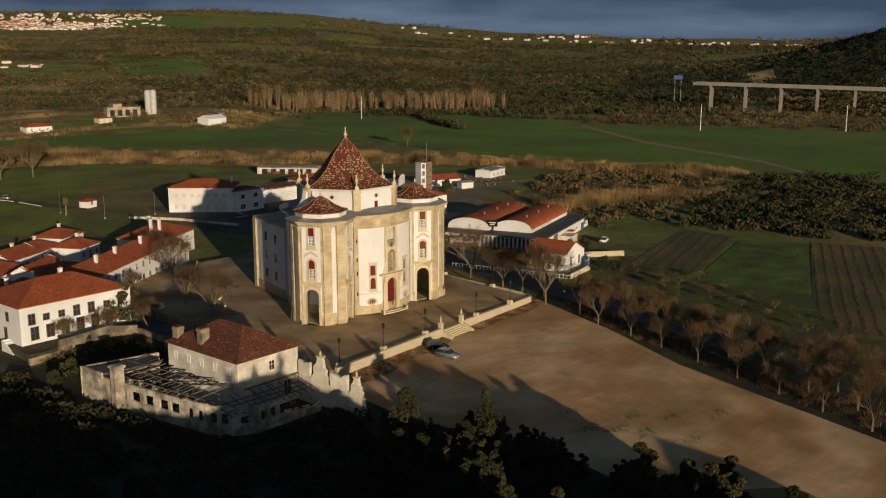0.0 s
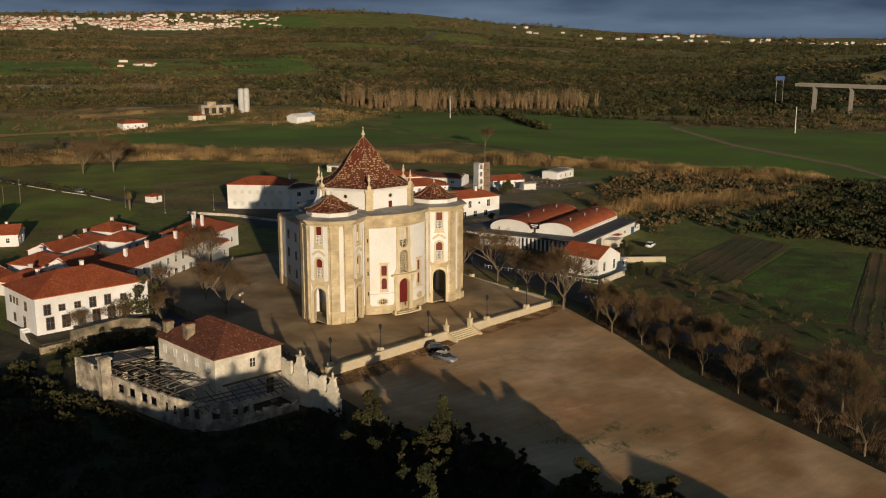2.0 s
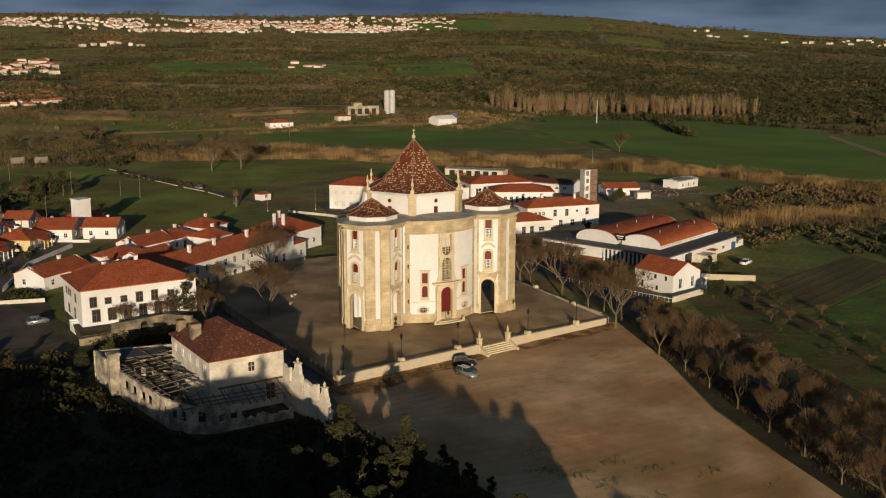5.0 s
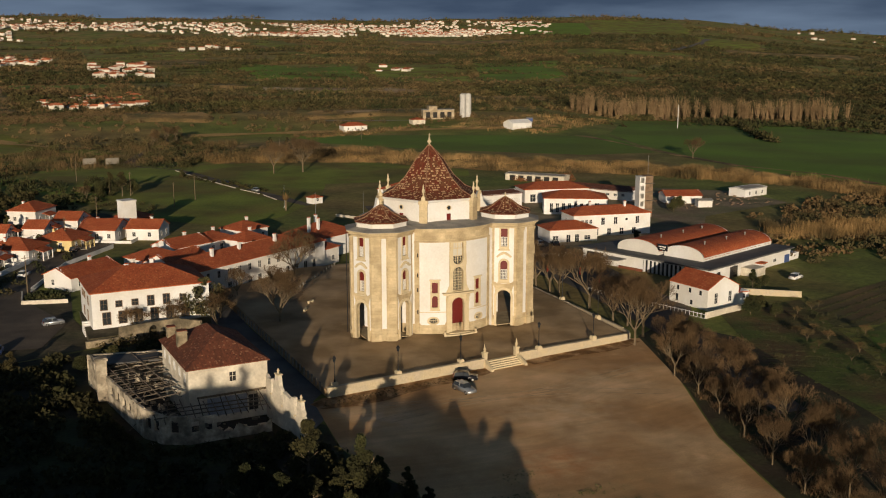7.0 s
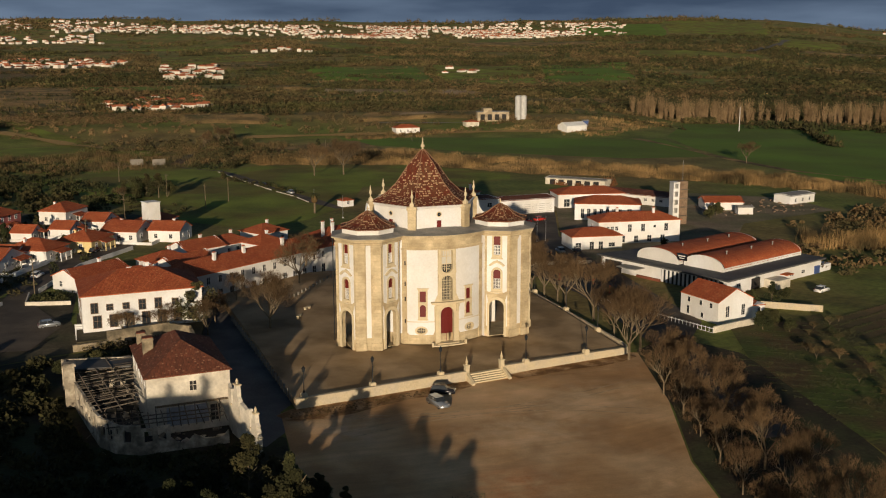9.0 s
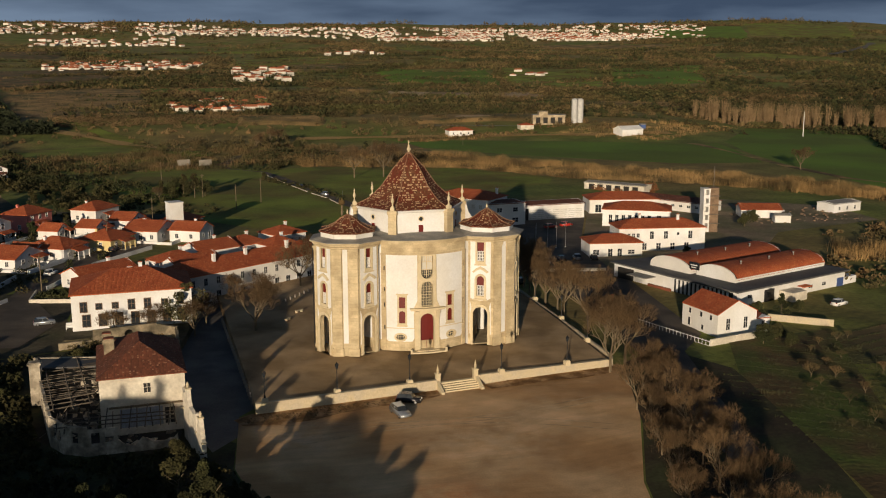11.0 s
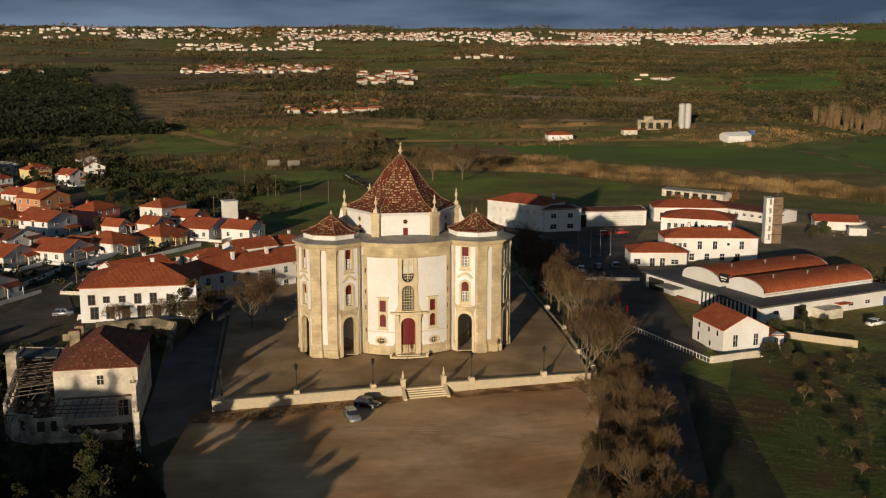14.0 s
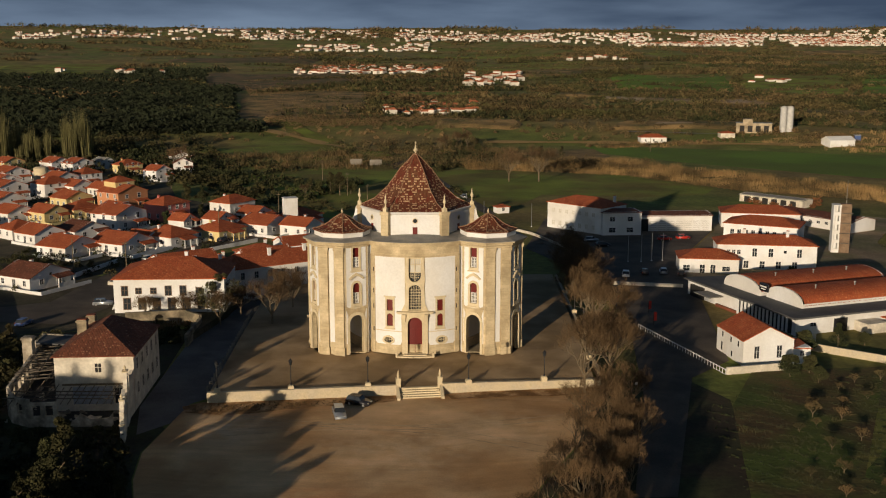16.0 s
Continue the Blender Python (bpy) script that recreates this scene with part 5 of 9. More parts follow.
def gate_fragment(x, y, rot, h, label, half=1.4):
    """A scrolled piece of a broken gate wall, stepping up to a capped finial."""
    t = thing("ruined_gate_wall", label, "wall", pose(x, y, -1.9, 0, 0, rot))
    f = half / 1.4
    out = [(1.4, 0), (1.4, h * 0.45), (1.0, h * 0.52), (1.15, h * 0.6), (0.8, h * 0.66), (0.9, h * 0.74), (0.55, h * 0.8), (0.5, h * 0.9), (0.35, h), (-0.25, h), (-0.4, h * 0.88), (-0.85, h * 0.8), (-0.8, h * 0.66), (-1.2, h * 0.56), (-1.4, h * 0.42), (-1.4, 0)]
    part("wall", plate([(u * f, v) for u, v in out][::-1], [], 0.6), STUCCO_OLD, t)
    part("coping", boxes((-0.4 * f, 0.5 * f, -0.1, 0.7, h, h + 0.18), (-1.5 * f, -1.1 * f, -0.1, 0.7, h * 0.56, h * 0.56 + 0.15), (1.0 * f, 1.5 * f, -0.1, 0.7, h * 0.45, h * 0.45 + 0.15)), STONE_PALE, t)
    part("finial", revolve(bmesh.new(), [(0.22, h + 0.18), (0.12, h + 0.35), (0.24, h + 0.6), (0.1, h + 0.85), (0.02, h + 1.0)], 8, (0.05, 0.3)), STONE_PALE, t)
    return t


gate_fragment(-42.3, -41.2, -78.5, 7.9, "tall scrolled white fragment of a ruined gate wall", 2.0)
gate_fragment(-40.9, -47.9, -78.5, 5.8, "broken white gate pier with scrolled top", 1.5)
low_gate = thing("ruined_gate_wall", "low broken stretch of white gate wall", "wall")
wall_run("wall", (-42.0, -43.3), (-41.2, -46.4), -2.2, 4.0, [], STUCCO_OLD, low_gate, 0.55, 1.4, 31)
wall_run("wall", (-42.7, -36.6), (-42.6, -39.2), -2.2, 4.8, [], STUCCO_OLD, low_gate, 0.5, 1.2, 32)
yardwall = tagged(new("garden_wall"), "long weathered garden wall before the white house", "wall", kind="structure")
for k, (p, q, h) in enumerate((((-64.0, 10.6), (-58.0, 11.8), -0.5), ((-58.0, 11.8), (-46.5, 14.2), 1.3), ((-46.5, 14.2), (-43.2, 11.0), 1.1), ((-43.2, 11.0), (-43.0, -2.0), 0.6))):
    wall_run("wall_stretch", p, q, -2.3, h, [arched(6.5, 1.6, -2.2, 0.7)] if k == 1 else [], YARD_WALL, yardwall, 0.6)

# ---- long white house with its wing ----
tagged(finish("raised_garden", prism(bmesh.new(), [(-63.4, 12.2), (-58, 12.5), (-46.8, 14.9), (-43.8, 11.6), (-43.4, 2), (-42.6, 2), (-39.4, 20), (-38.6, 34), (-63.2, 34)], -2.2, -0.35), GARDEN), "dark raised garden plot before the long white house", "garden", kind="structure")
W2 = 1.15
fr = [(-9.0, 3.5, 1.2, 1.9), (-6.2, 3.9, 1.1, 1.1), (-3.2, 3.9, 1.1, 1.1), (-0.2, 3.5, 1.2, 1.9), (2.8, 3.5, 1.2, 1.9), (6.0, 3.9, 1.1, 1.1), (9.0, 3.9, 1.1, 1.1), (-8.6, 0.6, 1.4, 2.3), (-5.6, 0.6, 1.4, 2.3), (-2.6, 0.6, 1.4, 2.3), (0.4, 0.6, 1.4, 2.3), (3.4, 0.6, 1.4, 2.3), (6.4, 0.6, 1.4, 2.3), (9.2, 0.6, 1.4, 2.3)]
bw = house(-51.2, 26.4, 2.5, 22.4, 15.4, 7.1, "long white two-storey house with orange tile roof", rise=3.2, z=-0.2, front=fr, left=[(-4.5, 4.2, 0.8, 1.2), (-2.8, 4.2, 0.8, 1.2), (-1.2, 4.2, 0.8, 1.2), (3, 3.8, 1, 1.6), (-3, 0.6, 1, 1.6), (2, 0.2, 1, 2.2)], chimneys=((2, 1.5, 3.6),), trim=BRICK_BROWN)
for k in range(7):
    part("stair_step", boxes((-12.6, -11.2, -7.0 + 0.6 * k, -6.4 + 0.6 * k, -1.9, -1.3 + 0.3 * k)), STUCCO, bw)
house(-25.0, 50.7, 34.0, 48.0, 9.5, 7.2, "long white wing with a row of small windows and orange tiles", rise=2.5, z=-1.8, front=[(-20 + 3.3 * k, 4.6, 0.9, 1.5) for k in range(13)] + [(-20 + 3.3 * k, 0.8, 1.2, 2.2) for k in range(13)], chimneys=((-12, -1.5, 3.2), (-3, -1.2, 3.2), (9, -1.5, 3.3)), name="house")
house(-49.0, 47.5, 37, 12.0, 9.0, 5.0, "white rear block with orange tile roof", rise=2.2, z=-1.8, chimneys=((2, -2, 3.0), (-3, 1, 2.8)))
house(-38.5, 62.0, 37, 13.0, 9.0, 4.8, "low white house with sloping white gable", roof="gable", rise=2.4, z=-1.8, front=[(-3, 1.5), (2, 1.5)])
house(2.0, 79.0, 30, 17.0, 13.0, 5.6, "white house with orange hipped roof and tall chimneys", rise=3.0, z=-1.8, front=[(-5, 1.5), (0, 1.5), (5, 1.5)], chimneys=((-6, -2, 4.8), (-3.5, -3, 4.4), (2, 3, 4.0)))
house(-3.0, 66.0, 35, 9.0, 8.0, 4.4, "small white house behind the bare plane tree", rise=1.8, z=-1.8, front=[(-2, 1), (2, 1)])

for x, y, r, w, d, h, lab in ((-42, 76, 30, 11, 9, 3.6, "white bungalow behind the long wing"), (-33, 88, 30, 12, 9, 3.8, "white bungalow with a broad white gable"), (-24, 95, 30, 11, 9, 3.4, "white bungalow with orange roof behind the wing"), (-15, 90, 30, 9, 8, 3.6, "small white house behind the wing"), (-50, 60, 25, 10, 8, 3.4, "white outbuilding with orange roof"), (-12, 106, 30, 10, 9, 3.8, "white house near the meadow")):
    house(x, y, r, w, d, h, lab, roof="gable" if w == 12 else "hip", rise=2.0, z=-1.8, front=[(-3, 1.0), (0, 0.2, 1, 2.1), (3, 1.0)], right=[(0, 1.0)], chimneys=((2, 1, 2.4),), group="village houses")

house(-59.5, 66.5, 37, 15.0, 9.0, 3.3, "low white house tucked behind the long white house", roof="gable", rise=2.0, z=-1.8, front=[(-5, 1.0), (-1, 0.9), (3.5, 1.0)], left=[(-1.5, 1.0)], chimneys=((3, 1, 2.4),))
hw = tagged(new("garden_wall"), "low pale wall round a hedged garden by the street", "wall", kind="structure")
wall_run("wall_stretch", (-73.4, 50.4), (-64.4, 48.2), -2.0, -0.9, [], STUCCO_OLD, hw, 0.3)
wall_run("wall_stretch", (-73.4, 50.4), (-73.0, 60.0), -2.0, -0.9, [], STUCCO_OLD, hw, 0.3)

# ---- east side: small gabled house ----
gh = house(61.2, -8.2, 8, 9.4, 11.0, 5.0, "white gabled house with red tile roof beside the road", roof="hip", rise=0.05, z=-2.2, left=[(-3, 3.4, 0.7, 1.0), (0.5, 3.4, 0.7, 1.0), (3.5, 3.4, 0.7, 1.0), (-3.2, 0.9, 0.7, 1.6), (1, 0.9, 0.7, 1.0)], front=[(-2.2, 1.7, 0.9, 2.2), (2.0, 1.7, 0.9, 2.2)])
for o in list(gh.children):
    if o.name.startswith(("wall", "roof", "cornice")):
        bpy.data.objects.remove(o)
part("wall", placed(wall_shell(11.0, 9.4, -1.0, 5.0, 2.4), pose(0, 0, 0, 0, 0, 90)), STUCCO, gh)
part("roof", placed(roof_faces(gable_roof(11.0, 9.4, 5.05, 2.45, 0.15)), pose(0, 0, 0, 0, 0, 90)), TILE_ORANGE, gh)
part("lean_to", boxes((4.7, 7.9, -5.6, -1.0, -1, 3.4)), STUCCO, gh)
part("lean_to_roof", roof_faces([[(4.6, -5.8, 3.4), (8.1, -5.8, 3.2), (8.1, -0.8, 3.6), (4.6, -0.8, 3.9)]]), TILE_ORANGE, gh)
window(gh, pose(6.3, -5.6, 1.9), 0.8, 0.8, STUCCO)
part("terrace_slab", boxes((-5.2, 1.5, -9.0, -5.5, -1.5, 0.25)), STUCCO, gh)
ew = tagged(new("boundary_wall"), "low white and rendered wall round the gabled house", "wall", kind="structure")
wall_run("wall_stretch", (53.2, -19.2), (64.5, -16.5), -2.4, -0.5, [], STUCCO_OLD, ew, 0.35)
wall_run("wall_stretch", (72.5, -4.5), (84.0, -13.5), -2.4, -0.4, [], WALL_STONE, ew, 0.4)
wall_run("wall_stretch", (68.0, -3.0), (76.0, 1.0), -2.4, -0.2, [], STUCCO_OLD, ew, 0.3)
fence = thing("fence", "white slatted fence beside the road", "fence")
for k in range(34):
    f = k / 33
    x, y = 44.2 + (53.0 - 44.2) * f, 11.0 + (-19.0 - 11.0) * f
    part("slat", boxes((-0.05, 0.05, -0.03, 0.03, -2.0, -0.75), m=pose(x, y, 0, 0, 0, -73)), STUCCO, fence)
part("rail", placed(boxes((0, 31.3, -0.05, 0.05, -1.0, -0.9), (0, 31.3, -0.05, 0.05, -1.9, -1.75)), pose(44.2, 11.0, 0, 0, 0, -73.6)), STUCCO, fence)

# ---- restaurant hall: two vaulted halls behind a flat-roofed front ----
hall = thing("vaulted_hall", "white hall with twin orange barrel vaults and flat grey roof", "building")
U = Vector((37.5, 13.1, 0)).normalized()
N = Vector((-U.y, U.x, 0))
O = Vector((73.3, 4.84, 0))
HM = Matrix(((U.x, N.x, 0, O.x), (U.y, N.y, 0, O.y), (0, 0, 1, 0), (0, 0, 0, 1)))
low = [(0.3, 0.3), (39.0, 0.3), (39.0, 31), (1.0, 38.2)]
put("wall", prism(bmesh.new(), low, -2.6, 1.6), STUCCO, HM, hall)
put("flat_roof", prism(bmesh.new(), [(-0.6, -0.5), (39.8, -0.5), (39.8, 31.5), (0.3, 39.2)], 1.6, 1.95), ROOF_GREY, HM, hall, "flat dark grey sheet roof")
for y0, y1, x0 in ((5.5, 16.6, 6.2), (17.6, 30.0, 5.2)):
    c, r = (y0 + y1) / 2, (y1 - y0) / 2
    arc = [(c - r * math.cos(math.pi * k / 14), 2.5 + 2.6 * math.sin(math.pi * k / 14) ** 0.9) for k in range(15)]
    gable = [(y0, 1.9)] + arc + [(y1, 1.9)]
    for xe in (x0, 38.4):
        put("gable_wall", placed(plate([(a, b) for a, b in gable], [], 0.35), pose(xe, 0, 0, 0, 0, 90)), STUCCO, HM, hall)
    put("side_wall", boxes((x0, 38.4, y0, y0 + 0.3, 1.9, 2.8), (x0, 38.4, y1 - 0.3, y1, 1.9, 2.8)), STUCCO, HM, hall)
    faces = [[(x0 + 0.4, a[0], a[1]), (38.6, a[0], a[1]), (38.6, b[0], b[1]), (x0 + 0.4, b[0], b[1])] for a, b in zip(arc, arc[1:])]
    skin = roof_faces([[HM @ Vector(p) for p in f] for f in faces], 0.12)
    part("vault_roof", skin, TILE_ORANGE, hall, "orange tiled barrel vault")
    for x in (12, 22, 31):
        put("roof_vent", joined(revolve(bmesh.new(), [(0.13, 4.4), (0.13, 5.5), (0.24, 5.5), (0.24, 5.75)], 10, (x, c - 2.0))), LEAD, HM, hall)
put("gable_sign", boxes((5.0, 5.3, 15.2, 18.0, 3.2, 4.8)), BLACK, HM, hall, "black sign board")
put("sign_bar", boxes((4.9, 5.0, 15.6, 17.6, 4.1, 4.35), (4.9, 5.0, 15.9, 17.3, 3.6, 3.8)), STUCCO, HM, hall)
for k in range(5):
    window(hall, HM @ pose(0.95 + 0.004 * k, 33 - 3.4 * k, -0.8, 0, 0, -91), 2.2, 1.3, STUCCO)
for k in range(14):
    put("awning_slat", boxes((0.02, 0.18, 18.0 - 1.2 * k, 18.5 - 1.2 * k, -1.6, 1.4)), STUCCO, HM, hall)
put("glazed_front", boxes((0.22, 0.72, 1.4, 18.7, -1.7, 1.3)), GLASS, HM, hall, "dark glazed front under the eaves")
# solid near-black panel paints the shade of a bay; the wall stays closed
put("open_bay", boxes((0.5, 1.0, 31.5, 36.5, -2.4, 0.9)), INTERIOR_SHADE, HM, hall, "near-black panel painting the shade of an open bay")
put("awning", boxes((-3.0, 0.5, 24, 30, 0.55, 0.75)), LEAD, HM, hall)
put("brick_base", boxes((-0.05, 0.4, 19, 26, -2.6, -1.2)), TILE_BROWN, HM, hall)
for x, w in ((9.5, 3.2),):
    put("gate", boxes((x, x + w, 0.1, 0.35, -2.4, 0.9)), BLACK, HM, hall, "dark sliding door")
for x, h in ((4.5, 0.2), (19.5, -0.4), (26, -0.4), (31, -0.4)):
    window(hall, HM @ pose(x, 0.28, h - 0.4), 1.4, 0.7, STUCCO)
put("shed", boxes((14.5, 19.5, -3.5, 0.2, -2.6, 0.2)), STUCCO_OLD, HM, hall)
put("porch_roof", boxes((21, 24, -1.6, 0.2, 0.2, 0.4)), TILE_ORANGE, HM, hall)
put("blue_gate", boxes((36, 38.3, 0.12, 0.35, -2.4, 0.2)), BLUE_CAR, HM, hall, "pale blue metal gate")
put("side_block", boxes((39.2, 44, 0.5, 6, -2.6, -0.1)), STUCCO, HM, hall)

# ---- fire station and neighbours ----
house(89.0, 72.2, -9, 24.5, 9.5, 6.6, "white two-storey house with balconies and orange roof", rise=2.0, z=-1.8, front=[(-9.5, 3.9, 0.8, 1.1), (-8.2, 3.9, 0.8, 1.1), (-6.9, 3.9, 0.8, 1.1), (-3, 3.4, 1.1, 2.1), (1, 3.4, 1.1, 2.1), (4.5, 4.4, 0.7, 0.7), (8, 3.4, 1.1, 2.1), (-9, 0.4, 1.2, 1.8), (-5, 0.4, 1.2, 1.8), (-1, 0.4, 1.2, 1.8), (3, 0.4, 1.2, 1.8), (7, 0.4, 1.2, 1.8)], left=[(-1, 3.8)], chimneys=((-5, 0.5, 2.8), (5.5, -1, 2.8)))
house(73.2, 68.0, -9, 14.5, 9.5, 3.9, "low white annexe with arched porch and orange roof", rise=1.8, z=-1.8, front=[(-5.5, 0.6, 1.6, 1.4), (-1.6, 0.0, 1.2, 2.2), (1.0, 0.0, 1.2, 2.2), (4.2, 0.7, 1.8, 1.1)])
house(101.5, 110.0, -28, 21, 12.5, 5.6, "white school block with a row of tall windows", rise=2.0, z=-1.8, front=[(-8 + 2.0 * k, 0.8, 1.0, 3.0) for k in range(7)] + [(7, 3.2, 1.4, 0.7)], left=[(0, 1)])
house(108.5, 137.0, -12, 24, 12, 5.0, "white block with orange hipped roof and loggia", rise=2.0, z=-1.8, front=[(-9, 0.5, 2, 2.6), (-5, 1.5), (0, 2.4, 1.6, 0.8), (4, 1.5), (8, 1.5)])
house(129.5, 137.5, -58, 30, 12, 3.6, "long white store with dark red roof", rise=1.2, z=-1.8, tiles=TILE_BROWN, roof="gable", front=[(-12 + 3 * k, 1.6, 1.2, 0.8) for k in range(9)])
house(148.0, 113.5, -20, 13, 9, 3.0, "white shed with sloping gable wall", roof="gable", rise=1.6, z=-1.8)
tower = thing("training_tower", "narrow five-storey training tower with open window bays", "tower", pose(114.6, 90.5, -1.8, 0, 0, -12) @ Matrix.Diagonal((0.9, 0.9, 1.22, 1)))
part("shaft", joined(plate(rect(-0.7, 1.5, 0, 10.8), [rect(-0.25, 1.0, 1.0 + 2.1 * k, 2.3 + 2.1 * k) for k in range(5)], 0.3), boxes((-0.7, -0.4, 0.3, 4.0, 0, 10.8), (1.2, 1.5, 0.3, 4.0, 0, 10.8), (-0.4, 1.2, 3.7, 4.0, 0, 10.8), (-0.8, 1.6, -0.1, 4.1, 10.8, 11.0))), STUCCO, tower)
part("brick_side", boxes((1.5, 4.6, 0.3, 3.6, 0, 11.2)), BRICK_BROWN, tower, "brown weathered side wall")
for k in range(4):
    part("landing", boxes((1.4, 5.0, -0.5, 0.4, 2.2 + 2.3 * k, 2.35 + 2.3 * k)), WOOD, tower)
part("mast", limb(bmesh.new(), (3.2, 2, 11), (3.2, 2, 16.5), 0.09, 0.05, 6), LEAD, tower)
fs = house(52.0, 131.5, -46, 21, 13, 8.4, "white two-storey fire station office with orange roof", rise=2.2, z=-1.8, front=[(-8 + 2.6 * k, 5.2, 1.1, 1.2) for k in range(7)] + [(-8 + 2.6 * k, 1.2, 1.1, 1.4) for k in range(7)], left=[(-3, 5.2), (2, 5.2), (-3, 1.3), (2, 1.3)], right=[(-3, 5.2), (2, 5.2)], chimneys=((8.5, 3, 2.4),))
for o in fs.children_recursive:
    if o.name.startswith("pane"):
        o.data.materials[0] = CURTAIN
house(60.5, 123.0, 5, 12, 9, 7.2, "white wing of the fire station with shaded front", rise=0.7, z=-1.8, tiles=TILE_BROWN, front=[(-3, 4.4, 1.6, 1.3), (2.5, 4.4, 1.6, 1.3), (-3, 1, 2, 1.4), (2.5, 1, 2, 1.4)])
gar = house(78.5, 131.5, 3, 24, 10, 5.0, "fire engine garage with white folding gates", rise=0.8, z=-1.8, tiles=TILE_BROWN, roof="gable")
for k in range(7):
    g = part("garage_gate", boxes((-7.8 + 2.75 * k, -5.4 + 2.75 * k, -5.12, -5.0, 0, 3.9)), STUCCO, gar)
    part("gate_rib", boxes(*[(-7.75 + 2.75 * k, -5.45 + 2.75 * k, -5.15, -5.12, 0.5 + 0.65 * j, 0.58 + 0.65 * j) for j in range(5)]), LEAD, g)
# near-black panel on the wall paints the shade of a bay
part("dark_bay", boxes((-11.8, -8.2, -5.08, -5.0, 0, 3.9)), INTERIOR_SHADE, gar)
for x, y in ((131, 187),):
    sh = house(x, y, -50, 26, 7, 2.8, "long low derelict shed with open bays", roof="gable", rise=0.4, z=-1.8, wall=STUCCO_OLD, tiles=LEAD)
    # bays are near-black panels: their shade is painted on the closed wall
    for k in range(6):
        part("open_bay", boxes((-11 + 3.8 * k, -8.6 + 3.8 * k, -3.55, -3.45, 0, 2.2)), INTERIOR_SHADE, sh)
scrap = house(182, 117, 15, 14, 7, 3.2, "small white scrapyard house with patched walls", roof="gable", rise=0.4, z=-1.8, wall=STUCCO, tiles=LEAD, front=[(-4, 0.8), (0, 0.8), (4, 0.8)])
house(148.5, 101, -20, 5, 4, 2.6, "little white hut by the scrapyard", roof="gable", rise=0.5, z=-1.8, tiles=LEAD)
bm = bmesh.new()
rnd = random.Random(9)
for k in range(110):
    x, y = rnd.uniform(140, 180), rnd.uniform(98, 124)
    s = rnd.uniform(0.15, 0.55)
    box(bm, -s, s, -s * 0.6, s * 0.6, 0, s, m=pose(x, y, -1.8, 0, 0, rnd.uniform(0, 180)))
tagged(finish("scrap_heap", bm, [BRICK_BROWN]), "scattered scrap and pallets in the yard", "scrap", kind="stuff")
fw = tagged(new("station_wall"), "low white boundary wall with red lettering before the fire station", "wall", kind="structure")
for p, q in (((25.0, 134.0), (33.4, 120.0)), ((33.4, 120.0), (40.7, 97.0))):
    wall_run("wall_stretch", p, q, -2.0, -1.0, [], STUCCO_OLD, fw, 0.3)
for k in range(9):
    part("letter_bar", placed(boxes((4 + 1.0 * k, 4.6 + 1.0 * k, -0.03, 0, -1.5, -1.12)), pose(33.4, 120, 0, 0, 0, -72.4)), RED_PAINT, fw)
wall_run("wall_stretch", (38.0, 52.0), (62.0, 47.0), -2.0, -0.9, [], STUCCO_OLD, fw, 0.3)
# flag poles, parked cars, red kiosks
pole = thing("flag_pole", "slender white flag pole before the fire station", "flag pole", group="flag poles")
part("shaft", limb(bmesh.new(), (0, 0, 0), (0, 0, 7.5), 0.07, 0.04, 6), STEEL, pole)
part("foot", revolve(bmesh.new(), [(0.25, -0.05), (0.25, 0.2)], 8), STUCCO, pole)
pole.matrix_world = pose(55, 78, -1.8)
for x, y in ((58.5, 78), (61.5, 79), (64.5, 79.5), (20, 140), (35, 135), (15, 160)):
    copy_thing(pole, pose(x, y, -1.8))
for k, (x, y, r, c, l) in enumerate(((51, 60, 80, WHITE_CAR, "white car parked by the yard wall"), (56, 62, 85, BLACK, "black car parked by the yard wall"), (61, 63, 80, SILVER, "silver car parked before the annexe"), (65, 61, 75, BLACK, "dark car parked before the annexe"), (52, 100, 10, BLACK, "dark car in the station yard"), (50, 108, 10, SILVER, "grey car in the station yard"), (72, 110, 10, RED_CAR, "red fire service car in the yard"), (78, 112, 15, RED_CAR, "red fire service van in the yard"), (-36, 36, 60, WHITE_CAR, "white car parked by the long wing"), (-30, 41, 45, SILVER, "silver car parked by the long wing"), (-68.5, 30.5, 10, SILVER, "silver car in the village street"), (-79, 14, 80, BLUE_CAR, "blue car beside the garden wall"), (96, 1, 20, WHITE_CAR, "white car on the grass behind the hall"), (36.5, 40, 80, BLACK, "dark car parked under the bare trees"), (37, 48, 80, BLACK, "dark car parked under the bare trees"), (159, 118, 20, WHITE_CAR, "white van in the scrapyard"), (9.5, 228, 100, BLACK, "dark car parked by the meadow road"), (15.5, 203, 105, SILVER, "silver car parked by the meadow road"), (-58, 108, 62, BLACK, "dark car parked in the village street"), (-72, 80, 66, WHITE_CAR, "white car parked in the village street"), (137, 158, 5, WHITE_CAR, "white car beside the long store"))):
    car("car", c, l, pose(x, y, -1.72, 0, 0, r))
for x, y in ((47.5, 12.5), (48.5, 22), (43, 28)):
    k = thing("red_banner", "narrow red banner on a post by the restaurant", "banner", pose(x, y, -1.8), "red banners")
    part("post", limb(bmesh.new(), (0, 0, 0), (0, 0, 3.0), 0.04, 0.04, 6), IRON, k)
    part("cloth", boxes((0.04, 0.6, -0.02, 0.02, 1.2, 3.0)), RED_CAR, k)

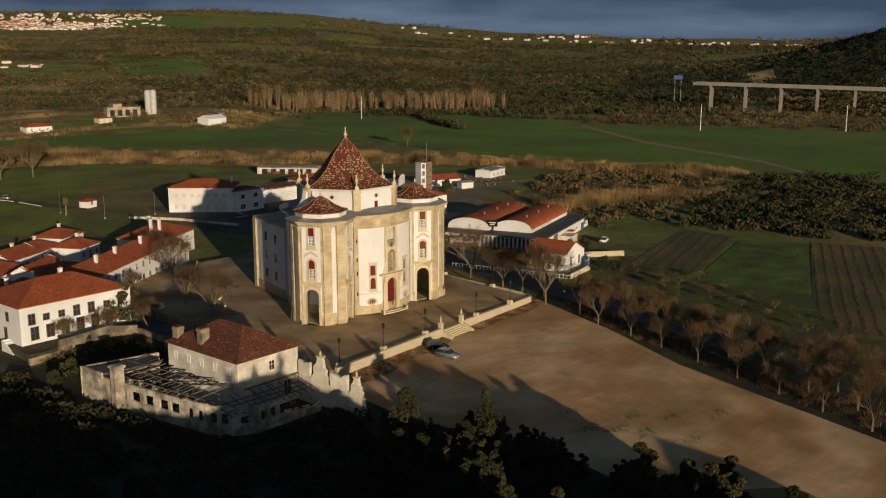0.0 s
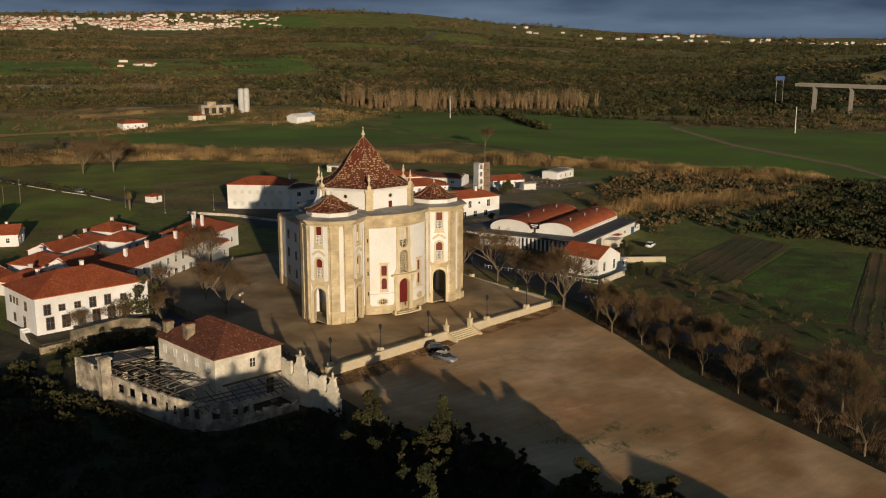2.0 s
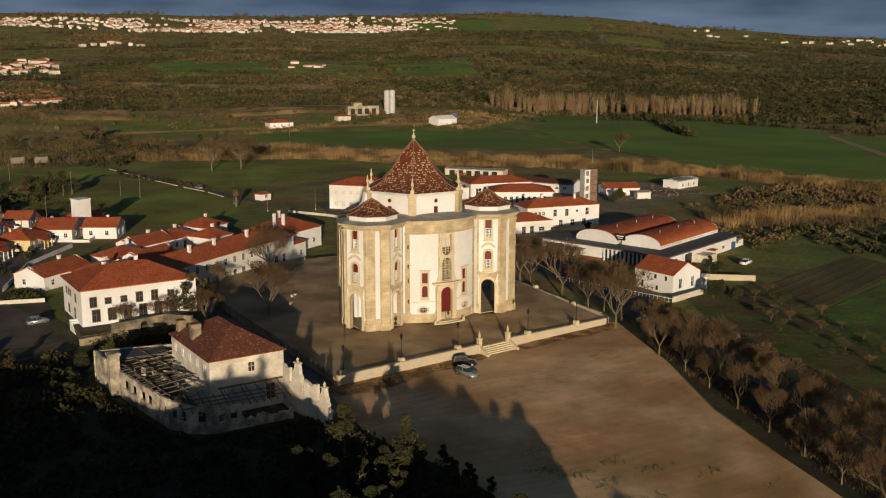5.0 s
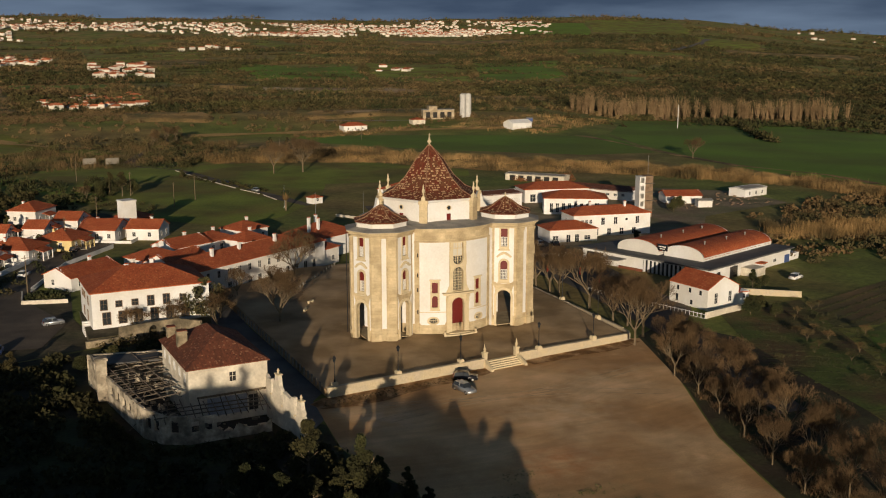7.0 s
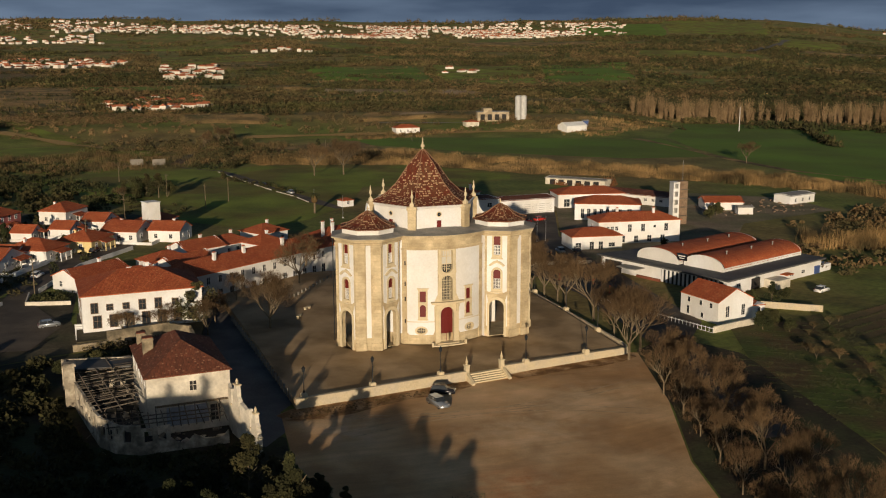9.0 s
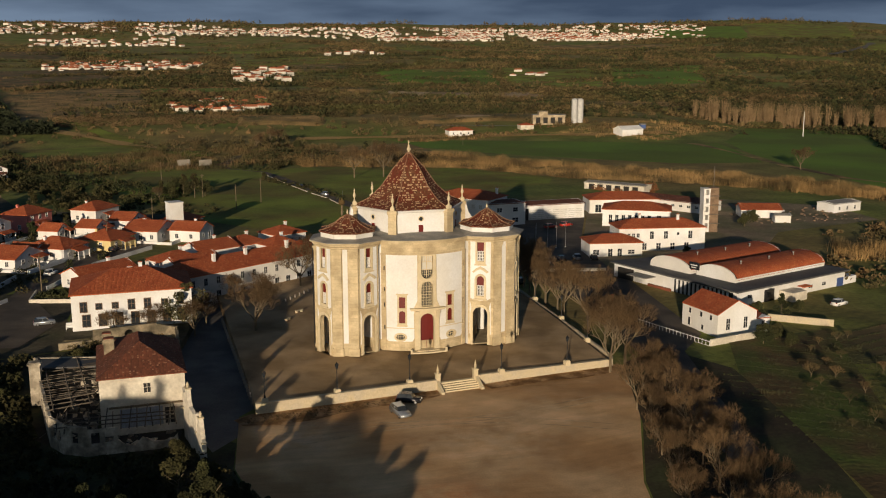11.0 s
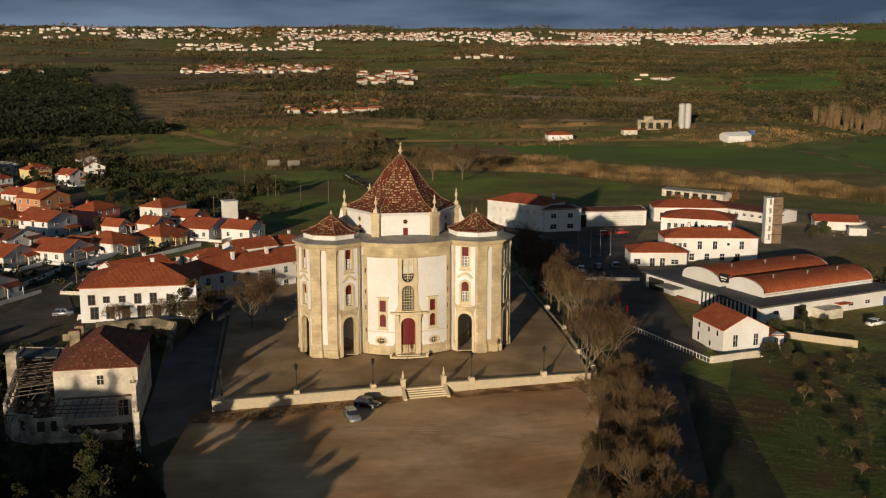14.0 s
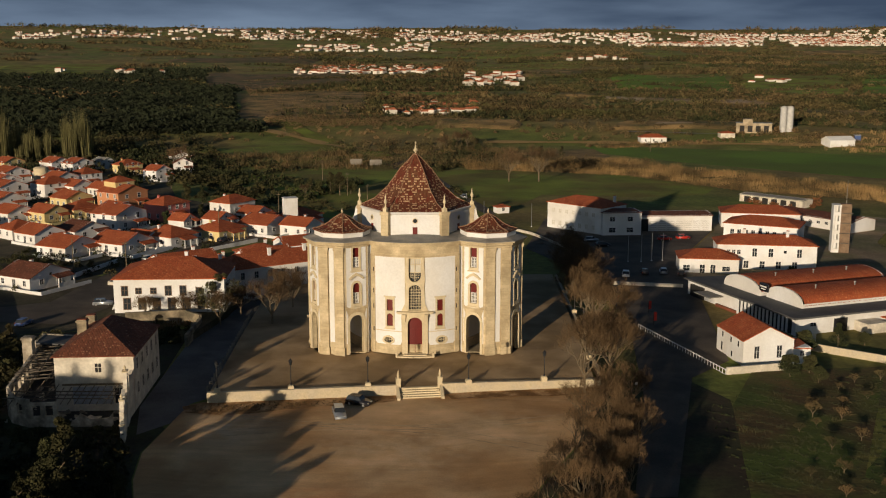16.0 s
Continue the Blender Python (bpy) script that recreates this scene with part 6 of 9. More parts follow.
# ---- village ----
def cottage(x, y, rot, w, d, h, label, roof="hip", porch=True, **more):
    """A village house with a tiled porch on two posts before its door."""
    more["rise"] = more.get("rise", 2.0) * 1.1
    if roof == "gable" or int(x * 3 + y) % 3:
        # ridge across the street, the gable end with its own windows
        side = [(-w * 0.22, 1.0, 1.1, 1.2), (w * 0.2, 0.1, 1.1, 2.1)] + ([(-w * 0.22, 3.5, 1.1, 1.2), (w * 0.2, 3.3, 1.2, 1.6)] if h > 4.5 else [(0, 2.75, 0.7, 0.6)])
        more["right"], more["left"] = side, []
        o = house(x, y, rot - 50, d * 1.08, w * 1.0, h * 0.9, label, roof="gable", **more)
        e = d * 0.54
        tiles, wall = more.get("tiles") or TILE_ORANGE, more.get("wall") or STUCCO
        part("porch_roof", roof_faces([[(e + 2.2, w * 0.02, 2.2), (e + 2.2, w * 0.46, 2.2), (e + 0.05, w * 0.46, 2.8), (e + 0.05, w * 0.02, 2.8)]]), tiles, o)
        for v in (0.05, 0.43):
            part("porch_post", boxes((e + 1.85, e + 2.1, w * v - 0.13, w * v + 0.13, -0.6, 2.2)), wall, o)
        part("porch_wall", boxes((e + 1.9, e + 2.05, w * 0.05, w * 0.43, -0.6, 0.75)), wall, o)
        part("garden_wall", boxes((e + 5.0, e + 5.2, -w * 0.62, w * 0.62, -0.7, 0.7), (-e, e + 5.0, -w * 0.62, -w * 0.62 + 0.18, -0.7, 0.6)), wall, o)
        return o
    o = house(x, y, rot + 36, w * 1.05, d * 1.05, h * 0.92, label, roof=roof, **more)
    if more.get("front") and porch:
        f = -d * 1.05 / 2
        tiles, wall = more.get("tiles") or TILE_ORANGE, more.get("wall") or STUCCO
        part("porch_roof", roof_faces([[(-2.6, f - 2.6, 2.35), (2.6, f - 2.6, 2.35), (2.6, f - 0.05, 3.0), (-2.6, f - 0.05, 3.0)]]), tiles, o)
        part("porch_beam", boxes((-2.5, 2.5, f - 2.5, f - 2.25, 2.1, 2.33)), wall, o)
        for u in (-2.35, 0.0, 2.35):
            part("porch_post", boxes((u - 0.14, u + 0.14, f - 2.5, f - 2.25, -0.6, 2.1)), wall, o)
        part("porch_floor", boxes((-2.7, 2.7, f - 2.7, f - 0.02, -0.7, 0.0)), LEAD, o)
    return o


cottage(-72.7, 103.8, 22, 10, 12, 3.6, "white bungalow with gabled porch and orange tiles", roof="hip", rise=2.2, z=-1.6, front=[(-3.0, 1.0), (0.1, 0.2, 1.0, 2.1), (3.0, 1.0)], right=[(-3.0, 1.0), (2.4, 1.0)], left=[(-3.0, 1.0), (2.4, 1.0)], chimneys=((-2.0, 1.8, 2.2),), group="village houses")
cottage(-60.3, 114.5, 22, 11, 10, 3.4, "pale yellow bungalow with orange hipped roof", roof="hip", rise=2.2, z=-1.6, front=[(-3.3, 1.0), (0.1, 0.2, 1.0, 2.1), (3.3, 1.0)], right=[(-2.5, 1.0), (2.0, 1.0)], left=[(-2.5, 1.0), (2.0, 1.0)], chimneys=((-2.2, 1.5, 2.2),), wall=YELLOW_WALL, trim=STUCCO, group="village houses")
cottage(-85.5, 151.4, 22, 11, 9, 6.0, "pink two-storey house with orange roof", roof="hip", rise=2.1, z=-1.6, front=[(-3.3, 1.0), (0.1, 0.2, 1.0, 2.1), (3.3, 1.0), (-3.3, 3.7), (0.1, 3.6, 1.0, 1.6), (3.3, 3.7)], right=[(-2.2, 1.0), (1.8, 1.0), (-2.2, 3.7), (1.8, 3.7)], left=[(-2.2, 1.0), (1.8, 1.0)], chimneys=((-2.2, 1.3, 2.2),), wall=PINK_WALL, trim=STUCCO, group="village houses")
cottage(-95.9, 133.0, 22, 13, 10, 5.8, "large white two-storey house with orange gable roof", roof="gable", rise=2.2, z=-1.6, front=[(-3.9, 1.0), (0.1, 0.2, 1.0, 2.1), (3.9, 1.0), (-3.9, 3.7), (0.1, 3.6, 1.0, 1.6), (3.9, 3.7)], right=[(-2.5, 1.0), (2.0, 1.0), (-2.5, 3.7), (2.0, 3.7)], left=[(-2.5, 1.0), (2.0, 1.0)], chimneys=((-2.6, 1.5, 2.2),), group="village houses")
cottage(-83.3, 94.2, 22, 12, 11, 3.4, "white bungalow with deep orange roof", roof="hip", rise=2.3, z=-1.6, front=[(-3.6, 1.0), (0.1, 0.2, 1.0, 2.1), (3.6, 1.0)], right=[(-2.8, 1.0), (2.2, 1.0)], left=[(-2.8, 1.0), (2.2, 1.0)], chimneys=((-2.4, 1.6, 2.2),), group="village houses")
cottage(-96.5, 89.1, 22, 12, 10, 3.4, "white bungalow with shaded veranda", roof="hip", rise=2.2, z=-1.6, front=[(-3.6, 1.0), (0.1, 0.2, 1.0, 2.1), (3.6, 1.0)], right=[(-2.5, 1.0), (2.0, 1.0)], left=[(-2.5, 1.0), (2.0, 1.0)], chimneys=((-2.4, 1.5, 2.2),), group="village houses")
cottage(-91.1, 51.1, 22, 12, 10, 3.4, "white house with dark tiled veranda roof", roof="gable", rise=2.2, z=-1.6, front=[(-3.6, 1.0), (0.1, 0.2, 1.0, 2.1), (3.6, 1.0)], right=[(-2.5, 1.0), (2.0, 1.0)], left=[(-2.5, 1.0), (2.0, 1.0)], chimneys=((-2.4, 1.5, 2.2),), tiles=TILE_BROWN, group="village houses")
cottage(-109.2, 181.2, 15, 13, 11, 6.2, "orange two-storey villa with balconies", roof="hip", rise=2.3, z=-1.6, front=[(-3.9, 1.0), (0.1, 0.2, 1.0, 2.1), (3.9, 1.0), (-3.9, 3.7), (0.1, 3.6, 1.0, 1.6), (3.9, 3.7)], right=[(-2.8, 1.0), (2.2, 1.0), (-2.8, 3.7), (2.2, 3.7)], left=[(-2.8, 1.0), (2.2, 1.0)], chimneys=((-2.6, 1.6, 2.2),), wall=ORANGE_WALL, trim=STUCCO, group="village houses")
cottage(-115.9, 155.6, 15, 10, 9, 3.6, "yellow bungalow with orange roof", roof="hip", rise=2.1, z=-1.6, front=[(-3.0, 1.0), (0.1, 0.2, 1.0, 2.1), (3.0, 1.0)], right=[(-2.2, 1.0), (1.8, 1.0)], left=[(-2.2, 1.0), (1.8, 1.0)], chimneys=((-2.0, 1.3, 2.2),), wall=YELLOW_WALL, trim=STUCCO, group="village houses")
cottage(-101.8, 115.7, 15, 12, 9, 3.2, "white house with long sloping gable", roof="gable", rise=2.1, z=-1.6, front=[(-3.6, 1.0), (0.1, 0.2, 1.0, 2.1), (3.6, 1.0)], right=[(-2.2, 1.0), (1.8, 1.0)], left=[(-2.2, 1.0), (1.8, 1.0)], chimneys=((-2.4, 1.3, 2.2),), tiles=TILE_BROWN, group="village houses")
cottage(-142.6, 241.5, 15, 9, 9, 6.0, "white two-storey house with balcony", roof="hip", rise=2.1, z=-1.6, front=[(-2.7, 1.0), (0.1, 0.2, 1.0, 2.1), (2.7, 1.0), (-2.7, 3.7), (0.1, 3.6, 1.0, 1.6), (2.7, 3.7)], right=[(-2.2, 1.0), (1.8, 1.0), (-2.2, 3.7), (1.8, 3.7)], left=[(-2.2, 1.0), (1.8, 1.0)], chimneys=((-1.8, 1.3, 2.2),), group="village houses")
cottage(-145.9, 211.8, 15, 12, 10, 5.5, "white two-storey house in the village row", roof="hip", rise=2.2, z=-1.6, front=[(-3.6, 1.0), (0.1, 0.2, 1.0, 2.1), (3.6, 1.0), (-3.6, 3.7), (0.1, 3.6, 1.0, 1.6), (3.6, 3.7)], right=[(-2.5, 1.0), (2.0, 1.0), (-2.5, 3.7), (2.0, 3.7)], left=[(-2.5, 1.0), (2.0, 1.0)], chimneys=((-2.4, 1.5, 2.2),), group="village houses")
cottage(-137.1, 213.5, 15, 9, 8, 4.2, "small white house with orange hipped roof", roof="hip", rise=2.1, z=-1.6, front=[(-2.7, 1.0), (0.1, 0.2, 1.0, 2.1), (2.7, 1.0)], right=[(-2.0, 1.0), (1.6, 1.0)], left=[(-2.0, 1.0), (1.6, 1.0)], chimneys=((-1.8, 1.2, 2.2),), group="village houses")
cottage(-138.0, 285.0, 15, 10, 8, 5.0, "pale yellow house at the village edge", roof="hip", rise=2.1, z=-1.6, front=[(-3.0, 1.0), (0.1, 0.2, 1.0, 2.1), (3.0, 1.0), (-3.0, 3.7), (0.1, 3.6, 1.0, 1.6), (3.0, 3.7)], right=[(-2.0, 1.0), (1.6, 1.0), (-2.0, 3.7), (1.6, 3.7)], left=[(-2.0, 1.0), (1.6, 1.0)], chimneys=((-2.0, 1.2, 2.2),), wall=YELLOW_WALL, trim=STUCCO, group="village houses")
cottage(-164.5, 295.4, 15, 12, 8, 4.8, "white house with long orange roof", roof="gable", rise=2.1, z=-1.6, front=[(-3.6, 1.0), (0.1, 0.2, 1.0, 2.1), (3.6, 1.0), (-3.6, 3.7), (0.1, 3.6, 1.0, 1.6), (3.6, 3.7)], right=[(-2.0, 1.0), (1.6, 1.0), (-2.0, 3.7), (1.6, 3.7)], left=[(-2.0, 1.0), (1.6, 1.0)], chimneys=((-2.4, 1.2, 2.2),), group="village houses")
cottage(-115.2, 297.0, -25, 9, 7, 4.6, "bluish white house at the meadow edge", roof="gable", rise=2.0, z=-1.6, front=[(-2.7, 1.0), (0.1, 0.2, 1.0, 2.1), (2.7, 1.0), (-2.7, 3.7), (0.1, 3.6, 1.0, 1.6), (2.7, 3.7)], right=[(-1.8, 1.0), (1.4, 1.0), (-1.8, 3.7), (1.4, 3.7)], left=[(-1.8, 1.0), (1.4, 1.0)], chimneys=((-1.8, 1.1, 2.2),), tiles=TILE_BROWN, group="village houses")
cottage(-127.9, 343.8, -10, 10, 6, 3.4, "white house with steep dark roof", roof="gable", rise=1.9, z=-1.6, front=[(-3.0, 1.0), (0.1, 0.2, 1.0, 2.1), (3.0, 1.0)], right=[(-1.5, 1.0), (1.2, 1.0)], left=[(-1.5, 1.0), (1.2, 1.0)], chimneys=((-2.0, 0.9, 2.2),), tiles=TILE_BROWN, group="village houses")
cottage(-66.2, 164.7, 22, 12, 9, 4.6, "white house with tall chimneys and orange roof", roof="hip", rise=2.1, z=-1.6, front=[(-3.6, 1.0), (0.1, 0.2, 1.0, 2.1), (3.6, 1.0)], right=[(-2.2, 1.0), (1.8, 1.0)], left=[(-2.2, 1.0), (1.8, 1.0)], chimneys=((-2.4, 1.3, 2.2),), group="village houses")
cottage(-48.5, 124.2, 22, 12, 10, 3.8, "white house with open gabled porch", roof="gable", rise=2.2, z=-1.6, front=[(-3.6, 1.0), (0.1, 0.2, 1.0, 2.1), (3.6, 1.0)], right=[(-2.5, 1.0), (2.0, 1.0)], left=[(-2.5, 1.0), (2.0, 1.0)], chimneys=((-2.4, 1.5, 2.2),), group="village houses")
cottage(-39.3, 139.8, 22, 10, 9, 3.6, "white bungalow with tiled porch", roof="hip", rise=2.1, z=-1.6, front=[(-3.0, 1.0), (0.1, 0.2, 1.0, 2.1), (3.0, 1.0)], right=[(-2.2, 1.0), (1.8, 1.0)], left=[(-2.2, 1.0), (1.8, 1.0)], chimneys=((-2.0, 1.3, 2.2),), group="village houses")
cottage(-123.7, 147.0, 15, 9, 9, 3.8, "yellow house among the village roofs", roof="hip", rise=2.1, z=-1.6, front=[(-2.7, 1.0), (0.1, 0.2, 1.0, 2.1), (2.7, 1.0)], right=[(-2.2, 1.0), (1.8, 1.0)], left=[(-2.2, 1.0), (1.8, 1.0)], chimneys=((-1.8, 1.3, 2.2),), wall=YELLOW_WALL, trim=STUCCO, group="village houses")
cottage(-111.2, 107.5, 15, 10, 9, 3.6, "white house among the village roofs", roof="hip", rise=2.1, z=-1.6, front=[(-3.0, 1.0), (0.1, 0.2, 1.0, 2.1), (3.0, 1.0)], right=[(-2.2, 1.0), (1.8, 1.0)], left=[(-2.2, 1.0), (1.8, 1.0)], chimneys=((-2.0, 1.3, 2.2),), group="village houses")
cottage(-164.7, 259.6, 15, 10, 9, 4.2, "white house near the round tower", roof="hip", rise=2.1, z=-1.6, front=[(-3.0, 1.0), (0.1, 0.2, 1.0, 2.1), (3.0, 1.0), (-3.0, 3.7), (0.1, 3.6, 1.0, 1.6), (3.0, 3.7)], right=[(-2.2, 1.0), (1.8, 1.0), (-2.2, 3.7), (1.8, 3.7)], left=[(-2.2, 1.0), (1.8, 1.0)], chimneys=((-2.0, 1.3, 2.2),), group="village houses")
cottage(-158.4, 314.3, 10, 12, 8, 3.0, "low white shed at the village edge", roof="gable", rise=2.1, z=-1.6, front=[], right=[], left=[], chimneys=(), tiles=LEAD, group="village houses")
cottage(-79.6, 101.9, 22, 7, 7, 2.8, "small white outbuilding with orange roof", roof="hip", rise=2.0, z=-1.6, front=[], right=[], left=[], chimneys=(), group="village houses")
cottage(-76.2, 134.2, 22, 6, 6, 2.8, "low white garage with orange roof", roof="hip", rise=1.9, z=-1.6, front=[], right=[], left=[], chimneys=(), group="village houses")
cottage(-125.4, 209.7, 15, 8, 8, 3.6, "small white village house", roof="hip", rise=2.1, z=-1.6, front=[(-2.4, 1.0), (0.1, 0.2, 1.0, 2.1), (2.4, 1.0)], right=[(-2.0, 1.0), (1.6, 1.0)], left=[(-2.0, 1.0), (1.6, 1.0)], chimneys=((-1.6, 1.2, 2.2),), group="village houses")
cottage(-65.4, 136.7, 22, 8, 6, 3.0, "low white annexe with orange roof", roof="hip", rise=1.9, z=-1.6, front=[], right=[], left=[], chimneys=(), group="village houses")
cottage(-55.6, 147.7, 22, 9, 7, 3.2, "low white house with orange roof", roof="hip", rise=2.0, z=-1.6, front=[], right=[], left=[], chimneys=(), group="village houses")

for x, y, r, w, d, h, lab, wl in ((-159.8, 201.6, 15, 12, 10, 5.6, "white two-storey house at the village corner", None), (-134.8, 146.6, 15, 10, 9, 3.8, "white bungalow with broad eaves", None), (-180.3, 256.1, 15, 12, 10, 5.0, "white house beside the round tower", None), (-177.4, 301.9, 15, 11, 9, 4.6, "white house at the top of the village", None), (-120.9, 116.5, 15, 9, 9, 3.4, "small white house behind a garden wall", None), (-150.0, 232.0, 15, 11, 9, 5.4, "white house with a deep balcony", None), (-199.0, 300.0, 15, 11, 9, 4.8, "pale house on the village rim", YELLOW_WALL), (-103.2, 154.5, 15, 10, 8, 3.6, "white bungalow with a tiled porch", None), (-127.6, 180.5, 15, 11, 9, 4.0, "cream house with a low hipped roof", YELLOW_WALL), (-172.0, 226.0, 15, 11, 10, 5.0, "white house with a long porch", None), (-150.0, 176.0, 15, 11, 9, 4.2, "white house among the gardens", None), (-147.0, 120.0, 15, 11, 9, 3.6, "white bungalow on the village street", None), (-118.0, 262.0, 15, 9, 8, 5.0, "white house below the dark wood", None)):
    cottage(x, y, r, w, d, h, lab, roof="hip" if w != 11 else "gable", rise=2.1, z=-1.6, wall=wl, trim=STUCCO, front=[(-w * 0.3, 1.0), (0.1, 0.2, 1.0, 2.1), (w * 0.3, 1.0)] + ([(-w * 0.3, 3.4), (w * 0.3, 3.4)] if h > 4.5 else []), left=[(-2.2, 1.0), (1.8, 1.0)], right=[(-2.2, 1.0)], chimneys=((-2.0, 1.3, 2.2),), group="village houses")
house(-110.8, 183.4, 51, 8, 7, 9.0, "yellow top storey of the orange villa", rise=1.8, z=-1.6, wall=YELLOW_WALL, trim=STUCCO, front=[(-2, 7.0), (1.5, 7.0)])
tank = thing("water_tower", "plain white square water tower", "water tower", pose(-41.3, 129.5, -1.8, 0, 0, 20))
part("shaft", boxes((-2.0, 2.0, -2.0, 2.0, -0.3, 10.0)), STUCCO, tank)
part("slab", boxes((-2.2, 2.2, -2.2, 2.2, 10.0, 10.2)), STUCCO, tank)
house(-36.8, 120.8, -28, 9.5, 9, 3.4, "white bungalow before the water tower", roof="gable", rise=2.2, z=-1.7, right=[(-2, 1.0), (2, 0.2, 1.0, 2.1)], front=[(-2.5, 1.0), (2, 1.0)], chimneys=((1, 1, 2.4),), group="village houses")
rt_ = thing("round_tower", "old round stone windmill tower", "tower", pose(-163.1, 246.1, -1.6))
part("shaft", revolve(bmesh.new(), [(3.6, -0.4), (3.0, 6.5), (3.1, 6.7), (2.2, 7.2)], 20), STONE_PALE, rt_)
# doorway is a near-black box painting the shade inside
part("doorway", boxes((-0.5, 0.5, -3.7, -3.2, 0, 2.0)), INTERIOR_SHADE, rt_)
sw = tagged(new("street_wall"), "low white garden walls along the village street", "wall", kind="structure")
for p, q in (((-87.0, 49.0), (-79.5, 77.0)), ((-77.5, 82.0), (-67.5, 101.0)), ((-66.5, 103.0), (-50.5, 131.0)), ((-71.0, 62.0), (-62.0, 88.0)), ((-62.0, 88.0), (-48.0, 108.0)), ((-84.0, 12.0), (-98.0, 40.0))):
    wall_run("wall_stretch", p, q, -2.0, -0.7, [], STUCCO, sw, 0.25)
# street lamps and telegraph poles
mast = thing("utility_pole", "tall wooden utility pole with a short crossarm", "pole", group="utility poles")
part("shaft", limb(bmesh.new(), (0, 0, -0.3), (0, 0, 9.0), 0.14, 0.09, 7), BARK, mast)
part("crossarm", boxes((-0.8, 0.8, -0.06, 0.06, 8.3, 8.45)), BARK, mast)
mast.matrix_world = pose(-72, 60, -1.8)
for x, y in ((-86, 63), (-60, 112), (-48, 150), (-20, 175), (-30, 210), (-45, 260), (-10, 190), (60, 330), (130, 400)):
    copy_thing(mast, pose(x, y, -1.8, 0, 0, x * 7 % 180))

# ---- trees ----
def grow(rnd, limbs, twigs, a, way, length, r, depth, spread, gravity):
    """Branches outwards from a; thick limbs and fine twigs are kept apart."""
    b = a + way * length
    (limbs if r > 0.03 else twigs).append((a, b, r, r * 0.68))
    if depth == 0:
        return
    for k in range(rnd.choice((2, 3, 3)) if depth > 1 else rnd.choice((3, 4))):
        d = Vector((rnd.uniform(-1, 1), rnd.uniform(-1, 1), rnd.uniform(-0.5, 1)))
        w = (way + d * spread + Vector((0, 0, gravity))).normalized()
        start = a.lerp(b, rnd.uniform(0.55, 1.0)) if k else b
        grow(rnd, limbs, twigs, start, w, length * rnd.uniform(0.68, 0.9), r * 0.62, depth - 1, spread, gravity)


def bars(bm_list, segments, sides):
    """Many tapered bars as one mesh, quickly."""
    verts, faces = [], []
    for a, b, ra, rb in segments:
        q = (b - a).to_track_quat("Z", "Y")
        o = len(verts)
        if sides == 2:
            d = q @ Vector((math.cos(o), math.sin(o), 0))
            verts += [a - d * ra, a + d * ra, b + d * rb, b - d * rb]
            faces.append((o, o + 1, o + 2, o + 3))
            continue
        for p, r in ((a, ra), (b, rb)):
            for k in range(sides):
                t = 2 * math.pi * k / sides
                verts.append(p + q @ Vector((math.cos(t) * r, math.sin(t) * r, 0)))
        for k in range(sides):
            j = (k + 1) % sides
            faces.append((o + k, o + j, o + sides + j, o + sides + k))
    me = bpy.data.meshes.new("branches")
    me.from_pydata(verts, [], faces)
    return me


def leaf_cards(name, centres, radii, per, size, material, seed, parent=None, label="", category="", kind=""):
    """Crowns made of many small tilted leaf sprays in a ragged shell."""
    rng = np.random.default_rng(seed)
    n = len(centres) * per
    c = np.repeat(np.asarray(centres, float), per, 0)
    r = np.repeat(np.asarray(radii, float), per, 0)
    d = rng.normal(size=(n, 3))
    d /= np.linalg.norm(d, axis=1, keepdims=True)
    p = c + d * r * rng.uniform(0.55, 1.08, (n, 1))
    a = rng.normal(size=(n, 3)) + d * 0.3
    a /= np.linalg.norm(a, axis=1, keepdims=True)
    b = np.cross(a, rng.normal(size=(n, 3)))
    b /= np.linalg.norm(b, axis=1, keepdims=True)
    s = size * rng.uniform(0.5, 1.3, (n, 1))
    vv = np.stack([p - a * s, p + b * s * 0.5, p + a * s, p - b * s * 0.5], 1)
    me = bpy.data.meshes.new(name)
    me.vertices.add(4 * n)
    me.vertices.foreach_set("co", vv.reshape(-1))
    me.loops.add(4 * n)
    me.loops.foreach_set("vertex_index", np.arange(4 * n, dtype=np.int32))
    me.polygons.add(n)
    me.polygons.foreach_set("loop_start", (np.arange(n) * 4).astype(np.int32))
    me.update(calc_edges=True)
    me.materials.append(material)
    ob = new(name, me)
    if parent is not None:
        ob.parent = parent
        return tagged(ob, label)
    return tagged(ob, label, category, kind=kind)


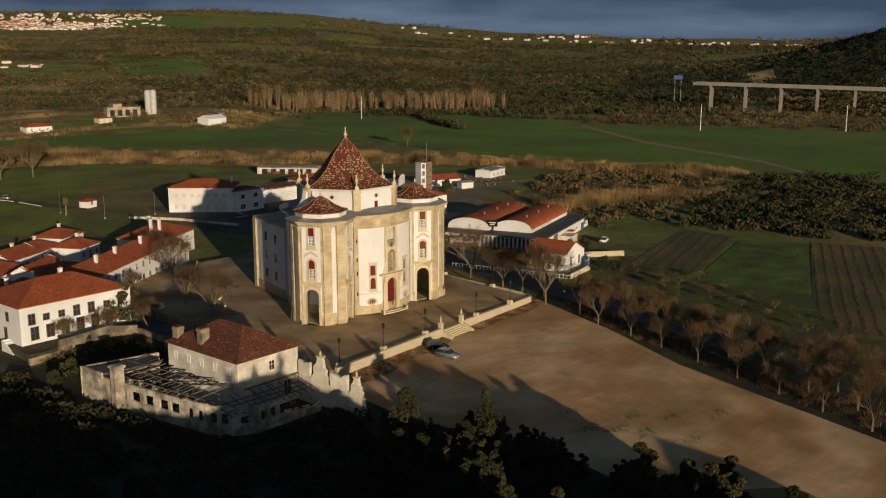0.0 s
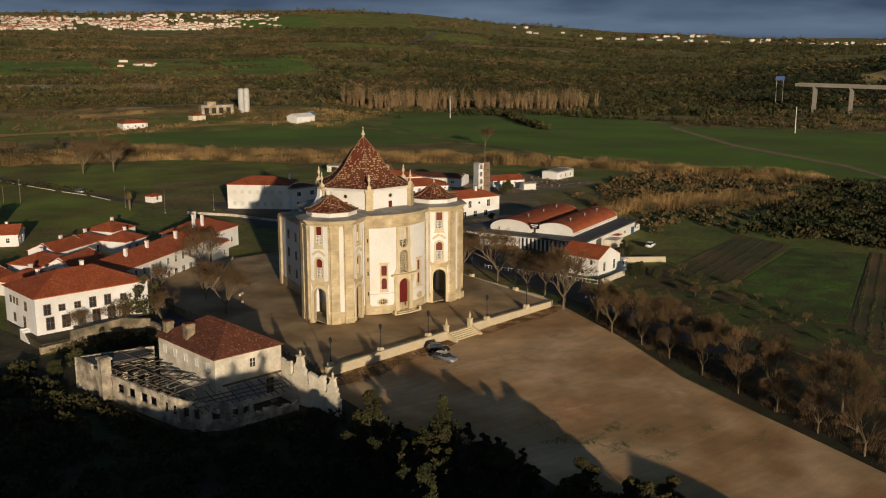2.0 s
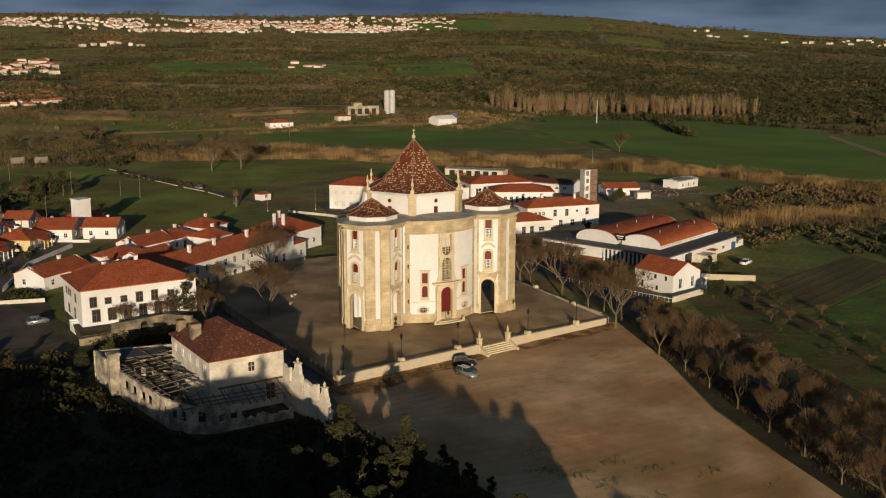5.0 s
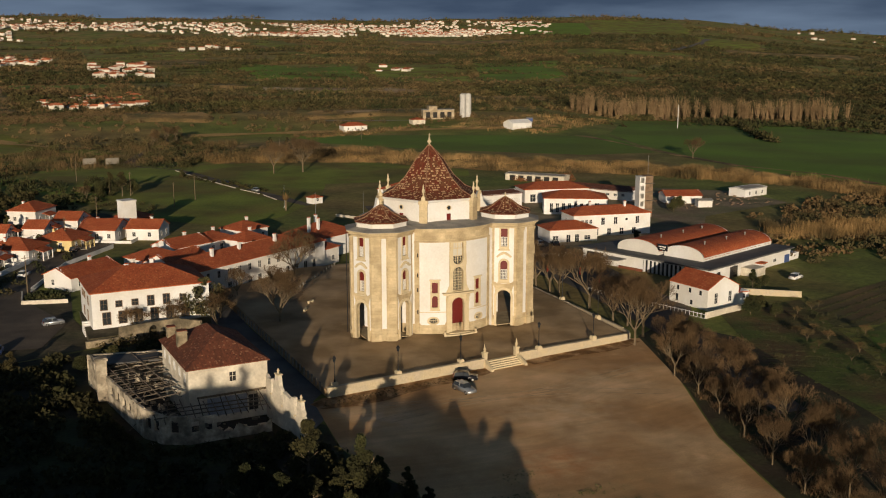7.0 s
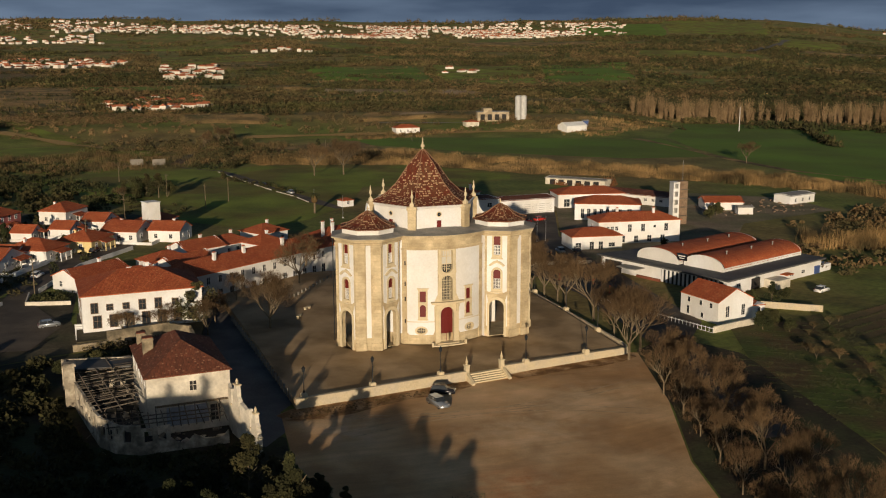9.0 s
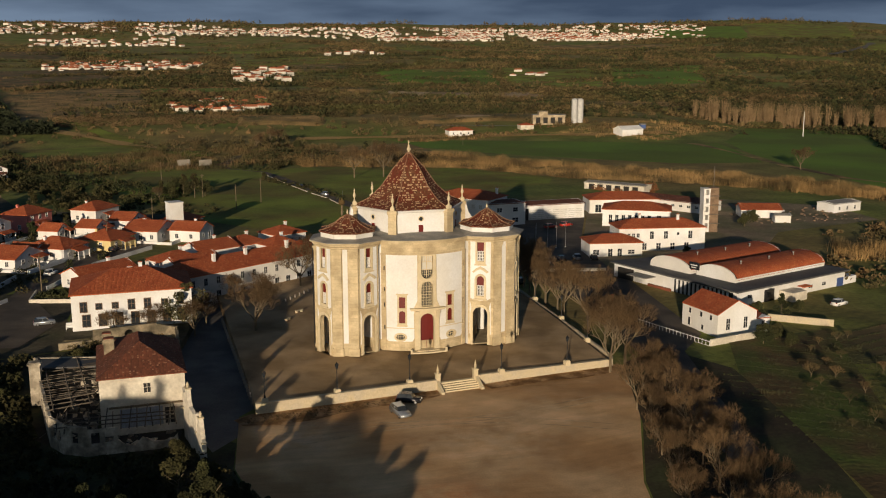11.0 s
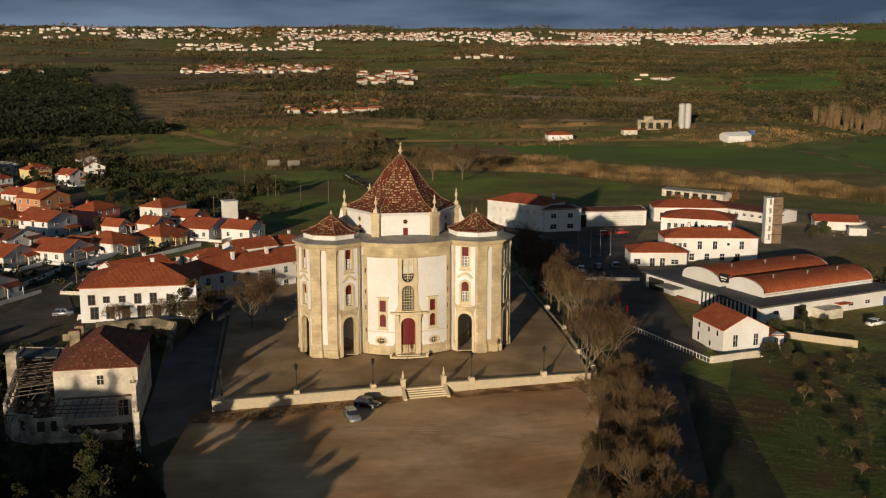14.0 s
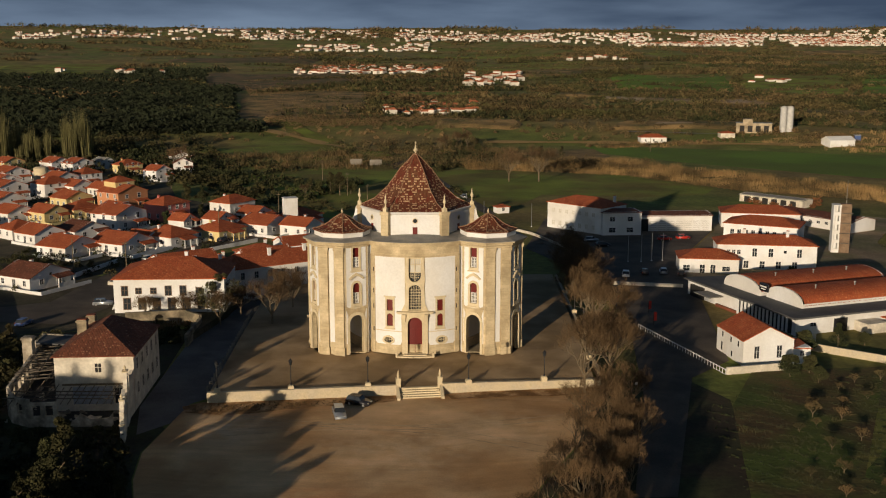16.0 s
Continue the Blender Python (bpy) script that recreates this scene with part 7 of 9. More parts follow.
def bare_tree(seed, height, label, material=None, spread=0.8, gravity=0.05, depth=8, group="bare plane trees", leaves=380):
    """A leafless tree: a tapered trunk with limbs and a crown of fine twigs."""
    rnd = random.Random(seed)
    limbs, twigs = [], []
    trunk = height * 0.22
    limbs.append((Vector((0, 0, -0.3)), Vector((0.05, 0, trunk)), height * 0.019, height * 0.015))
    for k in range(4):
        a = k * 1.57 + rnd.uniform(-0.4, 0.4)
        way = Vector((math.cos(a) * 0.7, math.sin(a) * 0.7, 1)).normalized()
        grow(rnd, limbs, twigs, Vector((0, 0, trunk * rnd.uniform(0.8, 1))), way, height * 0.185, height * 0.013, depth - 1, spread, gravity)
    t = thing("bare_tree", label, "tree", group=group)
    lm = bars(None, limbs, 5)
    lm.materials.append(BARK)
    o = new("trunk", lm)
    o.parent = t
    tm = bars(None, [(a, b, max(ra, 0.012) + 0.002, max(rb, 0.008)) for a, b, ra, rb in twigs], 2)
    tm.materials.append(material or TWIG)
    o = new("crown", tm)
    o.parent = t
    ends = [b for a, b, ra, rb in twigs]
    rnd.shuffle(ends)
    if leaves:
        leaf_cards("dead_leaf", [q[:] for q in ends[:leaves]], [(0.34, 0.34, 0.3)] * min(leaves, len(ends)), 3, 0.06, DEAD_LEAF, seed, t, "clinging brown dead leaves")
    return t


kinds = [bare_tree(s, h, "leafless plane tree with a pale trunk and dense brown twigs") for s, h in ((1, 13), (2, 12), (3, 14.5), (5, 11.5))]
spots = [(31.6, -27.6, 2), (24.6, -46.5, 0), (22.4, -55.5, 1), (19.8, -63.8, 3), (16.6, -73.0, 1), (13.6, -82.0, 0), (10.9, -90.6, 3), (7.9, -99.0, 1), (5.2, -107.4, 0), (2.4, -116, 2),
         (33.5, -37.0, 3), (30.0, -44.5, 1), (27.8, -51.5, 2), (26.2, -59.8, 0), (23.6, -68.0, 3), (21.0, -76.6, 2), (18.2, -85.0, 1), (15.2, -93.6, 0), (12.2, -102.6, 2), (9.4, -111.6, 3), (30.4, -55.0, 0), (27.0, -68.0, 1), (23.4, -82.0, 3), (18.4, -97.0, 2), (13.5, -110.0, 1),
         (34.0, -14.0, 0), (35.5, -3.0, 2), (35.2, 9.0, 1), (35.0, 19.0, 2), (35.4, 30.0, 0), (35.6, 42.0, 3), (36.0, 54.0, 1), (36.5, 66.0, 2),
         (29.5, -38.5, 2), (-28.3, 8.3, 2), (-26.0, 21.5, 1), (-31.0, 33.0, 1), (-15.0, 44.0, 0), (-10.0, 60.0, 3), (-37.0, 22.0, 0), (-39.5, 13.5, 1), (-47.5, 16.2, 3), (-54.5, 15.8, 3), (27.0, -31.5, 1), (33.0, -20.5, 3), (35.8, 14.0, 3), (34.8, 25.0, 1), (36.2, 36.0, 2), (35.8, 48.0, 0)]
rnd = random.Random(11)
taken = set()
for x, y, k in spots:
    f = rnd.uniform(0.92, 1.1) * (0.62 if x < -45 or -42 < x < -30 else 0.8 if x < -25 else 0.68 if -120 < y < -42 and x < y * 0.33 + 42 else 0.76 if -120 < y < -36 else 1.0)
    m = pose(x, y, -1.85 if x > 33 or y < -35 else -0.4 if x > -33 else -1.8, 0, 0, rnd.uniform(0, 360))
    if k in taken:
        c = copy_thing(kinds[k], m)
    else:
        taken.add(k)
        c = kinds[k]
        c.matrix_world = m
    c.scale = (f * 0.84, f * 0.84, f) if y < -36 else (f, f, f)
# ---- clumps ----
def ball(detail=1):
    """A small ragged leaf clump: vertices and faces as arrays."""
    bm = bmesh.new()
    bmesh.ops.create_icosphere(bm, subdivisions=detail, radius=1.0)
    v = np.array([q.co[:] for q in bm.verts])
    f = np.array([[q.index for q in p.verts] for p in bm.faces])
    bm.free()
    return v, f


BALL = ball(1)


def tuft(n, seed, size=0.27):
    """A loose clump of small sprays in a ragged ball: vertices and faces as arrays."""
    rng = np.random.default_rng(seed)
    d = rng.normal(size=(n, 1, 3))
    d /= np.linalg.norm(d, axis=2, keepdims=True)
    tri = d * rng.uniform(0.35, 1.0, (n, 1, 1)) + rng.normal(0, size, (n, 3, 3))
    return tri.reshape(-1, 3), np.arange(3 * n).reshape(n, 3)


TUFT = tuft(28, 3)
TUFT_FINE, TUFT_FAR = tuft(34, 4, 0.2), tuft(13, 5, 0.32)


def scatter(name, centres, sizes, material, label, category, template=None, squash=0.8, rough=0.35, seed=0, kind="stuff", parent=None):
    """Many ragged clumps as one mesh."""
    v, f = template or BALL
    rng = np.random.default_rng(seed)
    n, k = len(centres), len(v)
    if n == 0:
        return None
    s = np.asarray(sizes, float).reshape(-1, 1, 1) if np.ndim(sizes) == 1 else np.asarray(sizes, float).reshape(n, 1, 3)
    j = 1 + rng.uniform(-rough, rough, (n, k, 1))
    ang = rng.uniform(0, 2 * np.pi, n)
    rot = np.zeros((n, 3, 3))
    rot[:, 0, 0], rot[:, 0, 1], rot[:, 1, 0], rot[:, 1, 1], rot[:, 2, 2] = np.cos(ang), -np.sin(ang), np.sin(ang), np.cos(ang), 1
    vv = np.einsum("nij,kj->nki", rot, v) * j * s
    vv[:, :, 2] *= squash
    vv += np.asarray(centres, float)[:, None, :]
    ff = (f[None] + (np.arange(n) * k)[:, None, None]).reshape(-1, 3)
    me = bpy.data.meshes.new(name)
    me.vertices.add(n * k)
    me.vertices.foreach_set("co", vv.reshape(-1))
    me.loops.add(ff.size)
    me.loops.foreach_set("vertex_index", ff.reshape(-1).astype(np.int32))
    me.polygons.add(len(ff))
    me.polygons.foreach_set("loop_start", (np.arange(len(ff)) * 3).astype(np.int32))
    me.update(calc_edges=True)
    me.materials.append(material)
    ob = new(name, me)
    if parent is not None:
        ob.parent = parent
        return tagged(ob, label)
    return tagged(ob, label, category, kind=kind)


def leafy_tree(seed, height, width, material, label, slim=False):
    """An evergreen tree: trunk, a few limbs and a crown of many leaf sprays over lumpy clumps."""
    rnd = random.Random(seed)
    t = thing("tree", label, "tree", group="dark trees of the slope")
    bm = bmesh.new()
    limb(bm, (0, 0, -0.4), (0.1, 0, height * 0.55), height * 0.022, height * 0.012, 7)
    for k in range(5):
        a = rnd.uniform(0, 6.3)
        z = height * rnd.uniform(0.25, 0.5)
        limb(bm, (0, 0, z), (math.cos(a) * width * 0.3, math.sin(a) * width * 0.3, z + height * 0.2), height * 0.009, height * 0.004, 5)
    part("trunk", bm, BARK, t)
    cs, rs = [], []
    for k in range(16):
        f = rnd.random()
        z = height * (0.28 + 0.66 * f)
        rad = width * 0.5 * (1.05 - f) ** (0.6 if not slim else 0.9)
        a = rnd.uniform(0, 6.3)
        q = rnd.uniform(0.2, 0.8) * rad
        cs.append((math.cos(a) * q, math.sin(a) * q, z))
        r = max(0.5, rad * rnd.uniform(0.35, 0.6))
        rs.append((r, r, r * (1.4 if slim else 0.8)))
    leaf_cards("crown", cs, rs, 230, 0.23, material, seed, t, "ragged evergreen crown")
    return t


ever = [leafy_tree(21, 9, 7, LEAF_DARK, "dark evergreen tree on the shaded slope"), leafy_tree(22, 11, 6, LEAF_DARK, "dark evergreen tree on the shaded slope", True), leafy_tree(23, 6.5, 6.5, LEAF_GREEN, "rounded green tree at the yard's edge"), leafy_tree(24, 17, 9, LEAF_DARK, "tall dark pine behind the yard", True)]
for k, t in enumerate(ever):
    t.matrix_world = pose((-44, -41, -39.5, -97)[k], (-62, -74, -83, -140)[k], -2.2)


def plant(k, x, y, s=1.0, z=-2.2):
    c = copy_thing(ever[k], pose(x, y, z, 0, 0, rnd.uniform(0, 360)))
    s *= rnd.uniform(0.88, 1.12)
    c.scale = (s, s, s)


# wooded slope between the annexe and the yard
def grove(line, depth, n, kinds_, lo, hi, seed):
    """Trees crowded behind a line of the plan, the lower ones in front."""
    rg = random.Random(seed)
    for k in range(n):
        f = (k + rg.random()) / n * (len(line) - 1)
        i = min(int(f), len(line) - 2)
        (x0, y0), (x1, y1) = line[i], line[i + 1]
        back = rg.random() ** 1.3
        x, y = x0 + (x1 - x0) * (f - i) - 1.6 - depth * back, y0 + (y1 - y0) * (f - i) + rg.uniform(-2, 2)
        plant(rg.choice(kinds_), x, y, lo + (hi - lo) * back + rg.uniform(-0.08, 0.08), max(-2.2, land(x, y) - 0.3))


grove([(-36.6, -55), (-34.8, -61), (-33.2, -67)], 26, 40, (0, 0, 2), 0.16, 0.3, 51)
grove([(-33.2, -67), (-31.2, -73), (-30.4, -81), (-33, -93), (-34, -106)], 24, 66, (0, 0, 2, 0), 0.42, 0.84, 54)
grove([(-60, -58), (-68, -48), (-72, -32), (-76, -16), (-84, 0)], 20, 44, (0, 0), 0.2, 0.42, 52)
grove([(-32, -96), (-33, -106), (-36, -116)], 9, 16, (0, 2), 0.8, 1.05, 53)
for x, y, k, s in ((-50, -6, 2, 0.35), (-60, 4, 2, 0.4), (-66, -2, 2, 0.5), (-77, 2, 0, 0.5), (-84, -4, 2, 0.6)):
    plant(k, x, y, s)
# trees on the hillside toward the sun, which shade the slope and part of the yard
for k in range(44):
    u, v = -12 + 4.2 * k + rnd.uniform(-1, 1), rnd.uniform(-5, 3)
    x, y = -66 - 0.908 * u + 0.419 * v, -131 + 0.419 * u + 0.908 * v
    plant(0, x, y, rnd.choice((0.28, 0.36, 0.5, 0.34, 0.44)) * (1.0 if 20 < u < 32 else 0.45), land(x, y) - 0.6)
# palm beside the village street
palm = thing("palm_tree", "old palm with a brown skirt of dead fronds", "tree", pose(13.5, 153.0, -1.9))
part("trunk", limb(bmesh.new(), (0, 0, -0.3), (0.1, 0, 6.4), 0.38, 0.28, 9), BARK, palm)
part("skirt", revolve(bmesh.new(), [(0.45, 3.6), (1.15, 4.2), (1.0, 5.6), (0.4, 6.6)], 9), DEAD_LEAF, palm, "hanging dead fronds")
for k in range(14):
    a, bm, prev = k * 2.4, bmesh.new(), None
    for i in range(6):
        r, z = 0.42 * i, 6.4 + 0.55 * i - 0.13 * i * i - 0.25 * (k % 3)
        w = 0.32 * (1 - abs(i - 2) / 4.2)
        c, s_ = math.cos(a), math.sin(a)
        cur = [bm.verts.new((c * r - s_ * w, s_ * r + c * w, z - 0.1)), bm.verts.new((c * r, s_ * r, z)), bm.verts.new((c * r + s_ * w, s_ * r - c * w, z - 0.1))]
        if prev:
            bm.faces.new((prev[0], prev[1], cur[1], cur[0]))
            bm.faces.new((prev[1], prev[2], cur[2], cur[1]))
        prev = cur
    part("frond", bm, LEAF_GREEN, palm)
# garden trees
olive = leafy_tree(27, 7.5, 9.5, OLIVE, "broad olive-brown tree before the long white house")
olive.matrix_world = pose(-40.8, 20.0, -2.0) @ Matrix.Scale(1.3, 4)
for x, y, k, s in ((63.5, -20.5, 2, 0.75), (67.5, -18.5, 2, 0.6), (71, -6, 2, 0.7), (78, -4.5, 0, 0.55), (84, -2, 2, 0.5), (67, -24, 2, 0.5), (-86, 92, 2, 0.6), (-83, 140, 2, 0.8), (-74, 150, 0, 0.6), (-70, 168, 0, 0.8), (-80, 180, 1, 0.8), (-88, 190, 0, 0.9), (-60, 145, 2, 0.4), (-68, 100, 2, 0.35), (-57, 120, 2, 0.35), (92, 60, 2, 0.4), (137, 100, 2, 0.8), (132, 96, 2, 0.7), (-38, 150, 0, 0.4), (-110, 200, 0, 0.9), (-122, 225, 1, 1.0), (-104, 230, 0, 1.0), (-130, 250, 0, 1.1), (-92, 105, 2, 0.4), (-107, 130, 0, 0.4), (-131, 164, 2, 0.5), (-97, 168, 0, 0.5), (-140, 194, 2, 0.5), (-66, 128, 2, 0.35), (-101, 66, 0, 0.5), (-84, 70, 2, 0.4)):
    plant(k, x, y, s, -1.9)

# ---- vegetation of the valley ----
def inside(poly, n, seed):
    """n random points in a plan polygon."""
    rng = np.random.default_rng(seed)
    p = np.array(poly, float)
    lo, hi = p.min(0), p.max(0)
    out = []
    while len(out) < n:
        q = rng.uniform(lo, hi, (n * 3, 2))
        c = np.zeros(len(q), bool)
        for (x0, y0), (x1, y1) in zip(p, np.roll(p, -1, 0)):
            hit = (y0 > q[:, 1]) != (y1 > q[:, 1])
            c ^= hit & (q[:, 0] < (x1 - x0) * (q[:, 1] - y0) / (y1 - y0 + 1e-12) + x0)
        out += q[c].tolist()
    return np.array(out[:n])


def on_land(xy):
    return np.array([(x, y, land(x, y)) for x, y in xy])


def slivers(name, bases, heights, per, spread, lean, width, material, label, category, seed):
    """Upright stems: many thin leaning blades over each base."""
    rng = np.random.default_rng(seed)
    n = len(bases) * per
    b = np.repeat(np.asarray(bases, float), per, 0)
    h = np.repeat(np.asarray(heights, float), per) * rng.uniform(0.6, 1.0, n)
    b[:, :2] += rng.normal(0, spread, (n, 2))
    top = b + np.stack([rng.normal(0, lean, n) * h, rng.normal(0, lean, n) * h, h], 1)
    a = rng.uniform(0, np.pi, n)
    side = np.stack([np.cos(a), np.sin(a), np.zeros(n)], 1) * width * rng.uniform(0.6, 1.4, (n, 1))
    b[:, 2] -= 0.2
    vv = np.stack([b - side, b + side, top + side * 0.3, top - side * 0.3], 1)
    me = bpy.data.meshes.new(name)
    me.vertices.add(4 * n)
    me.vertices.foreach_set("co", vv.reshape(-1))
    me.loops.add(4 * n)
    me.loops.foreach_set("vertex_index", np.arange(4 * n, dtype=np.int32))
    me.polygons.add(n)
    me.polygons.foreach_set("loop_start", (np.arange(n) * 4).astype(np.int32))
    me.update(calc_edges=True)
    me.materials.append(material)
    return tagged(new(name, me), label, category, kind="stuff")


def tufty(xy, h):
    """Uneven heights: clumps of taller and trodden stems."""
    return np.array([h * max(0.18, 0.75 + 0.7 * noise.noise((x / 9, y / 9, 1)) + 0.5 * noise.noise((x / 30, y / 30, 4))) for x, y in xy])


REED_A = [(14, 330), (95, 352), (103, 335), (190, 222), (176, 190), (128, 226), (92, 278), (21, 305)]
q = inside(REED_A, 1500, 1)
slivers("reeds", on_land(q), tufty(q, 3.4), 24, 1.1, 0.22, 0.06, REED, "belt of tall dry brown reeds", "reeds", 1)
REED_B = [(190, 222), (236, 150), (240, 120), (262, 40), (240, 36), (222, 90), (214, 130), (176, 190)]
q = inside(REED_B, 1300, 2)
slivers("reeds", on_land(q), tufty(q, 3.8), 24, 1.1, 0.22, 0.06, REED, "belt of tall dry brown reeds", "reeds", 2)
REED_C = [(140, 62), (205, 28), (196, 12), (150, 30), (128, 44)]
q = inside(REED_C, 420, 3)
slivers("reeds", on_land(q), tufty(q, 4.0), 24, 1.1, 0.22, 0.06, REED, "clump of tall dry reeds by the plots", "reeds", 3)
REED_D = [(-190, 330), (-60, 300), (-14, 306), (14, 330), (60, 400), (10, 430), (-60, 390), (-180, 370)]
q = inside(REED_D, 1300, 4)
slivers("brush", on_land(q), tufty(q, 2.8), 16, 1.4, 0.4, 0.10, BRUSH, "brown leafless brush along the stream", "brush", 4)
REED_E = [(100, 420), (360, 470), (320, 430), (250, 380), (190, 440), (110, 455)]
q = inside(REED_E, 500, 5)
slivers("reeds", on_land(q), tufty(q, 2.2), 14, 1.2, 0.2, 0.12, REED, "dry reeds between the crop fields", "reeds", 5)
# poplar plantation
rngp = np.random.default_rng(6)
pop = []
for f0, f1, n in ((-0.05, 0.08, 16), (0.09, 0.33, 40), (0.375, 0.45, 13), (0.477, 0.57, 14), (0.604, 0.78, 24)):
    for k in range(n):
        f = f0 + (f1 - f0) * k / n
        pop.append((358 + 174 * f + rngp.normal(0, 2), 503 - 162 * f + rngp.normal(0, 4)))
slivers("poplars", on_land(pop), rngp.uniform(13, 21, len(pop)), 80, 0.35, 0.10, 0.085, mat("poplar_twig", (0.24, 0.165, 0.09), 1.0, 0.25, 0.05, 0.4), "row of pale leafless poplars at the field edge", "trees", 6)
BROWN_POP = [(-232, 334), (-176, 344), (-178, 362), (-236, 352)]
q = inside(BROWN_POP, 56, 7)
slivers("poplars", on_land(q), tufty(q, 24.0), 90, 0.5, 0.06, 0.11, mat("birch_twig", (0.13, 0.12, 0.05), 1.0, 0.25, 0.05, 0.4), "grove of leafless poplars beyond the village", "trees", 7)
# pair of pale bare trees in the meadow
PALE_A, PALE_B = (37, 256), (50, 255)
for x, y, s in ((PALE_A[0], PALE_A[1], 1.2), (PALE_B[0], PALE_B[1], 1.35), (-118, 300, 1.0), (245, 230, 0.9)):
    c = copy_thing(kinds[2], pose(x, y, -1.9, 0, 0, x * 3))
    c.scale = (s, s, s)



def sprays(name, poly, n, lo, hi, per, size, material, label, seed, category="bushes"):
    """Bushes whose outline is broken up by small sprays."""
    q = on_land(inside(poly, n, seed))
    r = np.random.default_rng(seed).uniform(lo, hi, n)
    q[:, 2] += r * 0.4
    return leaf_cards(name, q, np.stack([r, r, r * 0.75], 1), per, size, material, seed, None, label, category, "stuff")


sprays("bushes", [(130, -2), (205, 25), (258, 34), (285, -5), (215, -55), (150, -58), (140, -38)], 420, 1.2, 3.2, 60, 0.7, LEAF_DARK, "dark thicket beyond the vegetable plots", 11)
sprays("bushes", [(100, 30), (140, 55), (185, 100), (222, 95), (240, 40), (200, 30), (140, 5), (105, 12)], 260, 0.8, 2.4, 50, 0.6, BRUSH, "brown thorn bushes on rough grass", 12)
sprays("bushes", [(-36, -54), (-38, -70), (-48, -92), (-62, -88), (-80, -62), (-95, -30), (-90, 5), (-68, 6), (-68, -8), (-64, -44), (-58, -50), (-42, -49)], 520, 0.6, 1.9, 60, 0.45, LEAF_DARK, "dark brambles on the shaded slope", 15)
sprays("bushes", [(-160, 260), (-100, 240), (-60, 300), (-90, 330), (-200, 420), (-300, 420), (-280, 300)], 330, 1.5, 4.5, 55, 0.9, LEAF_DARK, "dark wood behind the village", 16)
sprays("bushes", [(-70, 175), (-45, 190), (-30, 230), (-70, 240), (-90, 205)], 60, 0.8, 2.4, 60, 0.6, LEAF_DARK, "dark bushes on the meadow slope", 17)
sprays("bushes", [(100, 450), (350, 505), (420, 545), (420, 640), (60, 640), (40, 480)], 380, 1.4, 3.6, 70, 0.6, WOOD_BROWN, "brown hedges and young trees beyond the fields", 18)
sprays("bushes", [(430, 250), (600, 300), (640, 120), (500, 60), (470, 170)], 420, 1.2, 3.4, 60, 0.6, WOOD_BROWN, "brown scrub below the viaduct", 19)
sprays("bushes", [(-190, 440), (40, 480), (60, 640), (-50, 700), (-260, 640)], 420, 0.8, 2.2, 60, 0.5, HEATH, "brown heath beyond the meadow", 20)
sprays("bushes", [(480, 330), (560, 330), (640, 420), (520, 560), (430, 560), (440, 500)], 500, 1.8, 4.8, 45, 1.0, LEAF_DARK, "dark trees beyond the crop field", 21)

sprays("bushes", [(-66.5, -14), (-63.2, -34), (-62, -40), (-59, -43.4), (-55, -45), (-42, -44.6), (-40.5, -47), (-56, -49), (-63, -46), (-67, -36), (-69, -14)], 130, 0.4, 0.85, 60, 0.3, LEAF_DARK, "dark brambles growing against the ruined annexe", 22)
sprays("bushes", [(-56, 9), (-44.5, 11), (-44.5, 0), (-58, -8), (-64, 4)], 70, 0.4, 1.3, 60, 0.35, LEAF_DARK, "overgrown garden behind the derelict house", 23)
sprays("bushes", [(-66, 13), (-43, 17), (-44, 12), (-58, 8)], 26, 0.5, 1.6, 60, 0.3, BRUSH, "brown shrubs along the garden wall", 24)
sprays("bushes", [(-72.6, 52), (-65, 50), (-64, 56), (-66, 61), (-72, 59.5)], 34, 0.6, 1.3, 90, 0.3, LEAF_GREEN, "clipped green hedge behind the low wall", 27)
sprays("bushes", [(-112, 50), (-96, 38), (-87, 52), (-97, 90), (-114, 82)], 90, 0.6, 1.8, 60, 0.35, LEAF_DARK, "dark gardens at the village edge", 28)
sprays("bushes", [(-114, 262), (-84, 244), (-78, 262), (-98, 292), (-118, 290)], 60, 1.5, 3.6, 70, 0.5, LEAF_DARK, "dark trees behind the coloured houses", 29)
sprays("bushes", [(-98, 42), (-72, 64), (-40, 150), (-60, 172), (-100, 190), (-150, 260), (-172, 250), (-110, 90)], 380, 0.5, 1.7, 50, 0.35, LEAF_DARK, "dark garden hedges between the village houses", 25)

leaf_cards("weeds", np.array(tufts), np.full((len(tufts), 3), 0.15), 5, 0.09, WEED, 26, None, "thin green weeds growing in the gravel", "weeds", "stuff")

# fields on the hills
PATCHES = []


def land_patch(az0, az1, d0, d1, material, label, seed=0, name="field"):
    """A patch of field that follows the slope, with a wavy outline."""
    n, m = 14, 6
    PATCHES.append((az0, az1, d0, d1))
    verts = []
    for j in range(m + 1):
        for i in range(n + 1):
            f, g = i / n, j / m
            d = d0 + (d1 - d0) * (g + 0.10 * math.sin(f * 5 + seed) * (1 if 0 < j < m else 1))
            a = math.radians(az0 + (az1 - az0) * (f + 0.05 * math.sin(g * 4 + seed)))
            x, y = d * math.sin(a) + 3, d * math.cos(a) - 183
            verts.append((x, y, land(x, y) + (0.9 + d * 0.0006 if 0 < i < n and 0 < j < m else -0.4)))
    faces = [(j * (n + 1) + i, j * (n + 1) + i + 1, (j + 1) * (n + 1) + i + 1, (j + 1) * (n + 1) + i) for j in range(m) for i in range(n)]
    me = bpy.data.meshes.new(name)
    me.from_pydata(verts, [], faces)
    me.materials.append(material)
    return tagged(new(name, me), label, "field", kind="structure")


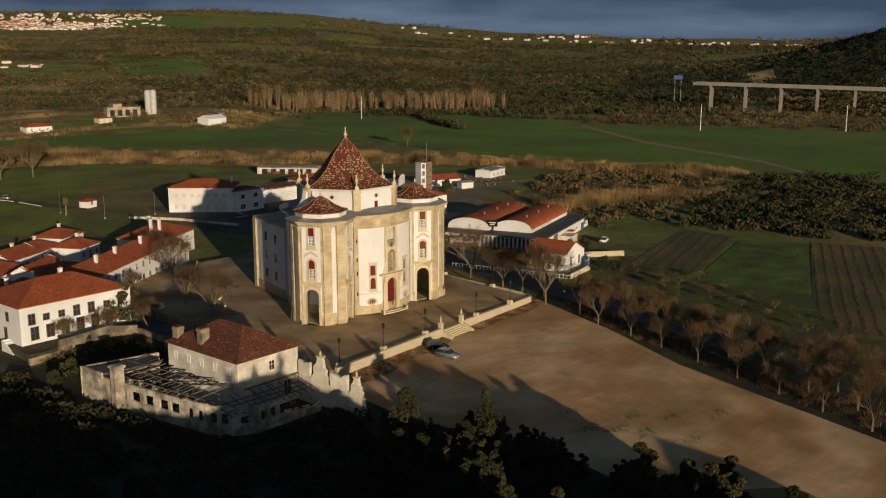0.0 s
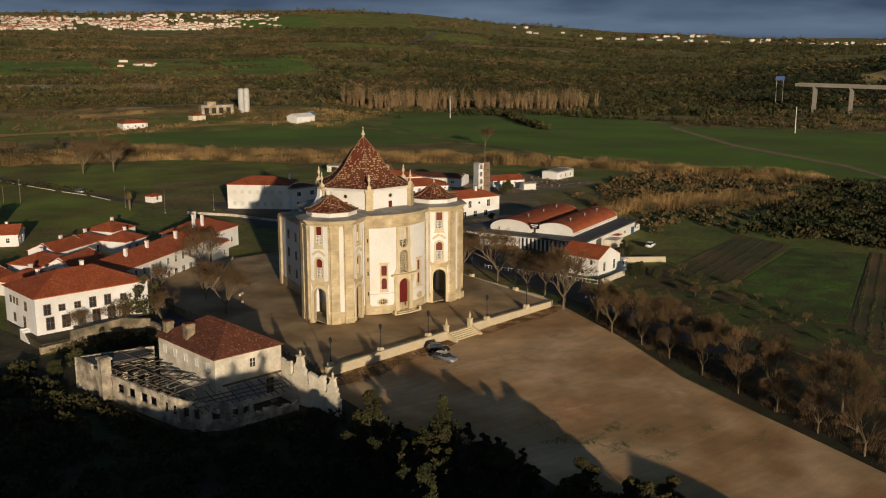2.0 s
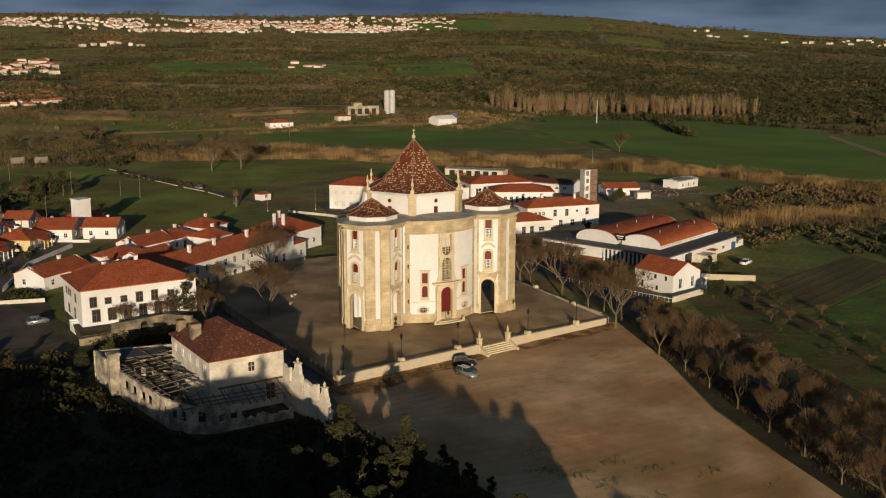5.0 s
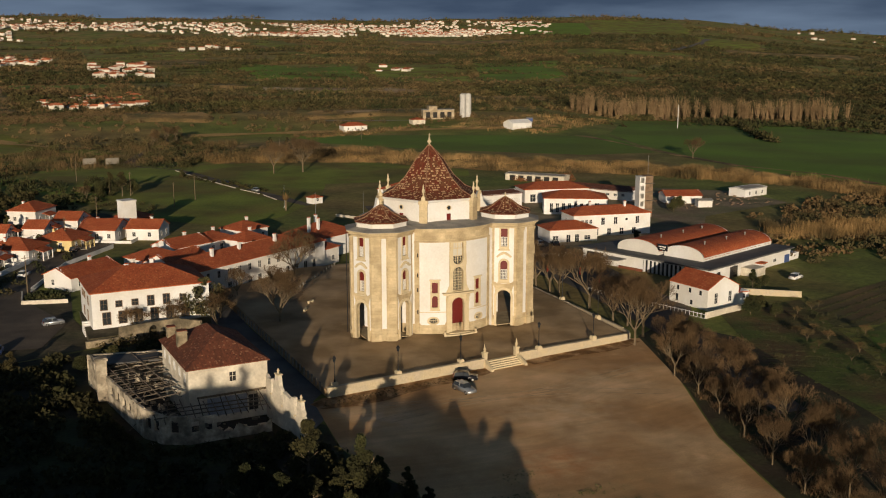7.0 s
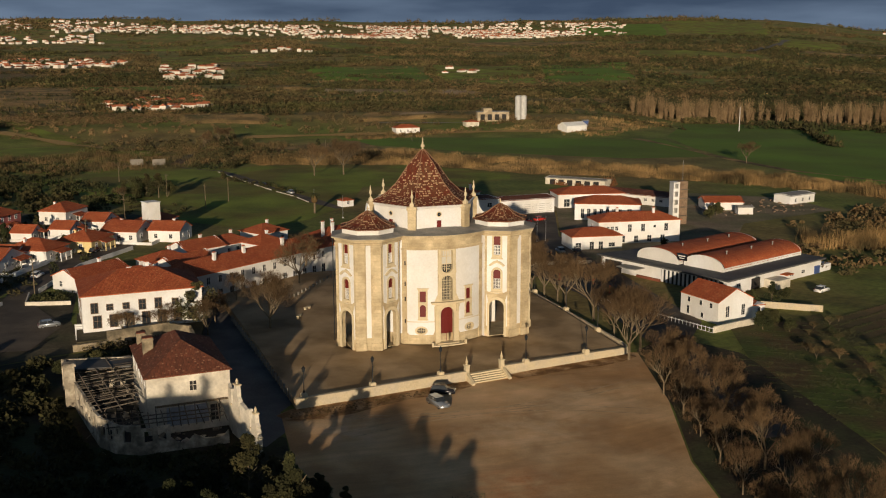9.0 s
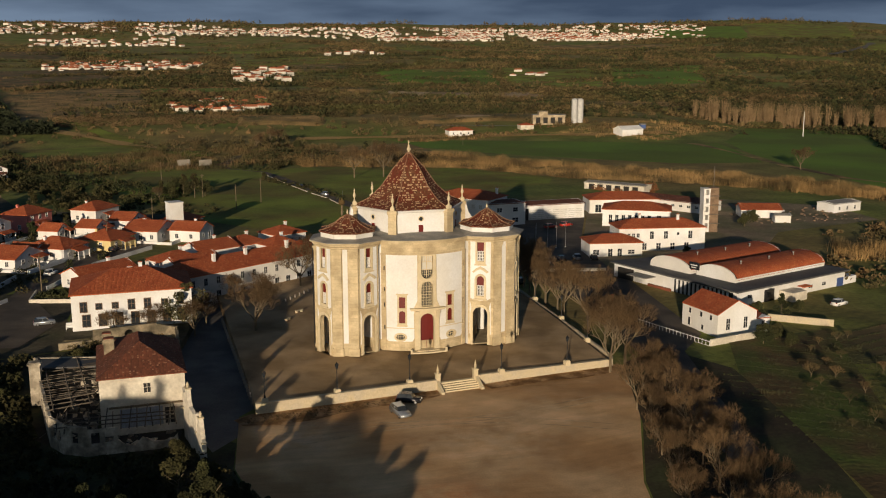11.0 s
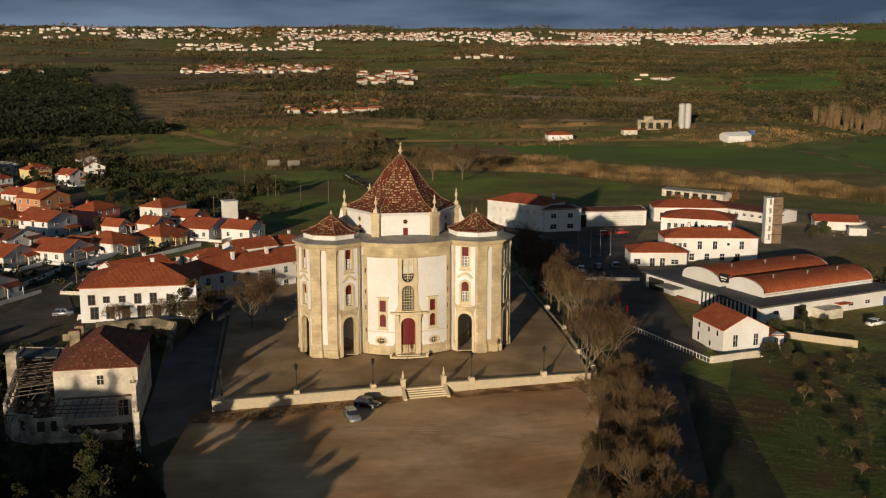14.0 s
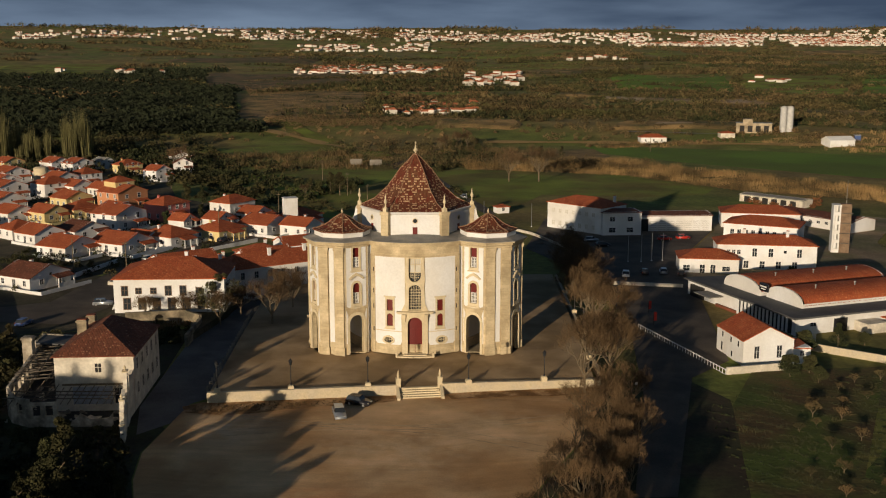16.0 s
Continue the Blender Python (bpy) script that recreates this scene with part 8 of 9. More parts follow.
SAND = mat("pale_sand", (0.55, 0.42, 0.26), 1.0, 0.3, 0.02, 0.3, second=(0.2, 0.14, 0.08), mix_scale=0.02)
DRY_GOLD = mat("golden_dry_grass", (0.40, 0.265, 0.10), 1.0, 0.3, 0.05, 0.8, 0.3, second=(0.27, 0.18, 0.07), mix_scale=0.05)
YELLOW_SAND = mat("yellow_sand", (0.55, 0.38, 0.13), 1.0, 0.2, 0.02, 0.2, 0.2)
land_patch(10, 16.5, 1190, 1480, CROP, "green hillside field", 1)
land_patch(17, 22.5, 1130, 1500, MEADOW, "green hillside field", 2)
land_patch(23, 28.3, 1190, 1540, CROP, "green hillside field", 3)
land_patch(2.4, 9, 1590, 1900, MEADOW, "green hillside field", 4)
land_patch(4.5, 8.5, 1420, 1560, DRY, "dry rough slope", 5)
land_patch(26, 31, 2780, 3300, CROP, "bright green hilltop field", 6)
land_patch(31, 36.5, 2850, 3500, MEADOW, "bright green hilltop field", 7)
land_patch(36.8, 40, 2300, 2700, MEADOW, "green field beside the motorway", 8)
land_patch(9.6, 18.6, 960, 1030, SAND, "pale quarry terraces", 33)
land_patch(7, 12, 1040, 1100, DRY, "rough quarry bank", 34)
land_patch(10, 18.5, 690, 740, DRY, "dry ochre bank below the quarry", 30)
land_patch(12.4, 14.8, 700, 722, SAND, "bare sandy bank", 35)
land_patch(-12.5, -4, 1190, 1600, PLOUGH, "dark ploughed field", 9)
land_patch(-23, -17, 1500, 1760, MEADOW, "green slope beyond the wood", 10)
land_patch(29, 36, 1750, 1950, MEADOW, "green hillside field", 13)
land_patch(20, 26, 820, 900, DRY, "rough dry slope", 14)
land_patch(-3, 2.5, 1020, 1110, CROP, "green field by the farm", 15)
land_patch(58.7, 60.4, 1035, 1165, YELLOW_SAND, "yellow sand cutting in the hillside", 16)
land_patch(42, 50, 1500, 1620, MEADOW, "green hillside field", 18)
land_patch(-1, 7, 2150, 2350, MEADOW, "green hillside field", 19)
land_patch(12, 22, 2050, 2250, MEADOW, "green hillside field", 20)
land_patch(-14, -6, 1850, 2100, PLOUGH, "brown hillside field", 23)
land_patch(20, 27, 2300, 2480, DRY, "dry hillside field", 26)
land_patch(38, 45, 2050, 2200, DRY, "dry hillside field", 27)
land_patch(0, 5, 690, 740, DRY, "dry rough ground by the road", 31)
land_patch(-11, -3.5, 700, 1120, DRY, "brown heath on the valley side", 36)
# patch darkened to paint the cloud shade over this wood
land_patch(-34, -13, 760, 1480, SHADED_LITTER, "floor of the wood beyond the village, darkened for cloud shade", 37)
PATCHES.pop()
# open grass before the quarry and the hillside fields
PATCHES += [(8.5, 19.5, 850, 965), (9, 29, 1080, 1190), (2, 9.5, 1480, 1600)]


def land_ribbon(name, stops, width, material, label, category, lift=1.0):
    """A strip that follows the hills along bearings and distances."""
    pts = []
    for (a0, d0), (a1, d1) in zip(stops, stops[1:]):
        for k in range(8):
            f = k / 8
            a, d = math.radians(a0 + (a1 - a0) * f), d0 + (d1 - d0) * f
            pts.append((d * math.sin(a) + 3, d * math.cos(a) - 183))
    verts, faces = [], []
    for i, (x, y) in enumerate(pts):
        p, q = pts[max(0, i - 1)], pts[min(len(pts) - 1, i + 1)]
        n = Vector((p[1] - q[1], q[0] - p[0])).normalized() * width * (0.75 + 0.25 * math.sin(i * 0.9))
        verts += [(x + n.x, y + n.y, land(x + n.x, y + n.y) + lift), (x - n.x, y - n.y, land(x - n.x, y - n.y) + lift)]
        if i:
            faces.append((2 * i - 2, 2 * i - 1, 2 * i + 1, 2 * i))
    me = bpy.data.meshes.new(name)
    me.from_pydata(verts, [], faces)
    me.materials.append(material)
    return tagged(new(name, me), label, category, kind="structure")


land_ribbon("field", [(-12.2, 1130), (-11.4, 960), (-10.2, 810), (-7.8, 700), (-5.2, 618), (-2.4, 540)], 9, MEADOW, "winding green strip along the heath", "field", 0.6)
land_ribbon("field", [(-9.6, 690), (-6.5, 640), (-4.5, 605), (-2.4, 580)], 5, DRY_GOLD, "golden strip of dry grass", "field", 0.8)
land_ribbon("field", [(3, 640), (9, 640), (15, 640), (21, 640), (25, 655)], 5, DRY_GOLD, "golden dry grass along the crop field", "field", 0.5)
land_ribbon("road", [(35.1, 1960), (35.9, 2130), (36.8, 2350), (37.4, 2520)], 9, LANE, "grey motorway climbing the far hill", "road", 4.0)
land_ribbon("road", [(38.2, 1560), (40, 1540), (42.4, 1530)], 6, SAND, "pale farm road on the hillside", "road", 4.0)
land_ribbon("road", [(11, 676), (14, 672), (17, 668)], 1.2, CONCRETE, "narrow road along the farm sheds", "road", 1.4)


# woods on the hills
TOWNS = [(-2, 34, 2880, 3330), (9, 20, 2600, 2950), (-23, -8, 3050, 3400)]


def hill_woods(seed, n, material, label, thresh, freq, dmin=640, dmax=3500, lo=2.5, hi=6.0, az0=-32, az1=84, free=False):
    rng = np.random.default_rng(seed)
    pts, rad = [], []
    while len(pts) < n:
        az = math.radians(rng.uniform(az0, az1))
        d = dmin + (dmax - dmin) * rng.random() ** 1.25
        x, y = d * math.sin(az), d * math.cos(az)
        xa, ya = x - 3, y + 183
        aa, da = math.degrees(math.atan2(xa, ya)), math.hypot(xa, ya)
        if not free and any(p < aa < q and e < da < f for p, q, e, f in PATCHES):
            continue
        if rng.random() < 0.75 and any(p < aa < q and e < da < f for p, q, e, f in TOWNS):
            continue
        if noise.noise((x / freq, y / freq, seed * 0.37)) + 0.3 * noise.noise((x / 60, y / 60, 2)) > thresh:
            r = rng.uniform(lo, hi) * (1 + d / 5000)
            pts.append((x, y, land(x, y) + r * 0.4))
            rad.append(r)
    near = [math.hypot(p[0], p[1]) < 1250 for p in pts]
    for flag, template in ((True, TUFT_FINE), (False, TUFT_FAR)):
        scatter("woods", [p for p, f in zip(pts, near) if f == flag], [r for r, f in zip(rad, near) if f == flag], material, label, "woods", template, 0.9, 0.15, seed)


hill_woods(31, 10000, WOOD_OLIVE, "dark wooded patches on the hills", 0.24, 260, lo=2.4, hi=5.2)
hill_woods(32, 7000, WOOD_BROWN, "brown leafless woods on the hills", 0.32, 160, lo=1.8, hi=4.4, az1=34)
hill_woods(33, 1000, WOOD_OLIVE, "hedgerows and single trees on the hills", -0.4, 90, 600, 2200, 1.6, 4.2)
# the near hill's cloud shade is in the wood's dark colour
hill_woods(34, 9500, WOOD_CLOUD_SHADE, "dense dark wood on the near hill, cloud shade in its colour", -0.9, 200, 780, 1700, 2.6, 5.0, 60, 92)
hill_woods(35, 1800, WOOD_OLIVE, "dark trees along the skyline", 0.1, 260, 3000, 3560, 3.0, 6.5)
# this wood's colour carries cloud shade too
hill_woods(36, 9000, WOOD_CLOUD_SHADE, "dense dark wood beyond the village, cloud shade in its colour", -0.45, 180, 500, 1500, 2.4, 5.4, -34, -12.5)
hill_woods(37, 9000, HEATH, "low brown heath on the slope", -0.5, 90, 520, 1180, 0.6, 1.5, -12, 4, True)
hill_woods(38, 4200, WOOD_OLIVE, "olive copses above the quarry", 0.24, 130, 600, 1300, 1.6, 3.8, 4, 40)
hill_woods(39, 12000, LEAF_DARK, "dark woods on the slopes below the viaduct", -0.28, 190, 640, 2700, 2.2, 5.0, 27, 68)


hill_woods(40, 1500, WOOD_BROWN, "brown thorn scrub beyond the crops", -0.9, 100, 590, 900, 1.0, 2.2, 42, 54)


def hedges(seed, n, material, label, dmin=620, dmax=2400, lo=1.4, hi=3.2, az0=-12, az1=62):
    """Hedgerows: lines of bushes along the field edges."""
    rng = np.random.default_rng(seed)
    pts, rad = [], []
    for _ in range(n):
        az, d = math.radians(rng.uniform(az0, az1)), dmin + (dmax - dmin) * rng.random() ** 1.4
        x, y, way = d * math.sin(az), d * math.cos(az), -az + rng.normal(0, 0.35)
        size, k = rng.uniform(lo, hi), int(rng.uniform(14, 60))
        for i in range(k):
            way += rng.normal(0, 0.03)
            x, y = x + math.cos(way) * size * 1.5, y + math.sin(way) * size * 1.5
            if rng.random() < 0.12:
                continue
            r = size * rng.uniform(0.6, 1.3) * (1 + d / 5000)
            pts.append((x + rng.normal(0, 1), y + rng.normal(0, 1.5), land(x, y) + r * 0.4))
            rad.append(r)
    return scatter("hedges", pts, rad, material, label, "hedges", TUFT, 0.95, 0.15, seed)


hedges(57, 190, LEAF_DARK, "dark evergreen hedges and tree lines on the hills", 560, 1800, 1.4, 3.4)
hedges(55, 190, WOOD_OLIVE, "dark hedgerows between the far fields")
hedges(56, 110, WOOD_BROWN, "brown leafless hedgerows between the far fields", 600, 1600, 1.2, 2.6)


def far_town(az0, az1, d0, d1, n, seed, label, lo=7, hi=14, ox=3, oy=-183, h0=3.5, h1=7):
    """Distant houses, too many to tell apart: white walls under tiled roofs."""
    rng = np.random.default_rng(seed)
    verts, faces, mats = [], [], []
    while n > 0:
        a, d = math.radians(rng.uniform(az0, az1)), rng.uniform(d0, d1)
        x, y = ox + d * math.sin(a), oy + d * math.cos(a)
        if noise.noise((x / 160, y / 160, 3)) + 0.5 * noise.noise((x / 50, y / 50, 8)) < rng.uniform(-0.25, 0.25):
            continue
        n -= 1
        z, w, e, h, t = land(x, y) - 1.5, rng.uniform(lo, hi) / 2, rng.uniform(lo, hi) / 2.6, rng.uniform(h0, h1) + 1.5, rng.uniform(0, 3.14)
        c, s = math.cos(t), math.sin(t)
        o = len(verts)
        P = lambda u, v, q: (x + c * u - s * v, y + s * u + c * v, z + q)
        verts += [P(u, v, q) for q in (0, h) for u, v in ((-w, -e), (w, -e), (w, e), (-w, e))] + [P(-w * 0.7, 0, h + 1.6), P(w * 0.7, 0, h + 1.6)]
        faces += [(o, o + 1, o + 5, o + 4), (o + 1, o + 2, o + 6, o + 5), (o + 2, o + 3, o + 7, o + 6), (o + 3, o, o + 4, o + 7), (o + 4, o + 5, o + 9, o + 8), (o + 6, o + 7, o + 8, o + 9), (o + 5, o + 6, o + 9), (o + 7, o + 4, o + 8)]
        mats += [0] * 4 + [1] * 4
    me = bpy.data.meshes.new("town")
    me.from_pydata(verts, [], faces)
    me.materials.append(TOWN_WALL)
    me.materials.append(TOWN_TILE)
    me.polygons.foreach_set("material_index", mats)
    return tagged(new("town", me), label, "town", kind="stuff")


TOWN_TILE = mat("distant_tile", (0.40, 0.13, 0.06), 0.9, 0.3, 0.02, 0.1)
far_town(-2, 29, 2760, 3420, 900, 41, "white town spread along the hilltop", 7, 12, h0=3.2, h1=6.5)
far_town(11, 25, 2650, 2960, 560, 42, "dense white town on the slope", 7, 12, h0=3.2, h1=6.5)
far_town(-22, -3, 2950, 3420, 300, 43, "white houses along the far ridge", 8, 14, h0=3.5, h1=6.5)
far_town(-7.5, 0.5, 2480, 2700, 90, 51, "white houses on the middle slope", 8, 13, h0=3.0, h1=5.5)
far_town(-7.5, 0.5, 1480, 1760, 130, 44, "white hamlet in the fields", 6, 11, h0=2.6, h1=4.5)
far_town(-2.6, 2.8, 800, 930, 44, 45, "old farm buildings with tiled roofs", 6, 12, h0=2.5, h1=4.5)
far_town(7.5, 11, 1900, 2050, 10, 46, "few white houses on the slope")
far_town(2, 5, 1250, 1470, 34, 47, "white houses near the crossroads")
far_town(17, 19.5, 1330, 1400, 6, 48, "ochre farm buildings with tiled roofs", 8, 15, h0=2.5, h1=4.5)
far_town(44, 66, 3000, 3450, 60, 49, "scattered white houses on the far ridge", 8, 16, -136, -156)
far_town(-24, -8, 1300, 1600, 10, 50, "farmhouses near the dark wood")

# ---- single far things ----
PALE_METAL = mat("pale_metal_sheet", (0.46, 0.46, 0.45), 0.6, 0.15, 0.5, 3.0)
YARD_PALE = mat("ochre_render", (0.44, 0.36, 0.25), 0.95, 0.2, 0.2, 1.0, second=(0.30, 0.24, 0.16), mix_scale=0.3)
SZ = land(229.5, 466)
silo = thing("silo", "tall pale twin cement silos", "silo", pose(229.5, 466, SZ))
for k in range(2):
    part("cylinder", revolve(bmesh.new(), [(2.1, -1), (2.1, 15.5), (1.4, 16.3), (0.3, 16.6)], 18, (4.5 * k, 0.4 * k)), PALE_METAL, silo)
part("gantry", boxes((-0.5, 5.0, -0.7, 0.7, 16.2, 16.5)), LEAD, silo)
plant_ = thing("cement_works", "low pale cement works beside the silos", "building", pose(212, 470, SZ, 0, 0, -15))
part("hall", boxes((-11, 11, -5, 5, -1, 5.5), (-7, -1, -5.5, 5.5, 5.5, 8)), YARD_PALE, plant_)
part("roof", boxes((-11.4, 11.4, -5.4, 5.4, 5.5, 5.8)), LEAD, plant_)
# bays painted as near-black panels in place of their shade
for k in range(4):
    part("bay", boxes((-9 + 5 * k, -6 + 5 * k, -5.1, -5.0, 0, 4)), INTERIOR_SHADE, plant_)
house(244, 412, 10, 16, 10, 3.4, "white farm shed with a low gable", roof="gable", rise=2.2, z=land(244, 412), tiles=STUCCO)
house(141, 446, 0, 16, 9, 3.6, "small white house with red roof by the fields", rise=2.0, z=land(141, 446), front=[(-5, 1), (0, 1), (5, 1)])
house(190, 455, 0, 9, 7, 3.0, "small pale outbuilding beyond the crops", rise=1.2, z=land(190, 455), wall=STUCCO_OLD)
house(262, 428, -10, 3.5, 3, 3.0, "blue painted hut beside the shed", roof="gable", rise=0.6, z=land(270, 430), wall=BLUE_CAR, tiles=LEAD)
bridge = thing("viaduct", "long concrete motorway viaduct on tall piers", "bridge")
a, b = Vector((604.0, 262.0, 20.5)), Vector((690.0, -30.0, 20.5))
L = (b - a).length
bm = boxes((0, L, -6, 6, -1.6, 0), (0, L, -6.2, -5.9, 0, 0.9), (0, L, 5.9, 6.2, 0, 0.9))
rot = math.degrees(math.atan2(b.y - a.y, b.x - a.x))
part("deck", placed(bm, pose(a.x, a.y, a.z, 0, 0.85, rot)), CONCRETE, bridge)
for k in range(11):
    for s in (-1, 1):
        part("pier", placed(boxes((-0.8, 0.8, 3.2 * s - 0.8, 3.2 * s + 0.8, -22, -1.6), (-1.0, 1.0, 3.2 * s - 2.2, 3.2 * s + 2.2, -3, -1.6)), pose(a.x, a.y, a.z, 0, 0.85, rot) @ pose(14 + 27 * k, 0, 0)), CONCRETE, bridge)
wp = thing("field_mast", "slender white mast standing in the crop field", "mast", group="masts in the fields")
part("shaft", limb(bmesh.new(), (0, 0, -0.5), (0, 0, 16), 0.3, 0.18, 8), STUCCO, wp)
part("cap", revolve(bmesh.new(), [(0.25, 16), (0.25, 16.4)], 8), LEAD, wp)
wp.matrix_world = pose(438.9, 163.2, -1.8)
for x, y in ((362, 396), (491, 92)):
    copy_thing(wp, pose(x, y, -1.8))
# rows of the vegetable plots and the orchard
def rowed(poly, step, way, size, material, label, seed):
    q = inside(poly, 5200, seed)
    a = math.radians(way)
    u = q[:, 0] * math.sin(a) - q[:, 1] * math.cos(a)
    q = q[np.abs((u / step) % 1 - 0.5) < 0.16]
    p = on_land(q)
    p[:, 2] += 0.1
    r = np.random.default_rng(seed).uniform(size * 0.6, size * 1.3, len(p))
    return scatter("crop_rows", p, r, material, label, "crops", None, 0.6, 0.4, seed)


rowed([(134.4, -41.7), (140.6, -59.9), (53.9, -91.6), (51.9, -84.0), (64.4, -73.0)], 2.6, 25, 0.2, LEAF_GREEN, "rows of low vegetables on brown soil", 61)
rowed([(74.8, -20.4), (129.5, -4.6), (127.5, -22.2), (81.6, -37.1), (68.1, -35.7)], 3.2, 18, 0.14, LEAF_GREEN, "rows of cabbages on ploughed soil", 62)
fruit = bare_tree(9, 3.6, "small leafless fruit tree with pale open branches", BRUSH, 0.8, 0.03, 6, "fruit trees of the orchard", 0)
fruit.matrix_world = pose(60.0, -40.0, -1.9)
for i in range(9):
    for j in range(8):
        x, y = 46 + i * 4.6 + j * 1.9 + rnd.uniform(-1, 1), -86 + j * 8.2 + i * 1.2 + rnd.uniform(-1.4, 1.4)
        if rnd.random() < 0.42 or x > 64 + (y + 66) * 0.42 or math.hypot(x - 60, y + 40) < 3:
            continue
        c = copy_thing(fruit, pose(x, y, -1.9, 0, 0, rnd.uniform(0, 360)))
        f = rnd.uniform(0.55, 1.05)
        c.scale = (f, f, f * 0.85)

# rough orchard beside the tree row
q = np.concatenate([inside([(24.5, -50), (33, -30), (35.5, -34), (26.5, -67), (10, -114), (3, -116), (12, -88), (17.5, -71)], 260, 78)])
slivers("brush", on_land(q), tufty(q, 1.25), 50, 0.55, 0.5, 0.022, TWIG, "tangle of leafless brown scrub under the trees", "brush", 78)
q = inside([(47, -36), (66, -26), (86, -18), (66, -64), (56, -90), (40, -100), (48, -66)], 120, 79)
slivers("brush", on_land(q), tufty(q, 0.8), 40, 0.45, 0.6, 0.02, OLIVE, "low olive-brown weeds of the neglected orchard", "brush", 79)
rowed([(45, -36), (60, -22), (84, -16), (62, -66), (42, -66)], 3.0, -38, 0.13, LEAF_GREEN, "faint rows of tufted orchard grass", 64)
sprays("grass", [(-35, -35.4), (-33.6, -37.2), (-25, -37.4), (-16, -34.8), (-6, -33.6), (-4, -31.4), (-16, -32.4), (-30, -34.0)], 260, 0.12, 0.3, 14, 0.14, DEAD_LEAF, "tufts of dead brown grass below the parapet", 80, "grass")
sprays("bushes", [(196, 452), (222, 452), (252, 424), (262, 440), (240, 470), (200, 480)], 60, 1.0, 3.4, 60, 0.6, BRUSH, "brown trees round the cement works", 81)
sprays("bushes", [(100, 440), (190, 448), (196, 436), (140, 430), (96, 428)], 90, 0.6, 1.8, 46, 0.5, BRUSH, "hedge along the farm road", 82)
# meadow: shrubs, hoardings, road sign
for x, y, k, f in ((-41, 211, 2, 1.0), (-37, 214, 0, 0.9), (-33, 210, 0, 1.0), (-29, 214, 2, 0.9), (-45, 216, 0, 0.7), (16, 392, 0, 1.0), (22, 402, 0, 0.9), (30, 396, 2, 1.0), (6, 300, 0, 0.5), (62, 356, 0, 0.9), (74, 366, 0, 0.8), (-2, 262, 2, 0.5), (8, 226, 2, 0.45)):
    plant(k, x, y, f, -1.9)
for x, y, f in ((18, 424, 0.95), (12, 418, 0.8), (25, 430, 0.9), (8, 408, 0.7), (-46, 206, 0.5)):
    c = copy_thing(kinds[1], pose(x, y, -1.9, 0, 0, x * 31))
    c.scale = (f, f, f)
sprays("bushes", [(-6, 262), (-2, 250), (10, 222), (18, 196), (22, 198), (14, 230), (2, 262)], 40, 0.5, 1.4, 60, 0.35, LEAF_DARK, "dark hedge along the meadow road", 87)
sprays("bushes", [(-235, 350), (-150, 320), (-110, 300), (-112, 372), (-140, 450), (-190, 560), (-260, 560)], 420, 1.6, 4.2, 50, 0.8, LEAF_DARK, "dark trees running down to the village", 83)
sprays("bushes", [(-110, 250), (-60, 214), (-48, 240), (-70, 290), (-104, 310)], 80, 1.0, 3.0, 60, 0.6, LEAF_DARK, "dark trees and scrub on the meadow slope", 84)
sprays("bushes", [(0, 316), (34, 296), (64, 318), (84, 300), (96, 330), (50, 352)], 90, 1.6, 4.6, 60, 0.5, WOOD_BROWN, "pale brown leafless trees among the reeds", 85)
sprays("bushes", [(-60, 380), (0, 390), (40, 420), (30, 470), (-60, 450)], 120, 1.2, 3.6, 50, 0.6, WOOD_OLIVE, "olive brown scrub beyond the meadow", 86)
sprays("bushes", [(-44, 246), (-28, 240), (-26, 250), (-40, 262)], 16, 1.2, 3.0, 90, 0.5, LEAF_DARK, "dark clump of trees in the meadow", 71)
sprays("bushes", [(-90, 226), (-70, 198), (-62, 208), (-80, 236)], 22, 1.0, 3.2, 80, 0.5, LEAF_DARK, "dark trees at the meadow's edge", 72)
sprays("bushes", [(-50, 228), (-42, 218), (-38, 224), (-46, 236)], 10, 0.8, 2.2, 70, 0.4, BRUSH, "brown shrubs in the meadow", 73)
sprays("bushes", [(-60, 172), (-36, 160), (-24, 170), (-30, 190), (-56, 190)], 40, 0.4, 1.3, 50, 0.35, LEAF_DARK, "low hedges behind the last houses", 74)
sprays("bushes", [(-10, 300), (5, 290), (30, 330), (60, 345), (20, 400), (-2, 350)], 150, 0.8, 2.6, 50, 0.6, LEAF_DARK, "dark shrubs among the reeds", 75)
sprays("bushes", [(140, 70), (150, 80), (215, 95), (235, 60), (200, 40)], 90, 0.7, 2.2, 50, 0.5, BRUSH, "russet shrubs beside the reeds", 76)
sprays("bushes", [(118, 186), (128, 196), (150, 190), (140, 172)], 24, 0.8, 2.2, 60, 0.45, mat("russet_twig", (0.17, 0.075, 0.03), 1.0, 0.3, 0.3, 2.0), "russet willow shrubs by the old shed", 77)
hoard = thing("billboard", "pale blank hoarding on two posts", "billboard", pose(-34.4, 318.0, -1.8, 0, 0, 6), "hoardings in the meadow")
part("board", boxes((-3.0, 3.0, -0.08, 0.08, 1.0, 3.8)), CONCRETE, hoard)
for u in (-2.2, 2.2):
    part("post", boxes((u - 0.1, u + 0.1, 0.09, 0.25, -0.3, 3.8)), IRON, hoard)
copy_thing(hoard, pose(-24.5, 315.0, -1.8, 0, 0, 6))
gantry = thing("road_sign", "blue motorway sign on tall posts", "road sign", pose(612, 282, 17.0, 0, 0, -60))
part("board", boxes((-3.5, 3.5, -0.1, 0.1, 5.5, 8.8)), BLUE_CAR, gantry)
